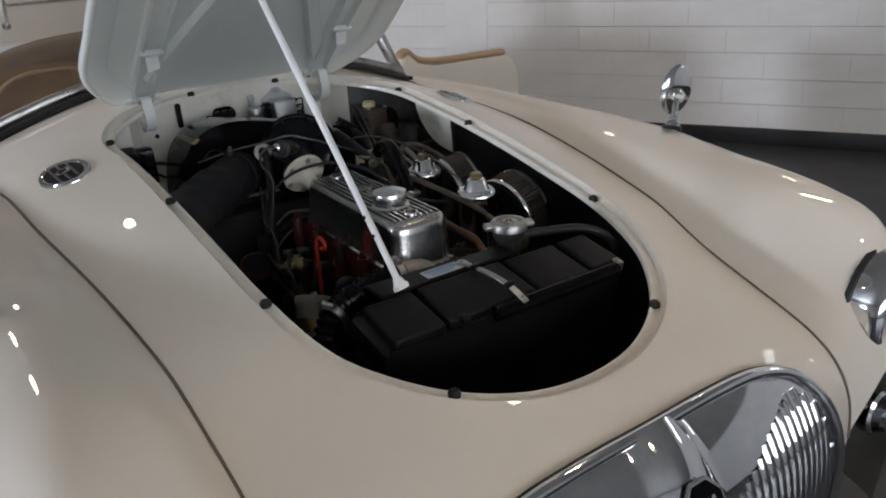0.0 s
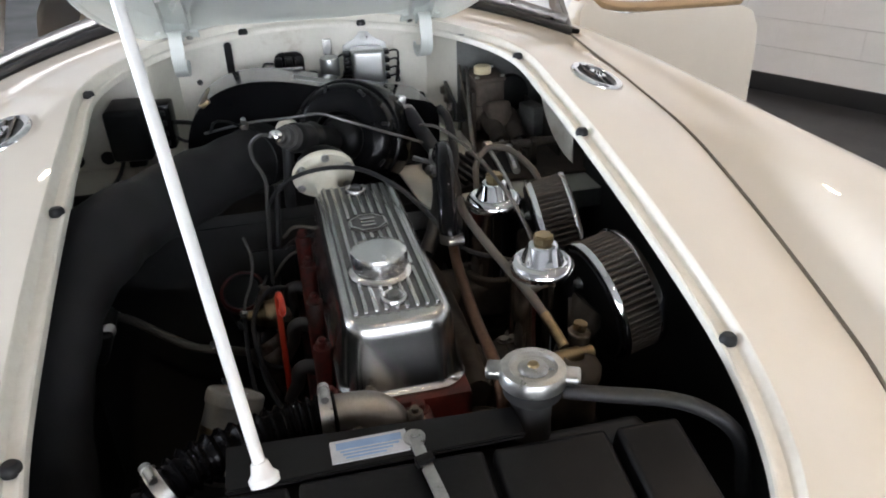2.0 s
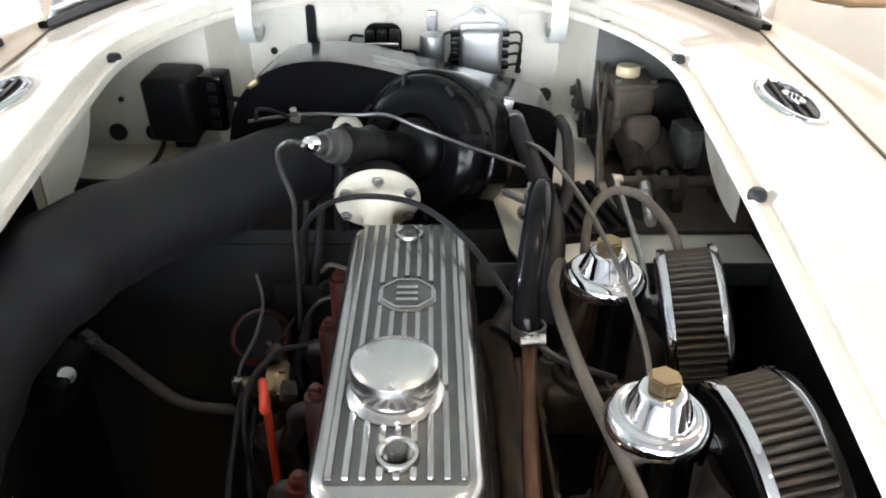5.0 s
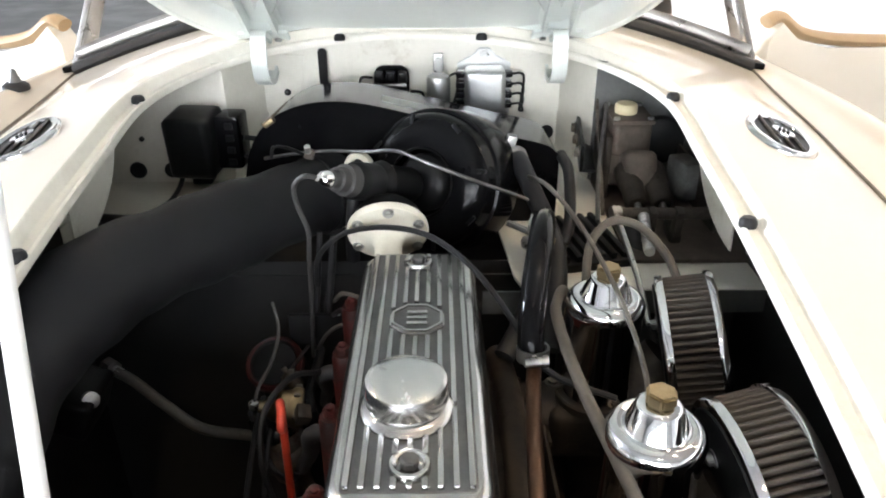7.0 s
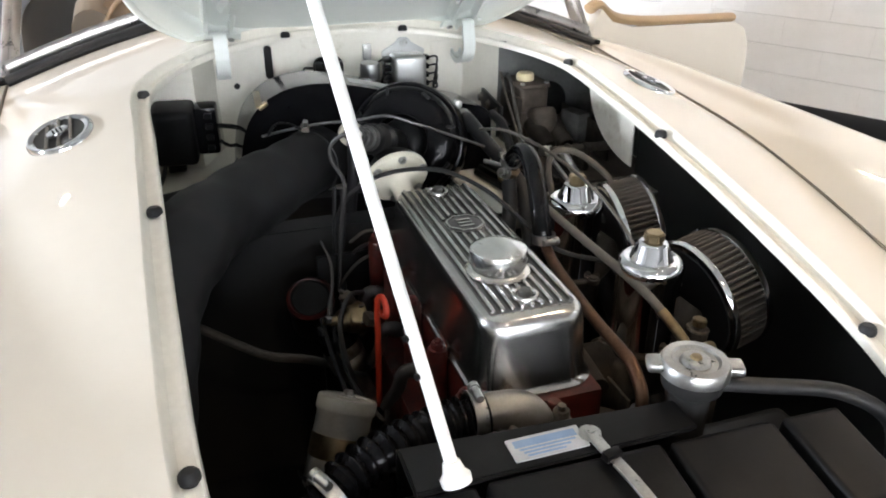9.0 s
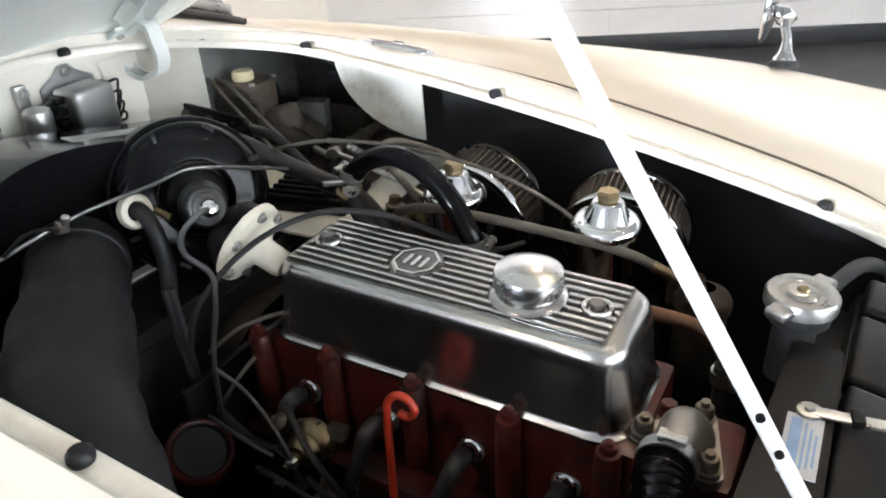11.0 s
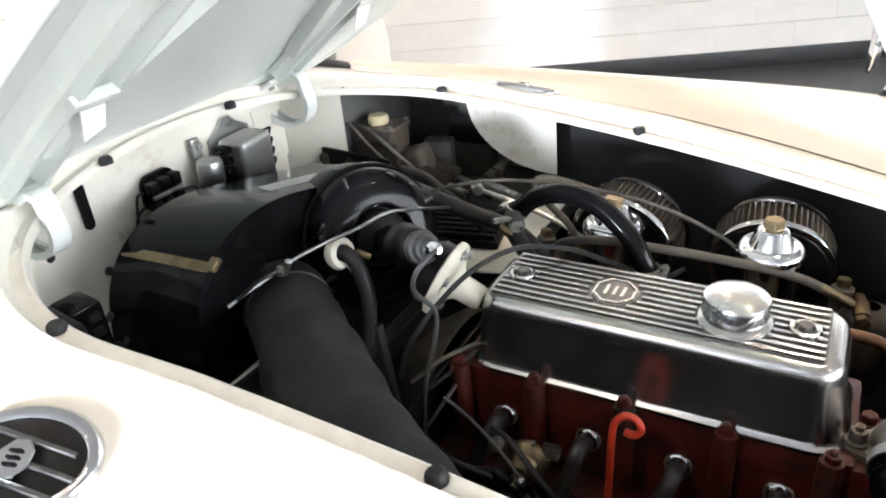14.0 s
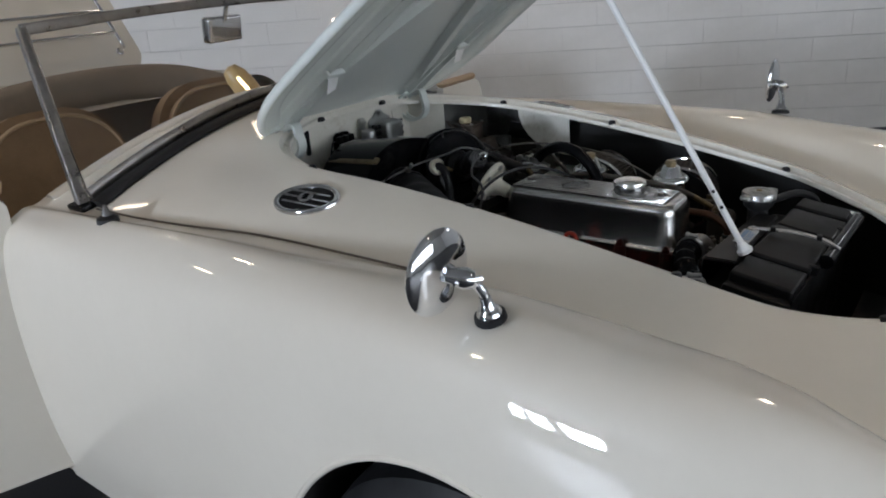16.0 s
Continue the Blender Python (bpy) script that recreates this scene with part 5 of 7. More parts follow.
# thermostat housing and top hose
th = thing("thermostat_housing", (0.0, -0.1, 0.72), "cast aluminium thermostat elbow with four studs", "thermostat")
TH = [Vector((-0.020, -0.057, 0)), Vector((0.018, -0.098, 0)), Vector((-0.039, -0.114, 0))]
mid = Vector((-0.013, -0.090, 0))
lobes = []
for p in TH:
    q = math.atan2(p.y - mid.y, p.x - mid.x)
    lobes += [(p.x + 0.0125 * math.cos(q + w), p.y + 0.0125 * math.sin(q + w)) for w in (-1.3, -0.8, -0.3, 0.3, 0.8, 1.3)]
lobes.sort(key=lambda p: math.atan2(p[1] - mid.y, p[0] - mid.x))
part("flange", prism(lobes, 0.012, (0, 0, 0.728), None, 0.002), CAST, th)
part("elbow", sweep(bmesh.new(), spline([(-0.010, -0.090, 0.732), (-0.012, -0.090, 0.744), (-0.022, -0.089, 0.756), (-0.040, -0.088, 0.762), (-0.066, -0.087, 0.761)], 8), lambda u: circle(0.0255 - 0.008 * min(1.0, u * 1.35), 22)), CAST, th)
for p in TH:
    part("stud_nut", lathe([(0.0098, 0), (0.0108, 0.004), (0.0082, 0.005), (0.0082, 0.014), (0.0068, 0.016), (0.004, 0.016), (0.004, 0.021), (0, 0.022)], (p.x, p.y, 0.739), (0, 0, 1), 12), OLDALU, th)
neck = part("head_neck", block((0.088, 0.086, 0.075), (-0.002, -0.092, 0.691), None, 0.01), MAROON, th, "maroon head extension")
part("head_nut", hexbolt((0.027, -0.067, 0.7285), (0, 0, 1), 0.0078, 0.0095), MAROON, neck)
hose = thing("top_hose", (-0.15, -0.12, 0.7), "ribbed black rubber radiator hose with steel clips", "hose")
part("hose", ribbed([(-0.056, -0.087, 0.761), (-0.09, -0.088, 0.760), (-0.13, -0.100, 0.761), (-0.175, -0.119, 0.763), (-0.212, -0.140, 0.755), (-0.235, -0.155, 0.72), (-0.238, -0.165, 0.62)], 0.0195, 0.0027, 0.0125, 18, 20), GLOSSBLACK, hose)


def clip(at, axis, r, parent):
    c = part("hose_clip", lathe([(r, -0.006), (r + 0.0022, -0.006), (r + 0.0022, 0.006), (r, 0.006)], at, axis, 28), STEEL, parent, "steel hose clip")
    a = Vector(axis).normalized()
    side = a.cross(Vector((0, 0, 1))).normalized()
    up = side.cross(a)
    part("clip_screw", lathe([(0, -0.012), (0.004, -0.012), (0.004, 0.004), (0.0055, 0.004), (0.0055, 0.009), (0, 0.009)], Vector(at) + up * (r + 0.005), side, 12), STEEL, c)
    return c


clip((-0.066, -0.087, 0.761), (-1, 0.0, 0.0), 0.0218, hose)
clip((-0.212, -0.141, 0.756), (-0.85, -0.4, -0.3), 0.0212, hose)

# radiator under a black duct panel, with its filler neck and cap
rad = thing("radiator", (0.02, -0.24, 0.3), "black radiator with a plated filler neck", "radiator")
part("core", block((0.44, 0.06, 0.42), (0.02, -0.19, 0.49), None, 0.006), SATINBLACK, rad)
part("top_tank", block((0.42, 0.075, 0.05), (0.02, -0.185, 0.725), None, 0.014, 3), SATINBLACK, rad)
CAP = Vector((0.118, -0.150, 0.825))
part("filler_neck", lathe([(0.0185, -0.09), (0.0185, -0.034), (0.027, -0.026), (0.0285, -0.014), (0.027, -0.008), (0.027, 0)], CAP, (0, 0, 1), 28), BAYBLACK, rad)
cap = part("radiator_cap", lathe([(0.0295, -0.0125), (0.031, -0.012), (0.031, -0.002), (0.029, 0.001), (0.022, 0.0015), (0.02, -0.001), (0.014, -0.0015), (0.0125, 0.0015), (0.0105, 0.0025), (0, 0.0028)], CAP, (0, 0, 1), 40), STEEL, rad, "plated pressure cap with two ears")
for sgn in (-1, 1):
    m = Matrix.Translation(CAP + Vector((0, 0, -0.006))) @ rot(0, 0, -24 + (180 if sgn < 0 else 0))
    part("ear", block((0.017, 0.020, 0.010), (0, 0, 0), m @ Matrix.Translation((0.034, 0, 0)), 0.004, 3), STEEL, cap)
part("cap_rivet", lathe([(0, 0.002), (0.006, 0.002), (0.0045, 0.0045), (0, 0.005)], CAP, (0, 0, 1), 14), BRASS, cap)
part("overflow_pipe", tube([CAP + Vector((0.028, -0.006, -0.028)), CAP + Vector((0.06, -0.02, -0.028)), CAP + Vector((0.13, -0.045, -0.034)), CAP + Vector((0.17, -0.07, -0.06)), CAP + Vector((0.18, -0.08, -0.12))], 0.0075, 10), RUBBER, rad)

# front panel over the radiator: rear plate with the maker's label, and a grooved cover ahead of it
fp = thing("radiator_cover", (0.02, -0.24, 0.72), "black pressed radiator cover with grooves, a label and a steel strap", "radiator cover")
part("rear_plate", prism([(-0.155, -0.192), (0.098, -0.192), (0.098, -0.154), (-0.155, -0.138)], 0.006, (0, 0, 0.7835), None, 0.002), SATINBLACK, fp)
part("rear_plate_skirt", sheet([(-0.155, -0.138, 0.785), (0.098, -0.154, 0.785), (0.098, -0.15, 0.66), (-0.155, -0.134, 0.66)], 0.003), SATINBLACK, fp)
COVER = Matrix.Translation((0.022, -0.243, 0.766)) @ rot(9, 0, -1.5)
edges = [-0.215, -0.125, 0.038, 0.148, 0.215]
for k in range(4):
    w = edges[k + 1] - edges[k] - 0.008
    part("pad", block((w, 0.098 - 0.004 * (k == 3), 0.05 + 0.004 * (k % 2)), (0, 0, 0), COVER @ Matrix.Translation(((edges[k] + edges[k + 1]) / 2, 0, -0.012)), 0.006, 3), SATINBLACK, fp)
part("cover_base", block((0.44, 0.104, 0.04), (0, 0, 0), COVER @ Matrix.Translation((-0.01, 0, -0.024)), 0.006), SATINBLACK, fp)
part("front_skirt", sheet([COVER @ Vector((-0.22, -0.052, 0.0)), COVER @ Vector((0.20, -0.052, 0.0)), COVER @ Vector((0.20, -0.075, -0.3)), COVER @ Vector((-0.22, -0.075, -0.3))], 0.004), SATINBLACK, fp)
part("front_bar", sweep(bmesh.new(), [COVER @ Vector((x, -0.058, 0.006)) for x in np.linspace(-0.05, 0.19, 8)], circle(0.0125, 14)), GLOSSBLACK, fp)
for x in (-0.1, 0.0, 0.1, 0.2):
    part("clip", block((0.012, 0.018, 0.016), (0, 0, 0), COVER @ Matrix.Translation((x, -0.05, 0.008)), 0.003), STEEL if x > 0.15 else SATINBLACK, fp)
lab = part("label_plate", prism(rounded(0.066, 0.026, 0.001, 2), 0.0012, (-0.0355, -0.1725, 0.7899), None, 0), PAPER, fp, "faded white and blue maker's label with unreadable print", False)
lm = Matrix.Translation((-0.0355, -0.1725, 0.7911))
part("label_bar", block((0.056, 0.008, 0.0005), (0, 0, 0), lm @ Matrix.Translation((0, 0.0055, 0.0002)), 0), LABELBLUE, lab, "", False)
for k in range(3):
    part("label_bar", block((0.05 - 0.008 * k, 0.0018, 0.0005), (0, 0, 0), lm @ Matrix.Translation((-0.002 * k, -0.0015 - 0.0038 * k, 0.0002)), 0), LABELBLUE, lab, "", False)
strap = thing("strap", (0.002, -0.18, 0.79), "dull steel retaining strap across the radiator cover", "strap")
part("eye", lathe([(0, 0), (0.0095, 0), (0.0095, 0.003), (0.004, 0.0035), (0.0035, 0.006), (0, 0.006)], (0.003, -0.174, 0.7905), (0, 0, 1), 18), STEEL, strap)
part("bar", sweep(bmesh.new(), spline([(0.003, -0.174, 0.793), (0.004, -0.196, 0.794), (0.009, -0.240, 0.7935), (0.014, -0.282, 0.786), (0.018, -0.312, 0.772)], 8), rounded(0.0105, 0.003, 0.001, 2)), STEEL, strap)
for p in ((0.005, -0.206, 0.796), (0.0132, -0.279, 0.789)):
    part("keeper", block((0.016, 0.009, 0.008), p, rot(0, 0, 12), 0.002), SATINBLACK, strap)
# spreading cowl between the cover and the nose, dark and out of the light
part("nose_duct", sheet([(-0.24, -0.33, 0.60), (0.26, -0.33, 0.60), (0.30, -0.50, 0.56), (-0.30, -0.50, 0.56)], 0.004), BAYBLACK, bay)

# ---- carburettors and filters ----
def carburettor(y, yaw):
    c = thing("carburettor", (0.2, y, 0.66), "side-draught carburettor with a chromed dashpot and brass cap", "carburettor", "carburettors")
    at = (0.204, y, 0.0)
    part("dashpot", lathe([(0.0380, 0.700), (0.0380, 0.7950), (0.0387, 0.7970), (0.0389, 0.8030), (0.0380, 0.8075), (0.0352, 0.8115), (0.0320, 0.8135), (0.0290, 0.8138), (0.0268, 0.8128), (0.0256, 0.8130), (0.0246, 0.8148), (0.0178, 0.8310), (0.0165, 0.8328), (0.0140, 0.8338), (0, 0.834)], at, (0, 0, 1), 44), CHROME, c, "chromed suction chamber")
    part("brass_cap", prism([(0.0128 * math.cos(k * math.pi / 3 + 0.3), 0.0128 * math.sin(k * math.pi / 3 + 0.3)) for k in range(6)], 0.0115, (0.204, y, 0.8338), None, 0.002), BRASS, c, "brass hexagon cap")
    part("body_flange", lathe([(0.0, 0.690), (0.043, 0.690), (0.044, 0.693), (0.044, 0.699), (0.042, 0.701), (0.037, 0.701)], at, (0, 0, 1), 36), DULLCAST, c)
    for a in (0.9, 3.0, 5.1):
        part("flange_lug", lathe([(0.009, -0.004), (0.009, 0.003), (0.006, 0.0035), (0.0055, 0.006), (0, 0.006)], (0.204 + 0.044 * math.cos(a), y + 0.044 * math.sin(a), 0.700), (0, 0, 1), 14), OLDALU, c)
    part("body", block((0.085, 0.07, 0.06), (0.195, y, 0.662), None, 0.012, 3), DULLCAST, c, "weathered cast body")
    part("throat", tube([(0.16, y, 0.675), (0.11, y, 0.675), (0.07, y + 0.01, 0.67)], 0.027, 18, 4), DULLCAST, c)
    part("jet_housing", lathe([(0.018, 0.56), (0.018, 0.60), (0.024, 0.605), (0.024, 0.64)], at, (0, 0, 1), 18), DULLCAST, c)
    part("throttle_lever", block((0.006, 0.05, 0.012), (0.15, y - 0.02, 0.66), rot(25), 0.002), OLDALU, c)
    part("spindle", tube([(0.15, y - 0.05, 0.668), (0.15, y, 0.668), (0.15, y + 0.05, 0.668)], 0.004, 8, 2), OLDALU, c)
    # air filter: two chromed plates with a pleated element between
    f = thing("air_filter", (0.275, y, 0.67), "round pancake air filter with chromed rims and a pleated element", "air filter", "air filters")
    r = 0.0765
    ax = Vector((math.cos(radians(13)) * math.cos(radians(yaw)), math.cos(radians(13)) * math.sin(radians(yaw)), math.sin(radians(13))))
    fa = Vector((0.299, y + 0.004, 0.746)) - ax * 0.029
    side = Vector((-math.sin(radians(yaw)), math.cos(radians(yaw)), 0))
    rise = ax.cross(side)
    part("inner_plate", lathe([(0, 0), (r - 0.004, 0.0), (r, 0.001), (r + 0.0012, 0.003), (r + 0.0012, 0.0085), (r - 0.001, 0.0095), (r - 0.003, 0.008)], fa, ax, 56), CHROME, f, "chromed filter plate")
    # dark disc over the inner plate, leaving only its rim chrome
    part("plate_face", lathe([(0, -0.0015), (r - 0.008, -0.0015), (r - 0.006, 0.0005), (0, 0.0005)], fa, ax, 48), SATINBLACK, f, "dark face of the plate")
    part("outer_plate", lathe([(r - 0.003, 0.050), (r - 0.001, 0.0485), (r + 0.0012, 0.0495), (r + 0.0012, 0.0545), (r, 0.057), (r - 0.01, 0.059), (0, 0.061)], fa, ax, 56), CHROME, f, "chromed filter plate")
    pb = bmesh.new()
    pleats, rows = 60, []
    steps = [(0.0, 0.011), (0.16, 0.0035), (0.34, 0.0005), (0.5, 0.0), (0.66, 0.0005), (0.84, 0.0035)]
    for h in (0.006, 0.052):
        ring = []
        for k in range(pleats):
            for u, d in steps:
                w = 2 * math.pi * (k + u) / pleats
                ring.append(pb.verts.new(fa + ax * h + (side * math.cos(w) + rise * math.sin(w)) * (r - 0.0012 - d)))
        rows.append(ring)
    n = len(rows[0])
    for k in range(n):
        pb.faces.new((rows[0][k], rows[0][(k + 1) % n], rows[1][(k + 1) % n], rows[1][k]))
    part("element", pb, GAUZE, f, "grey-brown pleated filter element")
    part("intake_neck", tube([(0.215, y, 0.68), (0.25, y + 0.002, 0.71), (0.272, y + 0.004, 0.735)], 0.026, 16, 4), DULLCAST, c)
    for dz in (-0.03, 0.02):
        part("through_bolt", hexbolt(fa - ax * 0.001 + side * 0.02 + rise * dz, -ax, 0.006, 0.006), STEEL, f)


carburettor(0.054, 5)
carburettor(0.242, -10)
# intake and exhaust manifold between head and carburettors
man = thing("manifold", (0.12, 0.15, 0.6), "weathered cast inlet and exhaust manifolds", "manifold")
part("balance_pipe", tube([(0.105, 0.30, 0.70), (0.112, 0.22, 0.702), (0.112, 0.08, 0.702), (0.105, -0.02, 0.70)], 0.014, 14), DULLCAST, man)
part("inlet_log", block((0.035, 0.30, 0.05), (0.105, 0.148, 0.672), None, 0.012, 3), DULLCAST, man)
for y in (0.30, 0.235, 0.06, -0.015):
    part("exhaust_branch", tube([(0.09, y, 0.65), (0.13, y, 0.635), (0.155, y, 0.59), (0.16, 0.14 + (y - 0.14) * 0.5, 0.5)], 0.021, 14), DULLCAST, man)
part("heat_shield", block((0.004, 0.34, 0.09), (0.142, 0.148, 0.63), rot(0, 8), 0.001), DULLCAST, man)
for y in (0.275, 0.2, 0.1, 0.02):
    part("manifold_stud", hexbolt((0.122, y, 0.678), (1, 0, 0.2), 0.008, 0.008), OLDALU, man)


def float_bowl(y):
    b = thing("float_chamber", (0.2, y, 0.66), "float chamber with a steel lid and a brass union", "float chamber", "float chambers")
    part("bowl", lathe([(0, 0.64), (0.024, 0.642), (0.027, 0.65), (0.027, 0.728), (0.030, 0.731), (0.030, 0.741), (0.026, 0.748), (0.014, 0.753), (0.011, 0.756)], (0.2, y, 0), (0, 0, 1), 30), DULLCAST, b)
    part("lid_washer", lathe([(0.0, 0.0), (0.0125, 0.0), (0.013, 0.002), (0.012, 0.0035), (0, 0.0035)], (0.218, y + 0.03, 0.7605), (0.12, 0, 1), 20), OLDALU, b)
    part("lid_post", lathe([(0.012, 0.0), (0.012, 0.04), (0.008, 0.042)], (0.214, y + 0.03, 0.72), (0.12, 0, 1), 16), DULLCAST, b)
    part("lid_nut", hexbolt((0.218, y + 0.03, 0.765), (0.12, 0, 1), 0.0085, 0.009, False), OLDBRASS, b)
    part("banjo", lathe([(0.0, -0.017), (0.0088, -0.017), (0.0100, -0.012), (0.0100, 0.012), (0.0075, 0.015), (0.0075, 0.028), (0, 0.028)], (0.198, y + 0.008, 0.748), (1, 0.12, 0), 22), OLDBRASS, b, "brass banjo union")
    part("banjo_bolt", lathe([(0, 0), (0.009, 0), (0.009, 0.010), (0, 0.011)], (0.180, y + 0.006, 0.747), (-1, -0.1, 0), 6), OLDBRASS, b)


float_bowl(-0.058)
float_bowl(0.31)
# fuel hoses
fuel = thing("fuel_hose", (0.17, 0.1, 0.8), "grey braided fuel hose between the float chambers", "hose")
part("hose", tube([(0.187, 0.318, 0.752), (0.176, 0.308, 0.778), (0.166, 0.276, 0.796), (0.155, 0.235, 0.808), (0.151, 0.209, 0.811), (0.152, 0.155, 0.811), (0.159, 0.097, 0.806), (0.169, 0.051, 0.798), (0.179, 0.014, 0.787), (0.186, -0.006, 0.776)], 0.0054, 12), GREYHOSE, fuel)
part("ferrule", tube([(0.1855, -0.004, 0.777), (0.192, -0.024, 0.765), (0.196, -0.04, 0.755)], 0.0061, 12, 4), OLDBRASS, fuel, "brass hose ferrule")
loop = thing("breather_hose", (0.2, 0.3, 0.8), "grey-brown breather hose looping to the rear filter", "hose")
part("hose", tube([(0.197, 0.285, 0.765), (0.196, 0.30, 0.800), (0.206, 0.335, 0.824), (0.232, 0.362, 0.835), (0.262, 0.355, 0.832), (0.282, 0.318, 0.818), (0.287, 0.285, 0.805), (0.287, 0.27, 0.79)], 0.0048, 12), GREYHOSE, loop)
part("ferrule", tube([(0.197, 0.283, 0.762), (0.1965, 0.296, 0.79)], 0.0061, 12, 4), OLDBRASS, loop)
cable = thing("throttle_cable", (0.19, 0.2, 0.82), "thin grey control cable", "cable")
part("cable", tube([(0.150, 0.50, 0.835), (0.165, 0.40, 0.862), (0.185, 0.29, 0.862), (0.203, 0.19, 0.842), (0.212, 0.12, 0.812), (0.206, 0.085, 0.79), (0.19, 0.06, 0.74)], 0.0025, 8), GREYHOSE, cable)

# heater pipe and hoses along the carburettor side
hp = thing("heater_pipe", (0.115, 0.05, 0.75), "copper-brown heater return pipe", "pipe")
part("pipe", tube([(0.127, 0.17, 0.782), (0.122, 0.13, 0.775), (0.113, 0.02, 0.770), (0.110, -0.05, 0.770), (0.110, -0.072, 0.765), (0.108, -0.096, 0.747), (0.106, -0.102, 0.72), (0.105, -0.104, 0.68)], 0.0068, 14), COPPER, hp)
part("end_sleeve", tube([(0.106, -0.1015, 0.735), (0.1055, -0.1035, 0.70), (0.105, -0.104, 0.66)], 0.0118, 14, 4), RUBBER, hp)
clip((0.106, -0.102, 0.722), (0.02, 0.03, 1), 0.0121, hp)
hh = thing("heater_hose", (0.13, 0.3, 0.8), "shiny black rubber heater hose arching over the engine", "hose")
part("hose", tube([(0.126, 0.175, 0.785), (0.124, 0.182, 0.805), (0.128, 0.205, 0.838), (0.137, 0.245, 0.864), (0.146, 0.29, 0.868), (0.152, 0.33, 0.852), (0.154, 0.355, 0.828)], 0.0125, 16), GLOSSBLACK, hh)
clip((0.126, 0.176, 0.792), (-0.02, 0.15, 1), 0.013, hh)
clip((0.154, 0.354, 0.832), (0.02, 0.2, -1), 0.013, hh)
part("valve", lathe([(0, -0.018), (0.010, -0.018), (0.013, -0.012), (0.011, -0.006), (0.015, 0.0), (0.015, 0.007), (0.010, 0.010), (0.009, 0.018), (0, 0.018)], (0.155, 0.362, 0.812), (0.3, -0.5, 1), 14), OLDBRASS, hh, "tarnished brass heater valve")
part("valve_nut", hexbolt((0.146, 0.352, 0.815), (-1, -0.5, 0.2), 0.008, 0.012), STEEL, hh)
part("valve_lever", block((0.006, 0.04, 0.006), (0.135, 0.362, 0.826), rot(10, 0, 60), 0.001), RODSTEEL, hh)
part("lower_hose", tube([(0.155, 0.362, 0.80), (0.15, 0.34, 0.77), (0.13, 0.30, 0.74), (0.11, 0.27, 0.72)], 0.0115, 12), RUBBER, hh)
ho = thing("outlet_hose", (0.16, 0.45, 0.8), "matt black heater outlet hose", "hose")
part("hose", tube([(0.142, 0.535, 0.846), (0.146, 0.515, 0.846), (0.158, 0.47, 0.825), (0.170, 0.42, 0.805), (0.175, 0.37, 0.79), (0.172, 0.33, 0.76), (0.16, 0.28, 0.72)], 0.0118, 14), RUBBER, ho)
part("collar", lathe([(0.0145, -0.006), (0.0155, -0.004), (0.0155, 0.006), (0.0135, 0.008)], (0.142, 0.532, 0.846), (0.1, -1, -0.1), 18), CAST, ho)
h2 = thing("side_hose", (0.19, 0.5, 0.8), "thin black hose beside the heater", "hose")
part("hose", tube([(0.205, 0.56, 0.84), (0.21, 0.52, 0.83), (0.205, 0.46, 0.79), (0.19, 0.42, 0.775)], 0.0075, 10), RUBBER, h2)

# ---- heater ----
heater = thing("heater", (0, 0.62, SHELF), "gloss black heater box with a round blower", "heater")
prof = [(-0.226, 0.745), (-0.220, 0.80), (-0.208, 0.85), (-0.185, 0.885), (-0.15, 0.907), (-0.105, 0.916), (-0.05, 0.912), (0.03, 0.893), (0.12, 0.871), (0.178, 0.858), (0.196, 0.847), (0.202, 0.83), (0.202, 0.745)]
hb = bmesh.new()
pp = [(p.x, p.y) for p in spline([(a, b, 0) for a, b in prof], 4)]
fr = [hb.verts.new((x, 0.553, z)) for x, z in pp]
bk = [hb.verts.new((x, 0.695, z - 0.013)) for x, z in pp]
hb.faces.new(fr)
hb.faces.new(bk[::-1])
for k in range(len(pp)):
    q = (k + 1) % len(pp)
    hb.faces.new((fr[k], fr[q], bk[q], bk[k]))
bmesh.ops.bevel(hb, geom=[e for e in hb.edges if e.calc_face_angle(0) > 0.8], offset=0.007, segments=3, affect="EDGES")
part("casing", hb, GLOSSBLACK, heater, "gloss black pressed steel casing")
part("band", block((0.012, 0.142, 0.0025), (-0.1795, 0.621, 0.8835), rot(-5.3, -33, 0), 0.0006), OLDBRASS, heater, "tarnished metal band")
part("band_clip", block((0.016, 0.012, 0.007), (-0.1775, 0.549, 0.890), rot(0, -33, 0), 0.002), OLDBRASS, heater)
part("maker_strip", block((0.11, 0.02, 0.0012), (0.02, 0.60, 0.8935), rot(5, 13.5, 0), 0.0004), STEEL, heater, "worn bare strip on the casing")
part("edge_clip", block((0.012, 0.012, 0.024), (0.135, 0.541, 0.862), rot(0, 13), 0.002), STEEL, heater)
bax = Vector((-0.46, -0.83, 0.31)).normalized()
bc = Vector((0.034, 0.499, 0.827))
blower = part("blower", lathe([(0.0935, -0.06), (0.0935, -0.004), (0.092, 0.0), (0.0885, 0.001), (0.087, 0.004), (0.086, 0.012), (0.083, 0.020), (0.077, 0.0265), (0.068, 0.0305), (0.056, 0.0325), (0.044, 0.0325), (0.042, 0.030), (0.042, 0.012), (0, 0.012)], bc, bax, 60), GLOSSBLACK, heater, "gloss black round blower housing")
part("hub_ring", lathe([(0.0415, 0.030), (0.0432, 0.0315), (0.0438, 0.0332), (0.0428, 0.034), (0.0412, 0.032)], bc, bax, 36), SATINBLACK, blower)
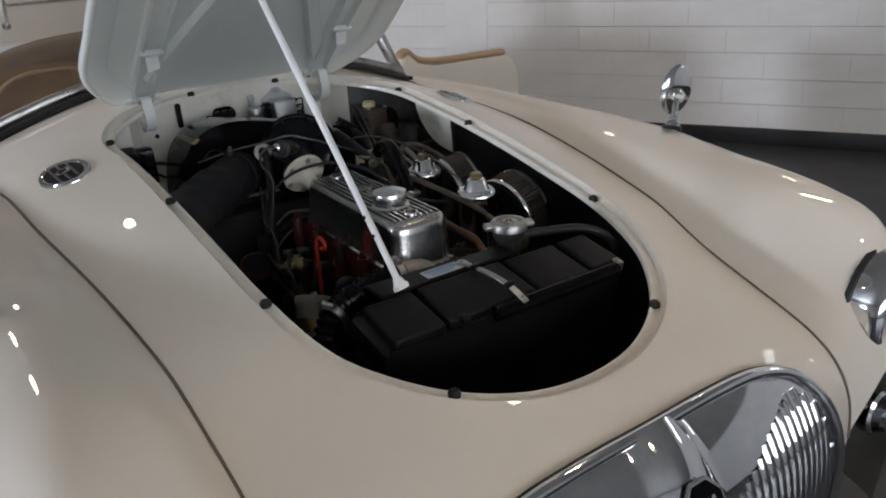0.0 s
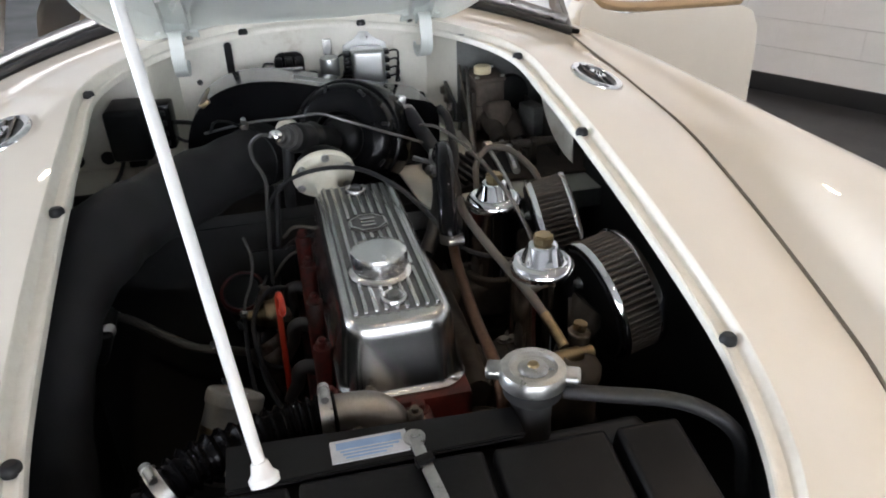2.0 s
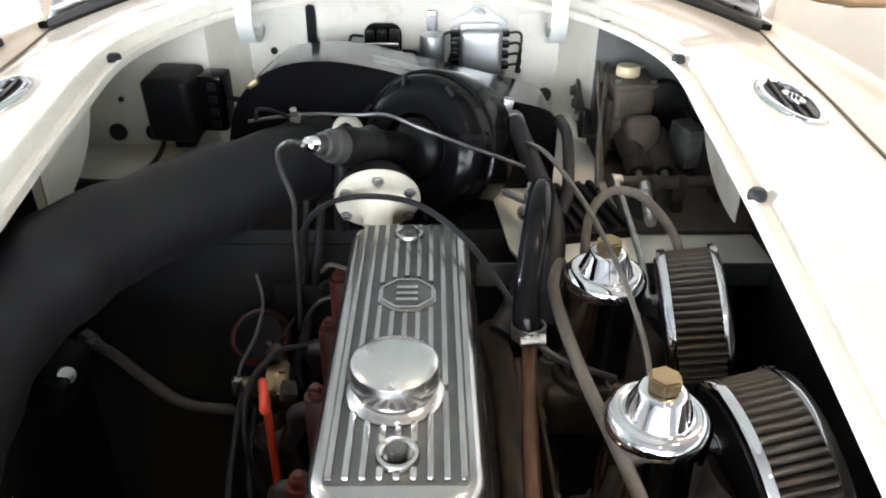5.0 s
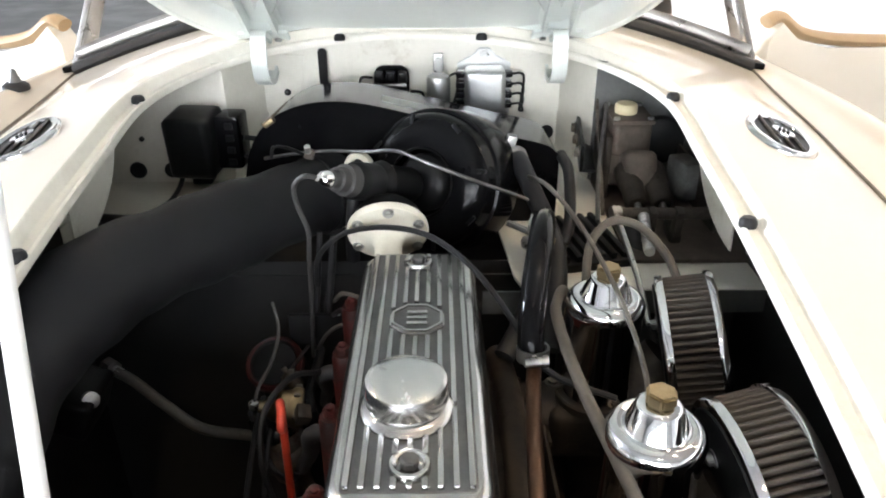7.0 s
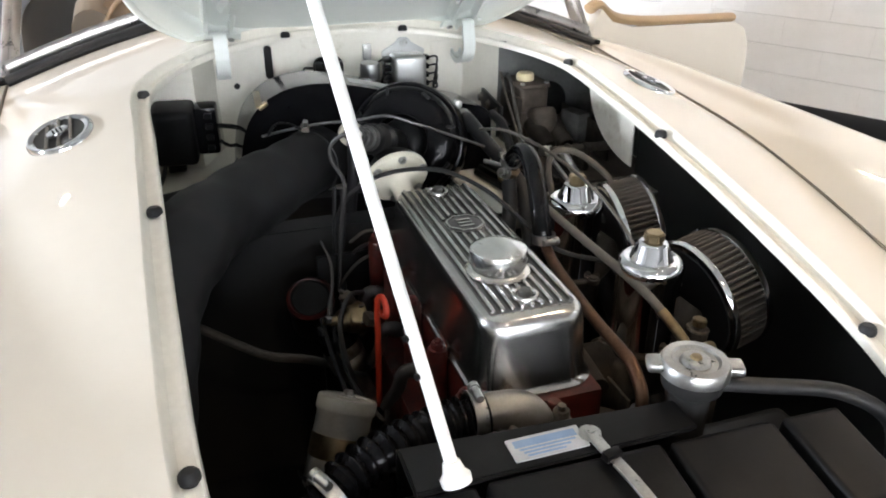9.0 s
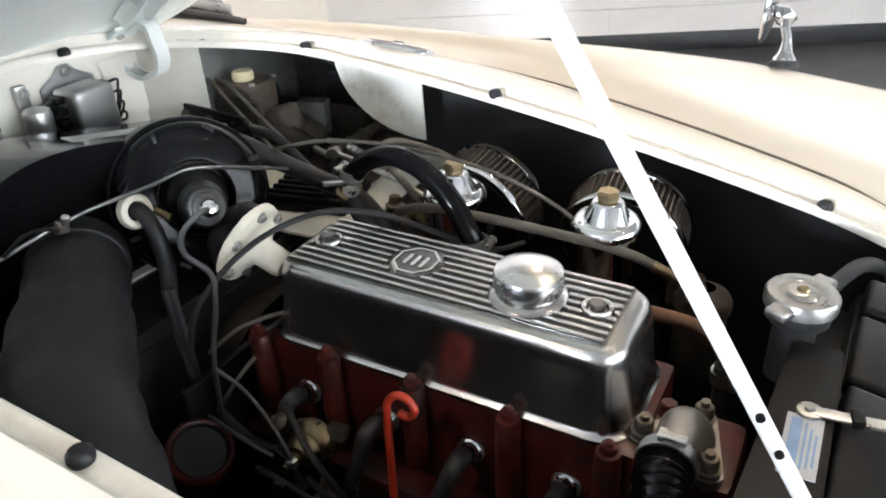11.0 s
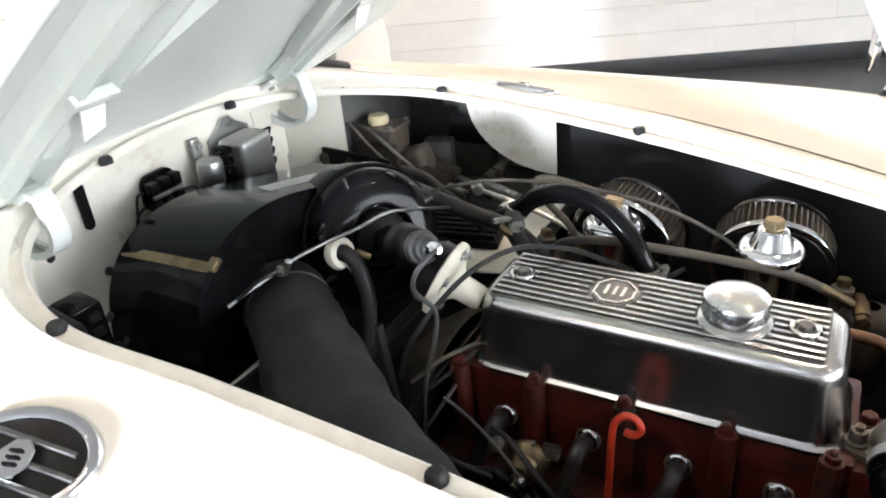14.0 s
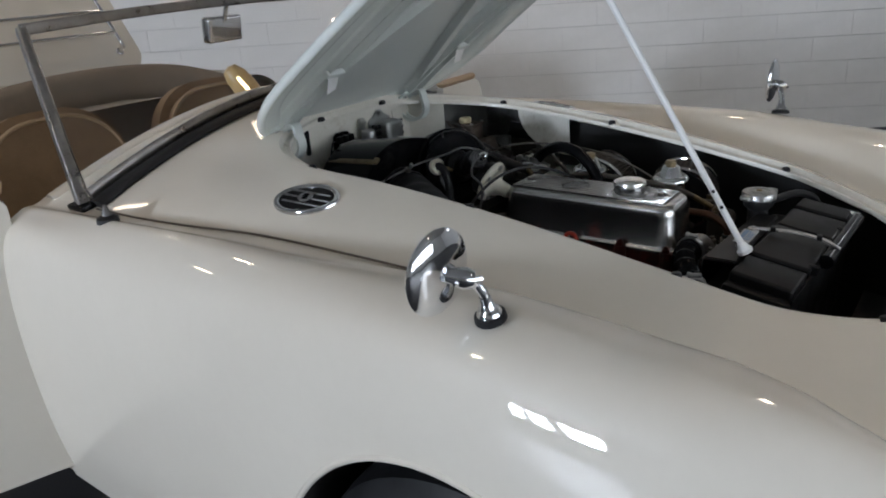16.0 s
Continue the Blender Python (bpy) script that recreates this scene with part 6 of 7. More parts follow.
part("motor", lathe([(0.036, 0.0), (0.036, 0.026), (0.03, 0.034), (0.014, 0.038), (0, 0.038)], bc, bax, 28), SATINBLACK, blower)
bm_side = bax.cross(Vector((1, 0, 0))).normalized()
for a in range(0, 360, 45):
    q = bc + (Matrix.Rotation(radians(a + 10), 3, bax) @ bm_side) * 0.0795
    part("clip", block((0.005, 0.004, 0.014), q + bax * 0.026, Vector((0, -1, 0)).rotation_difference(bax).to_matrix().to_4x4() @ rot(0, a, 0), 0.001), SATINBLACK, blower)

# demister duct: fat ribbed cloth hose from the heater round to the front
duct = thing("air_duct", (-0.3, 0.2, 0.7), "fat black cloth-covered air duct hose", "air duct")
line = spline([(-0.095, 0.545, 0.80), (-0.15, 0.475, 0.806), (-0.225, 0.385, 0.808), (-0.296, 0.285, 0.810), (-0.342, 0.190, 0.786), (-0.362, 0.110, 0.738), (-0.369, 0.045, 0.665), (-0.368, -0.045, 0.56), (-0.36, -0.2, 0.47), (-0.35, -0.36, 0.42)], 12)
tot = [0.0]
for a, b in zip(line, line[1:]):
    tot.append(tot[-1] + (b - a).length)


def duct_ring(u):
    i = min(len(line) - 1, round(u * (len(line) - 1)))
    s = tot[i]
    r = 0.049 + 0.0012 * math.sin(s * 90.0) + 0.0016 * math.sin(s * 37.0 + 1.0)
    r += 0.004 * min(1.0, s / 0.4)
    return [(a * (1 + 0.03 * math.sin(7 * s)), b) for a, b in circle(r, 26)]


part("duct_band", lathe([(0.0495, -0.006), (0.052, -0.005), (0.052, 0.005), (0.0495, 0.006)], line[5], (line[6] - line[4]), 30), SATINBLACK, duct, "black hose band")
part("duct_hose", sweep(bmesh.new(), line, duct_ring), DUCTCLOTH, duct)

# bowden cable across the blower, with its clamp
bow = thing("control_cable", (-0.12, 0.5, 0.86), "bare metal heater control cable with a clamp", "cable")
part("cable", tube([(-0.185, 0.535, 0.846), (-0.150, 0.522, 0.856), (-0.119, 0.512, 0.863), (-0.093, 0.502, 0.868), (-0.065, 0.486, 0.873), (-0.04, 0.463, 0.881), (-0.008, 0.445, 0.888), (0.031, 0.434, 0.876), (0.09, 0.44, 0.850), (0.149, 0.453, 0.822), (0.165, 0.452, 0.812)], 0.0022, 8), RODSTEEL, bow)
part("clamp", block((0.013, 0.010, 0.013), (-0.122, 0.510, 0.861), rot(0, 20, 10), 0.003), OLDALU, bow)
part("clamp_screw", lathe([(0, 0), (0.004, 0), (0.004, 0.01), (0, 0.011)], (-0.122, 0.503, 0.866), (0, -0.5, 1), 10), STEEL, bow)
part("bracket", sweep(bmesh.new(), spline([(-0.115, 0.535, 0.83), (-0.12, 0.52, 0.845), (-0.122, 0.512, 0.858)], 4), rounded(0.014, 0.003, 0.001, 2)), SATINBLACK, bow)
part("tail", tube([(-0.125, 0.51, 0.858), (-0.145, 0.50, 0.872), (-0.165, 0.505, 0.872), (-0.175, 0.53, 0.85)], 0.0022, 6), SATINBLACK, bow)

# ignition coil lying across the blower
coil = thing("ignition_coil", (-0.04, 0.42, 0.86), "black ignition coil with a bright lead terminal", "ignition coil")
c0, c1 = Vector((-0.081, 0.338, 0.898)), Vector((0.012, 0.465, 0.836))
ca = (c1 - c0).normalized()
part("case", lathe([(0.0, 0.048), (0.018, 0.048), (0.0208, 0.052), (0.0215, 0.06), (0.0215, 0.155), (0.019, 0.16), (0, 0.16)], c0, ca, 30), SATINBLACK, coil)
part("cap", lathe([(0.0075, 0.012), (0.0100, 0.014), (0.0108, 0.022), (0.0135, 0.024), (0.0145, 0.034), (0.0175, 0.036), (0.0186, 0.05)], c0, ca, 26), WIREGREY, coil, "ribbed moulded cap")
part("terminal", lathe([(0, -0.006), (0.0035, -0.0055), (0.004, 0.0), (0.0075, 0.002), (0.009, 0.008), (0.0085, 0.013)], c0, ca, 20), CHROME, coil, "bright metal terminal")
part("lead", tube([c0, c0 + Vector((-0.016, -0.004, 0.004)), c0 + Vector((-0.030, 0.008, -0.012)), c0 + Vector((-0.030, 0.012, -0.035)), c0 + Vector((-0.018, -0.002, -0.06)), c0 + Vector((-0.020, 0.0, -0.095)), c0 + Vector((-0.025, 0.015, -0.16)), c0 + Vector((-0.03, 0.02, -0.24))], 0.0027, 10), WIREGREY, coil)
part("bracket", sweep(bmesh.new(), [c0 + ca * 0.095 + (Matrix.Rotation(radians(a), 3, ca) @ Vector((0, 0.27, 0.96)).normalized()) * 0.0222 for a in range(0, 360, 15)], [(-0.008, -0.001), (0.008, -0.001), (0.008, 0.001), (-0.008, 0.001)], True), SATINBLACK, coil)

# ivory valve: flanged disc with bolts and a snout towards the engine
iv = thing("heater_valve_disc", (-0.016, 0.37, 0.8), "ivory plastic flanged disc with bolts and a snout", "valve")
ia = Vector((0.06, -0.90, -0.43)).normalized()
ic = Vector((-0.016, 0.368, 0.822))
part("flange", lathe([(0, -0.006), (0.042, -0.006), (0.0455, -0.004), (0.046, 0.0), (0.0445, 0.0045), (0.040, 0.0055), (0.034, 0.006), (0.030, 0.009), (0.02, 0.013), (0.0155, 0.02), (0.0145, 0.042), (0.012, 0.047), (0, 0.047)], ic, ia, 40), IVORY, iv, "ivory flange and snout")
i_side = ia.cross(Vector((0, 0, 1))).normalized()
for a in range(0, 360, 60):
    q = ic + (Matrix.Rotation(radians(a + 28), 3, ia) @ i_side) * 0.0385 + ia * 0.0055
    part("bolt", lathe([(0, 0), (0.0062, 0), (0.0062, 0.0022), (0.004, 0.0025), (0.004, 0.005), (0, 0.005)], q, ia, 12), STEEL, iv)
part("back", lathe([(0.038, -0.006), (0.038, -0.02), (0.03, -0.03), (0, -0.03)], ic, ia, 30), SATINBLACK, iv)
wire = thing("thin_wire", (-0.02, 0.33, 0.85), "thin black wire looping over the ivory disc", "wire")
part("wire", tube([(-0.105, 0.385, 0.742), (-0.098, 0.372, 0.785), (-0.068, 0.348, 0.826), (-0.022, 0.328, 0.846), (0.03, 0.30, 0.850), (0.075, 0.258, 0.834), (0.108, 0.215, 0.806), (0.125, 0.18, 0.789), (0.15, 0.16, 0.775), (0.2, 0.15, 0.76)], 0.0031, 8), RUBBER, wire)
ring = thing("ivory_grommet", (-0.057, 0.48, 0.856), "ivory ring with a black drain hose", "grommet")
part("ring", lathe([(0.011, -0.008), (0.017, -0.006), (0.0195, 0.0), (0.017, 0.007), (0.011, 0.009)], (-0.057, 0.482, 0.854), (-0.2, -0.9, 0.25), 26), IVORY, ring)
part("hose", tube([(-0.056, 0.486, 0.854), (-0.058, 0.468, 0.854), (-0.060, 0.455, 0.840), (-0.063, 0.446, 0.81), (-0.066, 0.446, 0.78), (-0.068, 0.455, 0.74)], 0.0088, 12), RUBBER, ring)
part("small_stub", tube([(-0.042, 0.47, 0.85), (-0.036, 0.455, 0.842)], 0.004, 8, 3), OLDBRASS, ring)

# ---- bulkhead equipment ----
reg = thing("voltage_regulator", (0.115, 0.77, 0.83), "dull silver regulator box with wires on its side", "regulator")
part("box", block((0.062, 0.05, 0.078), (0.114, 0.765, 0.866), None, 0.008, 3), SATINCOVER, reg, "pressed silver cover")
part("plate", prism([(-0.042, 0.0), (0.042, 0.0), (0.042, 0.082), (0.018, 0.095), (0.008, 0.106), (-0.008, 0.106), (-0.018, 0.095), (-0.042, 0.082)], 0.004, (0.114, 0.797, 0.824), rot(90), 0.001), SATINCOVER, reg)
part("mount_bolt", hexbolt((0.114, 0.792, 0.921), (0, -1, 0), 0.006, 0.005), STEEL, reg)
for k in range(4):
    z = 0.895 - k * 0.016
    part("terminal", block((0.012, 0.02, 0.009), (0.151, 0.772, z), None, 0.002), GLOSSBLACK, reg)
    part("wire", tube([(0.157, 0.770, z), (0.17, 0.765, z + 0.002), (0.176, 0.775, z - 0.012), (0.172, 0.79, 0.83)], 0.002, 6), RUBBER, reg)
    part("terminal", block((0.014, 0.02, 0.010), (0.076, 0.772, z), None, 0.002), GLOSSBLACK, reg)
relay = thing("flasher_can", (0.042, 0.77, 0.83), "small silver flasher can on a bracket", "relay")
part("can", lathe([(0, 0.0), (0.0178, 0.0), (0.0185, 0.004), (0.0185, 0.046), (0.0165, 0.051), (0.011, 0.053), (0, 0.053)], (0.042, 0.77, 0.842), (0, -0.05, 1), 28), SATINCOVER, relay)
part("bracket", block((0.016, 0.01, 0.03), (0.042, 0.789, 0.908), None, 0.003), STEEL, relay)
part("bolt", hexbolt((0.042, 0.783, 0.912), (0, -1, 0), 0.006, 0.005), STEEL, relay)
part("wire", tube([(0.058, 0.775, 0.89), (0.07, 0.77, 0.895), (0.072, 0.78, 0.87), (0.066, 0.79, 0.84)], 0.0022, 6), RUBBER, relay)
fuse = thing("fuse_box", (-0.032, 0.77, 0.84), "black moulded fuse block with wires", "fuse box")
part("base", prism(rounded(0.056, 0.052, 0.016), 0.012, (-0.032, 0.796, 0.878), rot(90), 0.003), GLOSSBLACK, fuse)
for i in range(3):
    for k in range(2):
        part("fuse_cap", block((0.014, 0.014, 0.017), (-0.052 + i * 0.019, 0.777, 0.864 + k * 0.025), None, 0.003), SATINBLACK, fuse)
part("fuse_bar", block((0.05, 0.006, 0.006), (-0.033, 0.772, 0.877), None, 0.002), STEEL, fuse)
for k, (dx, dz) in enumerate(((-0.03, 0.01), (-0.032, -0.01), (0.03, -0.012))):
    part("wire", tube([(-0.032 + dx, 0.785, 0.876 + dz), (-0.032 + dx * 1.6, 0.775, 0.876 + dz), (-0.032 + dx * 1.6, 0.785, 0.845), (-0.032 + dx, 0.79, 0.82)], 0.0022, 6), RUBBER, fuse)

# wiper box on the plug side of the bulkhead
wb = thing("wiper_motor", (-0.3, 0.66, 0.77), "black boxed motor with a terminal block", "motor")
part("case", block((0.068, 0.072, 0.092), (-0.314, 0.664, 0.824), rot(4, 0, -6), 0.011, 3), SATINBLACK, wb)
part("terminal_block", block((0.036, 0.045, 0.08), (-0.262, 0.672, 0.826), rot(0, 0, -6), 0.006, 2), GLOSSBLACK, wb)
for k in range(4):
    part("terminal", block((0.012, 0.006, 0.010), (-0.260, 0.648, 0.798 + k * 0.018), rot(0, 0, -6), 0.002), SATINBLACK, wb)
part("bracket", block((0.03, 0.03, 0.05), (-0.32, 0.692, 0.775), None, 0.004), SATINBLACK, wb)
part("cable", tube([(-0.245, 0.665, 0.83), (-0.225, 0.68, 0.822), (-0.21, 0.70, 0.812), (-0.19, 0.72, 0.80)], 0.004, 8), RUBBER, wb)
part("cable", tube([(-0.245, 0.66, 0.805), (-0.23, 0.66, 0.795), (-0.21, 0.68, 0.79)], 0.003, 8), RUBBER, wb)
part("lead", tube([(-0.335, 0.65, 0.785), (-0.34, 0.64, 0.765), (-0.35, 0.62, 0.75), (-0.36, 0.60, 0.747)], 0.0035, 8), RUBBER, wb)
loom = thing("wiring_loom", (-0.3, 0.5, 0.75), "taped black wiring loom along the shelf", "wiring loom")
part("loom", tube([(-0.43, 0.55, 0.752), (-0.37, 0.54, 0.755), (-0.30, 0.56, 0.758), (-0.24, 0.60, 0.765), (-0.21, 0.65, 0.775)], 0.009, 10), RUBBER, loom)
part("loom", tube([(-0.41, 0.50, 0.75), (-0.36, 0.50, 0.752), (-0.30, 0.52, 0.755), (-0.23, 0.575, 0.765)], 0.006, 10), RUBBER, loom)

# pedal box and twin master cylinder on the other side
mc = thing("master_cylinder", (0.325, 0.67, 0.76), "grimy grey twin master cylinder with a yellowed filler cap", "master cylinder")
part("tank", block((0.056, 0.076, 0.098), (0.317, 0.664, 0.812), None, 0.010, 3), DUSTYCAST, mc, "grimy cast reservoir")
part("tank_step", block((0.062, 0.082, 0.03), (0.317, 0.663, 0.80), None, 0.006, 2), DUSTYCAST, mc)
part("servo_disc", lathe([(0, 0), (0.034, 0.0), (0.037, 0.003), (0.037, 0.012), (0.034, 0.016), (0.02, 0.018), (0, 0.019)], (0.378, 0.702, 0.812), (-0.1, -1, 0.05), 32), SATINBLACK, mc, "flat black round plate")
part("mount_flange", block((0.010, 0.08, 0.11), (0.283, 0.655, 0.79), None, 0.004), DULLCAST, mc)
part("tank_lid", block((0.060, 0.080, 0.007), (0.317, 0.664, 0.8615), None, 0.003), DUSTYCAST, mc)
part("filler_cap", lathe([(0.015, 0.0), (0.0165, 0.003), (0.0165, 0.012), (0.014, 0.015), (0, 0.016)], (0.313, 0.664, 0.864), (0, 0, 1), 14), AMBERCAP, mc, "yellowed plastic filler cap")
for dx, dy in ((-0.024, -0.034), (0.024, -0.034), (-0.024, 0.034), (0.024, 0.034)):
    part("lid_screw", lathe([(0.0045, 0), (0.0045, 0.003), (0, 0.0035)], (0.317 + dx, 0.664 + dy, 0.865), (0, 0, 1), 10), STEEL, mc)
part("neck", block((0.046, 0.06, 0.05), (0.324, 0.61, 0.80), rot(-20), 0.014, 3), DUSTYCAST, mc)
for dx in (-0.016, 0.018):
    part("barrel", lathe([(0.019, 0.0), (0.019, 0.03), (0.016, 0.035), (0.016, 0.07), (0.012, 0.075), (0, 0.075)], (0.328 + dx, 0.615, 0.795), (0, -0.95, -0.3), 20), DULLCAST, mc)
    part("push_rod", tube([(0.328 + dx, 0.55, 0.775), (0.328 + dx, 0.50, 0.76)], 0.005, 8, 2), STEEL, mc)
    part("fork", block((0.014, 0.04, 0.02), (0.328 + dx, 0.49, 0.757), rot(15), 0.004), DULLCAST, mc)
    part("pedal_arm", block((0.01, 0.018, 0.07), (0.328 + dx, 0.478, 0.765), rot(12), 0.003), DULLCAST, mc)
part("brake_pipe", tube([(0.292, 0.70, 0.868), (0.285, 0.665, 0.862), (0.268, 0.60, 0.83), (0.255, 0.54, 0.80), (0.25, 0.50, 0.77)], 0.0032, 8), RODSTEEL, mc)
part("brake_pipe", tube([(0.284, 0.72, 0.85), (0.278, 0.70, 0.872), (0.274, 0.66, 0.84), (0.272, 0.60, 0.79), (0.27, 0.56, 0.75)], 0.0026, 8), OLDALU, mc)
ped = thing("pedal_box", (0.33, 0.6, SHELF), "dark grimy pedal box with levers and rods", "pedal box")
part("plate", block((0.19, 0.27, 0.006), (0.372, 0.562, SHELF + 0.006), None, 0.002), DUSTYCAST, ped)
part("side", block((0.005, 0.2, 0.07), (0.405, 0.6, 0.775), None, 0.002), DULLCAST, ped)
part("cover_plate", block((0.016, 0.075, 0.065), (0.435, 0.565, 0.812), rot(8, 6, 0), 0.003), SATINBLACK, ped, "black folded cover plate")
part("relay_box", block((0.03, 0.05, 0.055), (0.39, 0.60, 0.79), rot(0, 0, 15), 0.005), DARKGREY, ped, "small grey metal box")
part("cross_shaft", tube([(0.27, 0.478, 0.79), (0.33, 0.478, 0.79), (0.40, 0.478, 0.79)], 0.008, 10, 2), DULLCAST, ped)
part("return_spring", ribbed([(0.30, 0.47, 0.79), (0.296, 0.44, 0.785), (0.292, 0.40, 0.775)], 0.006, 0.0015, 0.004, 10, 30), STEEL, ped)
part("throttle_rod", tube([(0.262, 0.475, 0.80), (0.264, 0.42, 0.788), (0.268, 0.35, 0.765), (0.27, 0.30, 0.74)], 0.0038, 8), STEEL, ped)
part("throttle_joint", lathe([(0, -0.008), (0.008, -0.006), (0.008, 0.006), (0, 0.008)], (0.2625, 0.465, 0.798), (1, 0.3, 0), 12), STEEL, ped)
part("steering_column", tube([(0.30, 0.50, 0.76), (0.30, 0.40, 0.70), (0.30, 0.1, 0.5)], 0.017, 14, 3), BAYBLACK, ped)
blk = thing("junction_plate", (0.254, 0.69, 0.80), "narrow black plate with bolts beside the master cylinder", "plate")
turn = rot(0, 0, -7)
part("plate", block((0.006, 0.165, 0.040), (0.254, 0.688, 0.815), turn, 0.002), SATINBLACK, blk)
part("foot", block((0.022, 0.165, 0.005), (0.263, 0.688, 0.797), turn, 0.002), SATINBLACK, blk)
for y in (0.63, 0.685, 0.74):
    part("bolt", hexbolt((0.2505 + (0.688 - y) * -0.12, y, 0.817), (-0.99, 0.12, 0), 0.0075, 0.006), OLDALU, blk)

# ---- plug side: distributor, leads, oil filter can, pipes ----
dist = thing("distributor", (-0.105, 0.25, 0.6), "distributor with a tarnished body and black plug leads", "distributor")
da = Vector((-0.35, 0.25, 0.9)).normalized()
dc = Vector((-0.128, 0.236, 0.625))
part("body", lathe([(0.013, -0.07), (0.015, -0.035), (0.02, -0.03), (0.021, -0.022), (0.026, -0.016), (0.027, -0.004), (0.0245, 0.0), (0.0265, 0.003), (0.0265, 0.014), (0.024, 0.018)], dc, da, 26), OLDALU, dist, "tarnished distributor body")
part("cap", lathe([(0.025, 0.016), (0.0245, 0.028), (0.02, 0.034), (0.012, 0.036), (0, 0.036)], dc, da, 26), GLOSSBLACK, dist)
for i, (x, y, z) in enumerate(PLUGS):
    a = radians(90 * i + 30)
    s1 = da.cross(Vector((0, 1, 0))).normalized()
    tip = dc + (Matrix.Rotation(a, 3, da) @ s1) * 0.0155 + da * 0.03
    end = Vector((x - 0.06, y + 0.004, z - 0.045))
    part("tower", lathe([(0.008, 0.0), (0.007, 0.014), (0, 0.014)], tip, da, 12), GLOSSBLACK, dist)
    part("plug_lead", tube([tip, tip + da * 0.024, (tip + end) / 2 + Vector((-0.02, 0, -0.022 + 0.006 * i)), end + Vector((-0.006, 0, -0.012)), end], 0.0031, 8), RUBBER, dist)
va, vb = Vector((-0.94, -0.06, 0.10)).normalized(), Vector((-0.108, 0.234, 0.682))
part("vacuum_unit", lathe([(0, -0.006), (0.0205, -0.006), (0.022, -0.003), (0.022, 0.003), (0.0195, 0.006), (0.018, 0.014), (0.0184, 0.016), (0.0160, 0.0185), (0.0145, 0.025), (0.0115, 0.030), (0.007, 0.031), (0.0065, 0.040), (0.004, 0.041), (0.004, 0.049), (0, 0.0495)], vb, va, 30), OLDBRASS, dist, "brassy bell-shaped advance unit")
v_side = va.orthogonal().normalized()
for k in range(6):
    part("crimp_tab", block((0.004, 0.004, 0.007), (0, 0, 0), Matrix.Translation(vb + (Matrix.Rotation(k * math.pi / 3, 3, va) @ v_side) * 0.0222) @ Vector((0, 0, 1)).rotation_difference(va).to_matrix().to_4x4(), 0.001), OLDALU, dist)
part("condenser", lathe([(0, 0), (0.0085, 0.0), (0.009, 0.002), (0.009, 0.018), (0.006, 0.020), (0.003, 0.021), (0.003, 0.027), (0, 0.0275)], (-0.112, 0.262, 0.688), (-0.5, 0.1, 0.85), 18), OLDALU, dist)
part("body_lug", block((0.016, 0.020, 0.014), (-0.098, 0.212, 0.692), rot(10, 20, 15), 0.004), DULLCAST, dist)
part("plug_lead", tube([(-0.088, 0.285, 0.690), (-0.115, 0.252, 0.708), (-0.137, 0.212, 0.694), (-0.137, 0.18, 0.655), (-0.12, 0.16, 0.60)], 0.0034, 8), RUBBER, dist)
oil = thing("oil_filter", (-0.2, 0.0, 0.61), "pale metal canister with a printed band", "oil filter")
ocx = Vector((0.35, 0.42, 0.84)).normalized()
oc = Vector((-0.158, 0.056, 0.703)) - ocx * 0.106
part("can", lathe([(0.0, 0.0), (0.026, 0.0), (0.0295, 0.004), (0.0305, 0.084), (0.0322, 0.086), (0.0328, 0.089), (0.0328, 0.098), (0.0318, 0.1005), (0.0295, 0.1012), (0.0285, 0.0995), (0.014, 0.0995), (0.012, 0.102), (0, 0.102)], oc, ocx, 36), PALECAN, oil, "pale enamelled can")
part("band", lathe([(0.0308, 0.036), (0.031, 0.037), (0.031, 0.06), (0.0308, 0.061)], oc, ocx, 36), OLDBRASS, oil)
part("top_bolt", hexbolt(oc + ocx * 0.102, ocx, 0.0065, 0.006), STEEL, oil)
part("bracket", sweep(bmesh.new(), [oc + ocx * 0.01 + (Matrix.Rotation(a, 3, ocx) @ ocx.orthogonal().normalized()) * 0.0315 for a in np.linspace(0, 2 * math.pi, 24, endpoint=False)], [(-0.006, -0.001), (0.006, -0.001), (0.006, 0.001), (-0.006, 0.001)], True), SATINBLACK, oil)
pipe = thing("oil_pipe", (-0.25, 0.25, 0.65), "grey flexible pipe sagging across the plug side", "pipe")
part("pipe", tube([(-0.335, 0.325, 0.662), (-0.31, 0.311, 0.658), (-0.27, 0.290, 0.640), (-0.227, 0.274, 0.62), (-0.18, 0.291, 0.594), (-0.14, 0.30, 0.57)], 0.0062, 10), GREYHOSE, pipe)
part("union", lathe([(0, 0), (0.011, 0), (0.011, 0.014), (0.007, 0.016), (0.007, 0.028), (0, 0.028)], (-0.352, 0.336, 0.664), (0.85, -0.5, -0.12), 6), STEEL, pipe)
horn = thing("horn_relay", (-0.31, 0.21, 0.66), "small black box with a bright end on the side panel", "relay")
part("box", block((0.05, 0.07, 0.05), (-0.348, 0.255, 0.678), rot(0, 20, 0), 0.008, 3), SATINBLACK, horn)
part("end", lathe([(0.0, 0.0), (0.009, 0.0), (0.009, 0.010), (0, 0.012)], (-0.327, 0.240, 0.690), (0.6, -0.6, 0.4), 18), STEEL, horn)
red = thing("starter_solenoid", (-0.16, 0.32, 0.64), "dark red capped solenoid low in the bay", "solenoid")
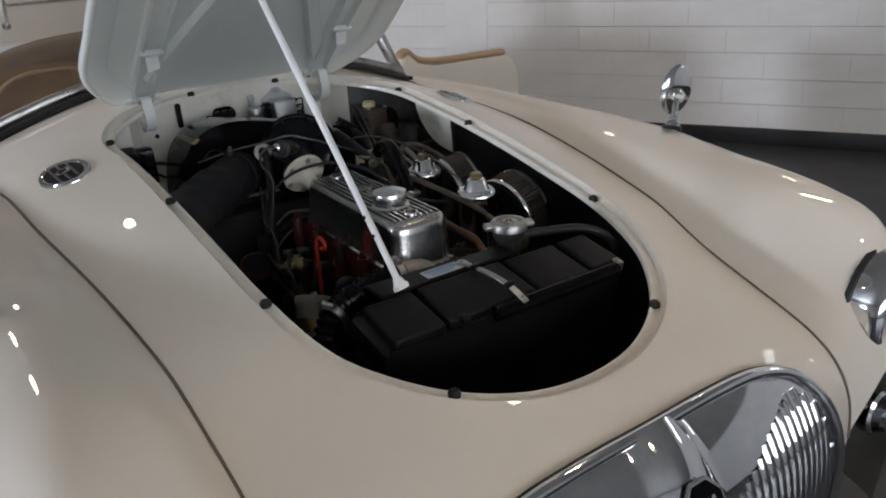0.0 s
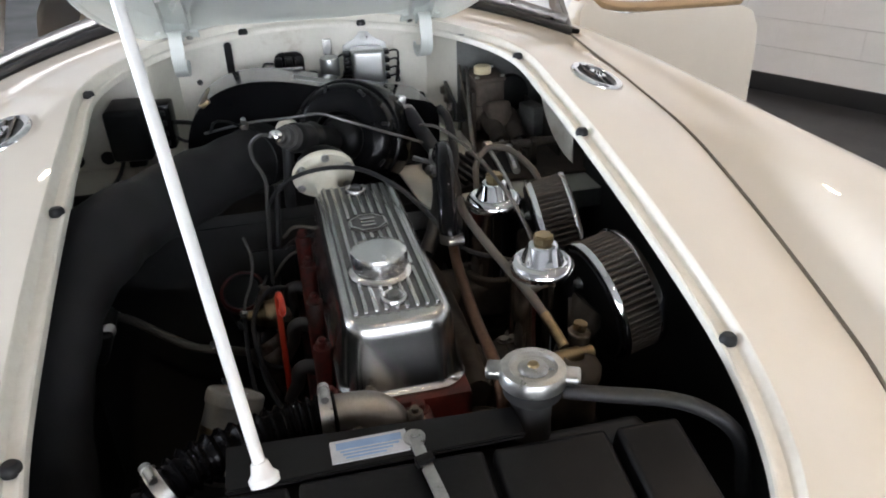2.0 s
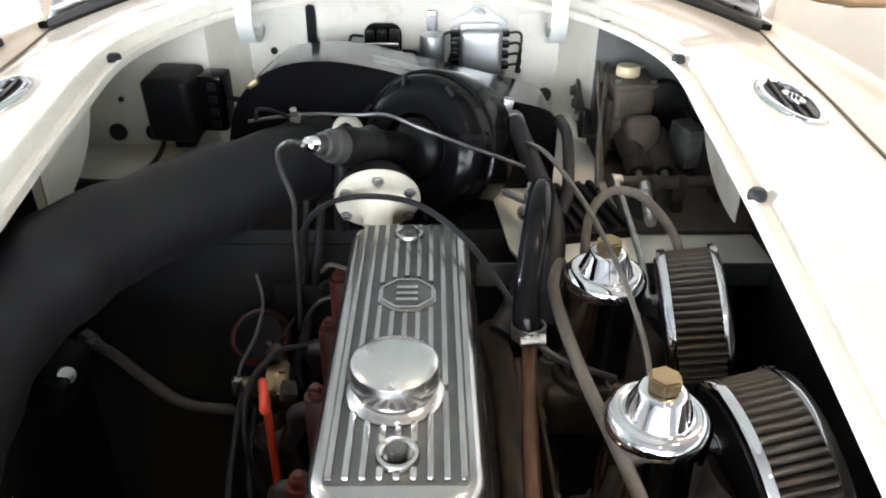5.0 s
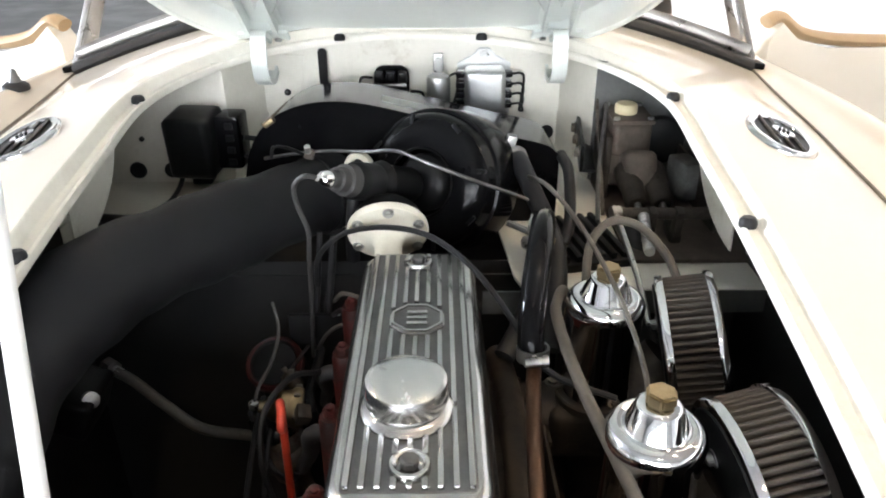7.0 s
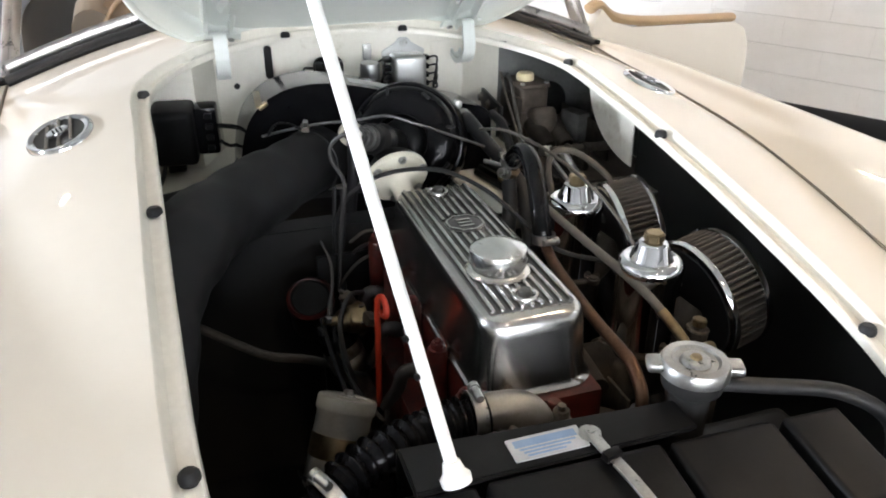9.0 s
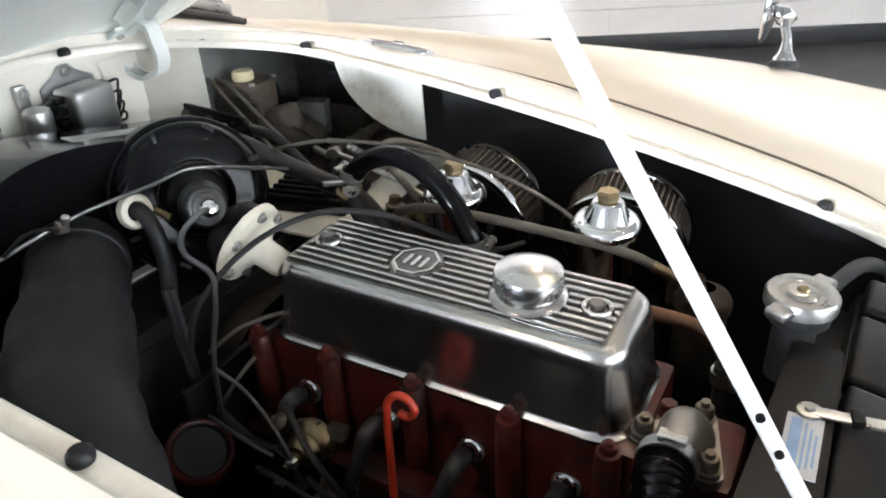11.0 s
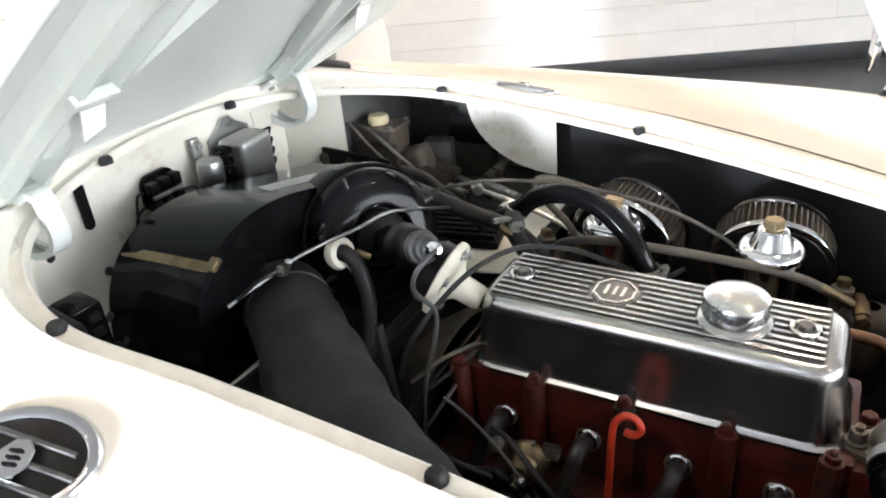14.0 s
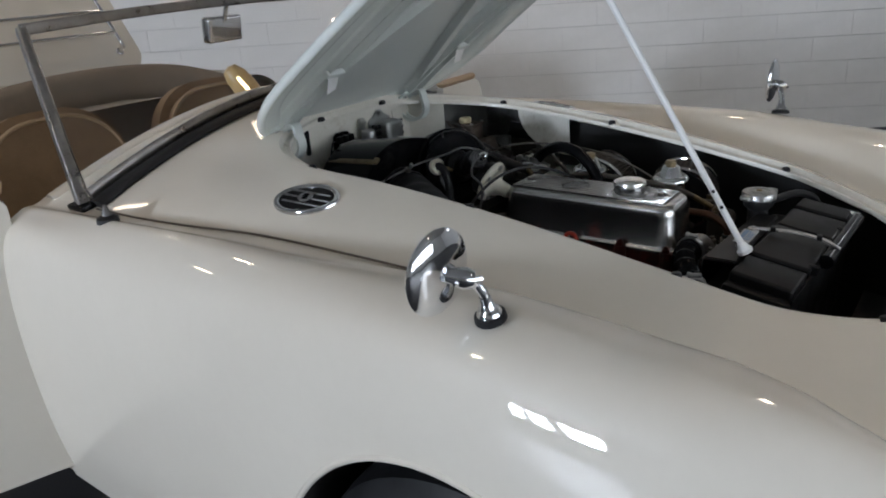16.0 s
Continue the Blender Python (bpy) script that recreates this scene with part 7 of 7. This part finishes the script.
part("can", lathe([(0, -0.08), (0.033, -0.08), (0.033, 0.0), (0.03, 0.004), (0.026, 0.0), (0, 0.0)], (-0.156, 0.345, 0.658), (-0.1, -0.55, 0.83), 28), SATINBLACK, red)
part("ring", lathe([(0.0335, -0.012), (0.0345, -0.010), (0.0345, 0.002), (0.031, 0.0055), (0.0285, 0.004)], (-0.156, 0.345, 0.658), (-0.1, -0.55, 0.83), 28), MAROON, red)
brs = thing("pressure_pipe", (-0.13, 0.27, 0.68), "thin grey pipe bent down to the distributor", "pipe")
part("pipe", tube([(-0.150, 0.225, 0.694), (-0.146, 0.236, 0.708), (-0.136, 0.262, 0.722), (-0.132, 0.29, 0.742), (-0.14, 0.31, 0.765)], 0.0019, 8), WIREGREY, brs)
part("nut", lathe([(0, 0), (0.0055, 0.0), (0.0055, 0.007), (0.003, 0.008), (0, 0.008)], (-0.151, 0.2245, 0.690), (0.1, 0.1, 1), 6), STEEL, brs)
gear = thing("gearbox", (0.02, 0.5, 0.5), "dark bell housing behind the engine", "gearbox")
part("bell_housing", lathe([(0.15, 0.0), (0.15, 0.02), (0.13, 0.05), (0.10, 0.1), (0, 0.1)], (EX, 0.375, 0.58), (0, 1, 0), 36), DULLCAST, gear)
part("engine_plate", block((0.32, 0.008, 0.26), (EX, 0.372, 0.58), None, 0.003), SATINBLACK, gear)
dyn = thing("dynamo", (-0.14, -0.03, 0.5), "dark dynamo low beside the block", "dynamo")
part("body", lathe([(0, -0.09), (0.05, -0.09), (0.052, -0.085), (0.052, 0.085), (0.05, 0.09), (0, 0.09)], (-0.15, 0.07, 0.50), (0, 1, 0), 30), SATINBLACK, dyn)
part("pulley", lathe([(0.01, 0), (0.045, 0.0), (0.035, 0.008), (0.045, 0.016), (0.01, 0.016)], (-0.15, -0.035, 0.50), (0, -1, 0), 30), STEEL, dyn)
wires = thing("engine_wires", (-0.1, 0.3, 0.75), "loose bundle of black wires behind the plugs", "wiring")
for pts, r, m in (([(-0.10, 0.41, 0.80), (-0.105, 0.40, 0.74), (-0.11, 0.385, 0.68), (-0.11, 0.37, 0.62)], 0.0034, RUBBER),
                  ([(-0.085, 0.42, 0.79), (-0.092, 0.408, 0.73), (-0.10, 0.395, 0.67), (-0.10, 0.38, 0.61)], 0.005, RUBBER),
                  ([(-0.10, 0.39, 0.68), (-0.105, 0.36, 0.655), (-0.11, 0.31, 0.64), (-0.10, 0.27, 0.64)], 0.006, RUBBER),
                  ([(-0.115, 0.385, 0.665), (-0.125, 0.34, 0.668), (-0.135, 0.29, 0.672), (-0.138, 0.262, 0.672)], 0.0025, WIREGREY),
                  ([(-0.085, 0.385, 0.72), (-0.07, 0.352, 0.75), (-0.05, 0.333, 0.757), (-0.028, 0.326, 0.752)], 0.0026, GREYHOSE),
                  ([(-0.09, 0.38, 0.70), (-0.075, 0.35, 0.728), (-0.055, 0.333, 0.742), (-0.03, 0.328, 0.744)], 0.0028, RUBBER),
                  ([(-0.115, 0.38, 0.64), (-0.095, 0.352, 0.69), (-0.075, 0.338, 0.715), (-0.05, 0.334, 0.722)], 0.0024, GREYHOSE)):
    part("wire", tube(pts, r, 8), m, wires)

pad = thing("ribbed_pad", (0.215, 0.48, SHELF), "black ribbed rubber pad on the bulkhead shelf", "pad")
part("base", block((0.095, 0.13, 0.012), (0.222, 0.475, SHELF + 0.008), rot(0, 0, 12), 0.004), SATINBLACK, pad)
for k in range(6):
    part("rib", block((0.008, 0.12, 0.012), (0, 0, 0), Matrix.Translation((0.222, 0.475, SHELF + 0.016)) @ rot(0, 0, 12) @ Matrix.Translation((-0.038 + 0.0152 * k, 0, 0)), 0.003), SATINBLACK, pad)

# ---- blocks of the showroom wall ----
BW, BH, Z0 = 0.44, 0.148, 0.092
yaw = math.atan2(WALL_DIR.y, WALL_DIR.x)


def block_mesh(w):
    bm = block((w - 0.0009, 0.012, BH - 0.005), (0, 0, 0), None, 0.0007, 1)
    me = bpy.data.meshes.new("block")
    bm.to_mesh(me)
    bm.free()
    me.materials.append(WALLPAINT)
    return me


unit = block_mesh(BW)
rest = bmesh.new()
rng = random.Random(4)
for row in range(21):
    z = Z0 + BH * (row + 0.5)
    shift = 0.09 + (0.22 if row % 2 else 0.0)
    for k in range(-4, 30):
        u = shift + (k + 0.5) * BW - 0.22
        if u - BW / 2 < -1.2 or u > 8.9:
            continue
        p = WALL_CORNER + WALL_DIR * u + WALL_NORMAL * (0.004 + rng.uniform(-0.0008, 0.0008)) + Vector((0, 0, z))
        if row < 11 and u < 8.0:
            ob = new("block", unit)
            ob.parent = wall_block
            ob.matrix_world = Matrix.Translation(p) @ Matrix.Rotation(yaw, 4, "Z")
        else:
            block((BW - 0.0009, 0.012, BH - 0.005), p, Matrix.Rotation(yaw, 4, "Z"), 0, 1, rest)
up = part("blocks", rest, WALLPAINT, wall_block, "", False)
tagged(up, kind="stuff")

pier = WALL_CORNER + WALL_DIR * 3.07 + WALL_NORMAL * 0.008
part("pier", block((0.31, 0.012, CEILING - 0.1), (pier.x, pier.y, CEILING / 2 + 0.05), Matrix.Rotation(yaw, 4, "Z"), 0.002, 1), WALLPAINT, wall_block, "plain flush strip in the wall")
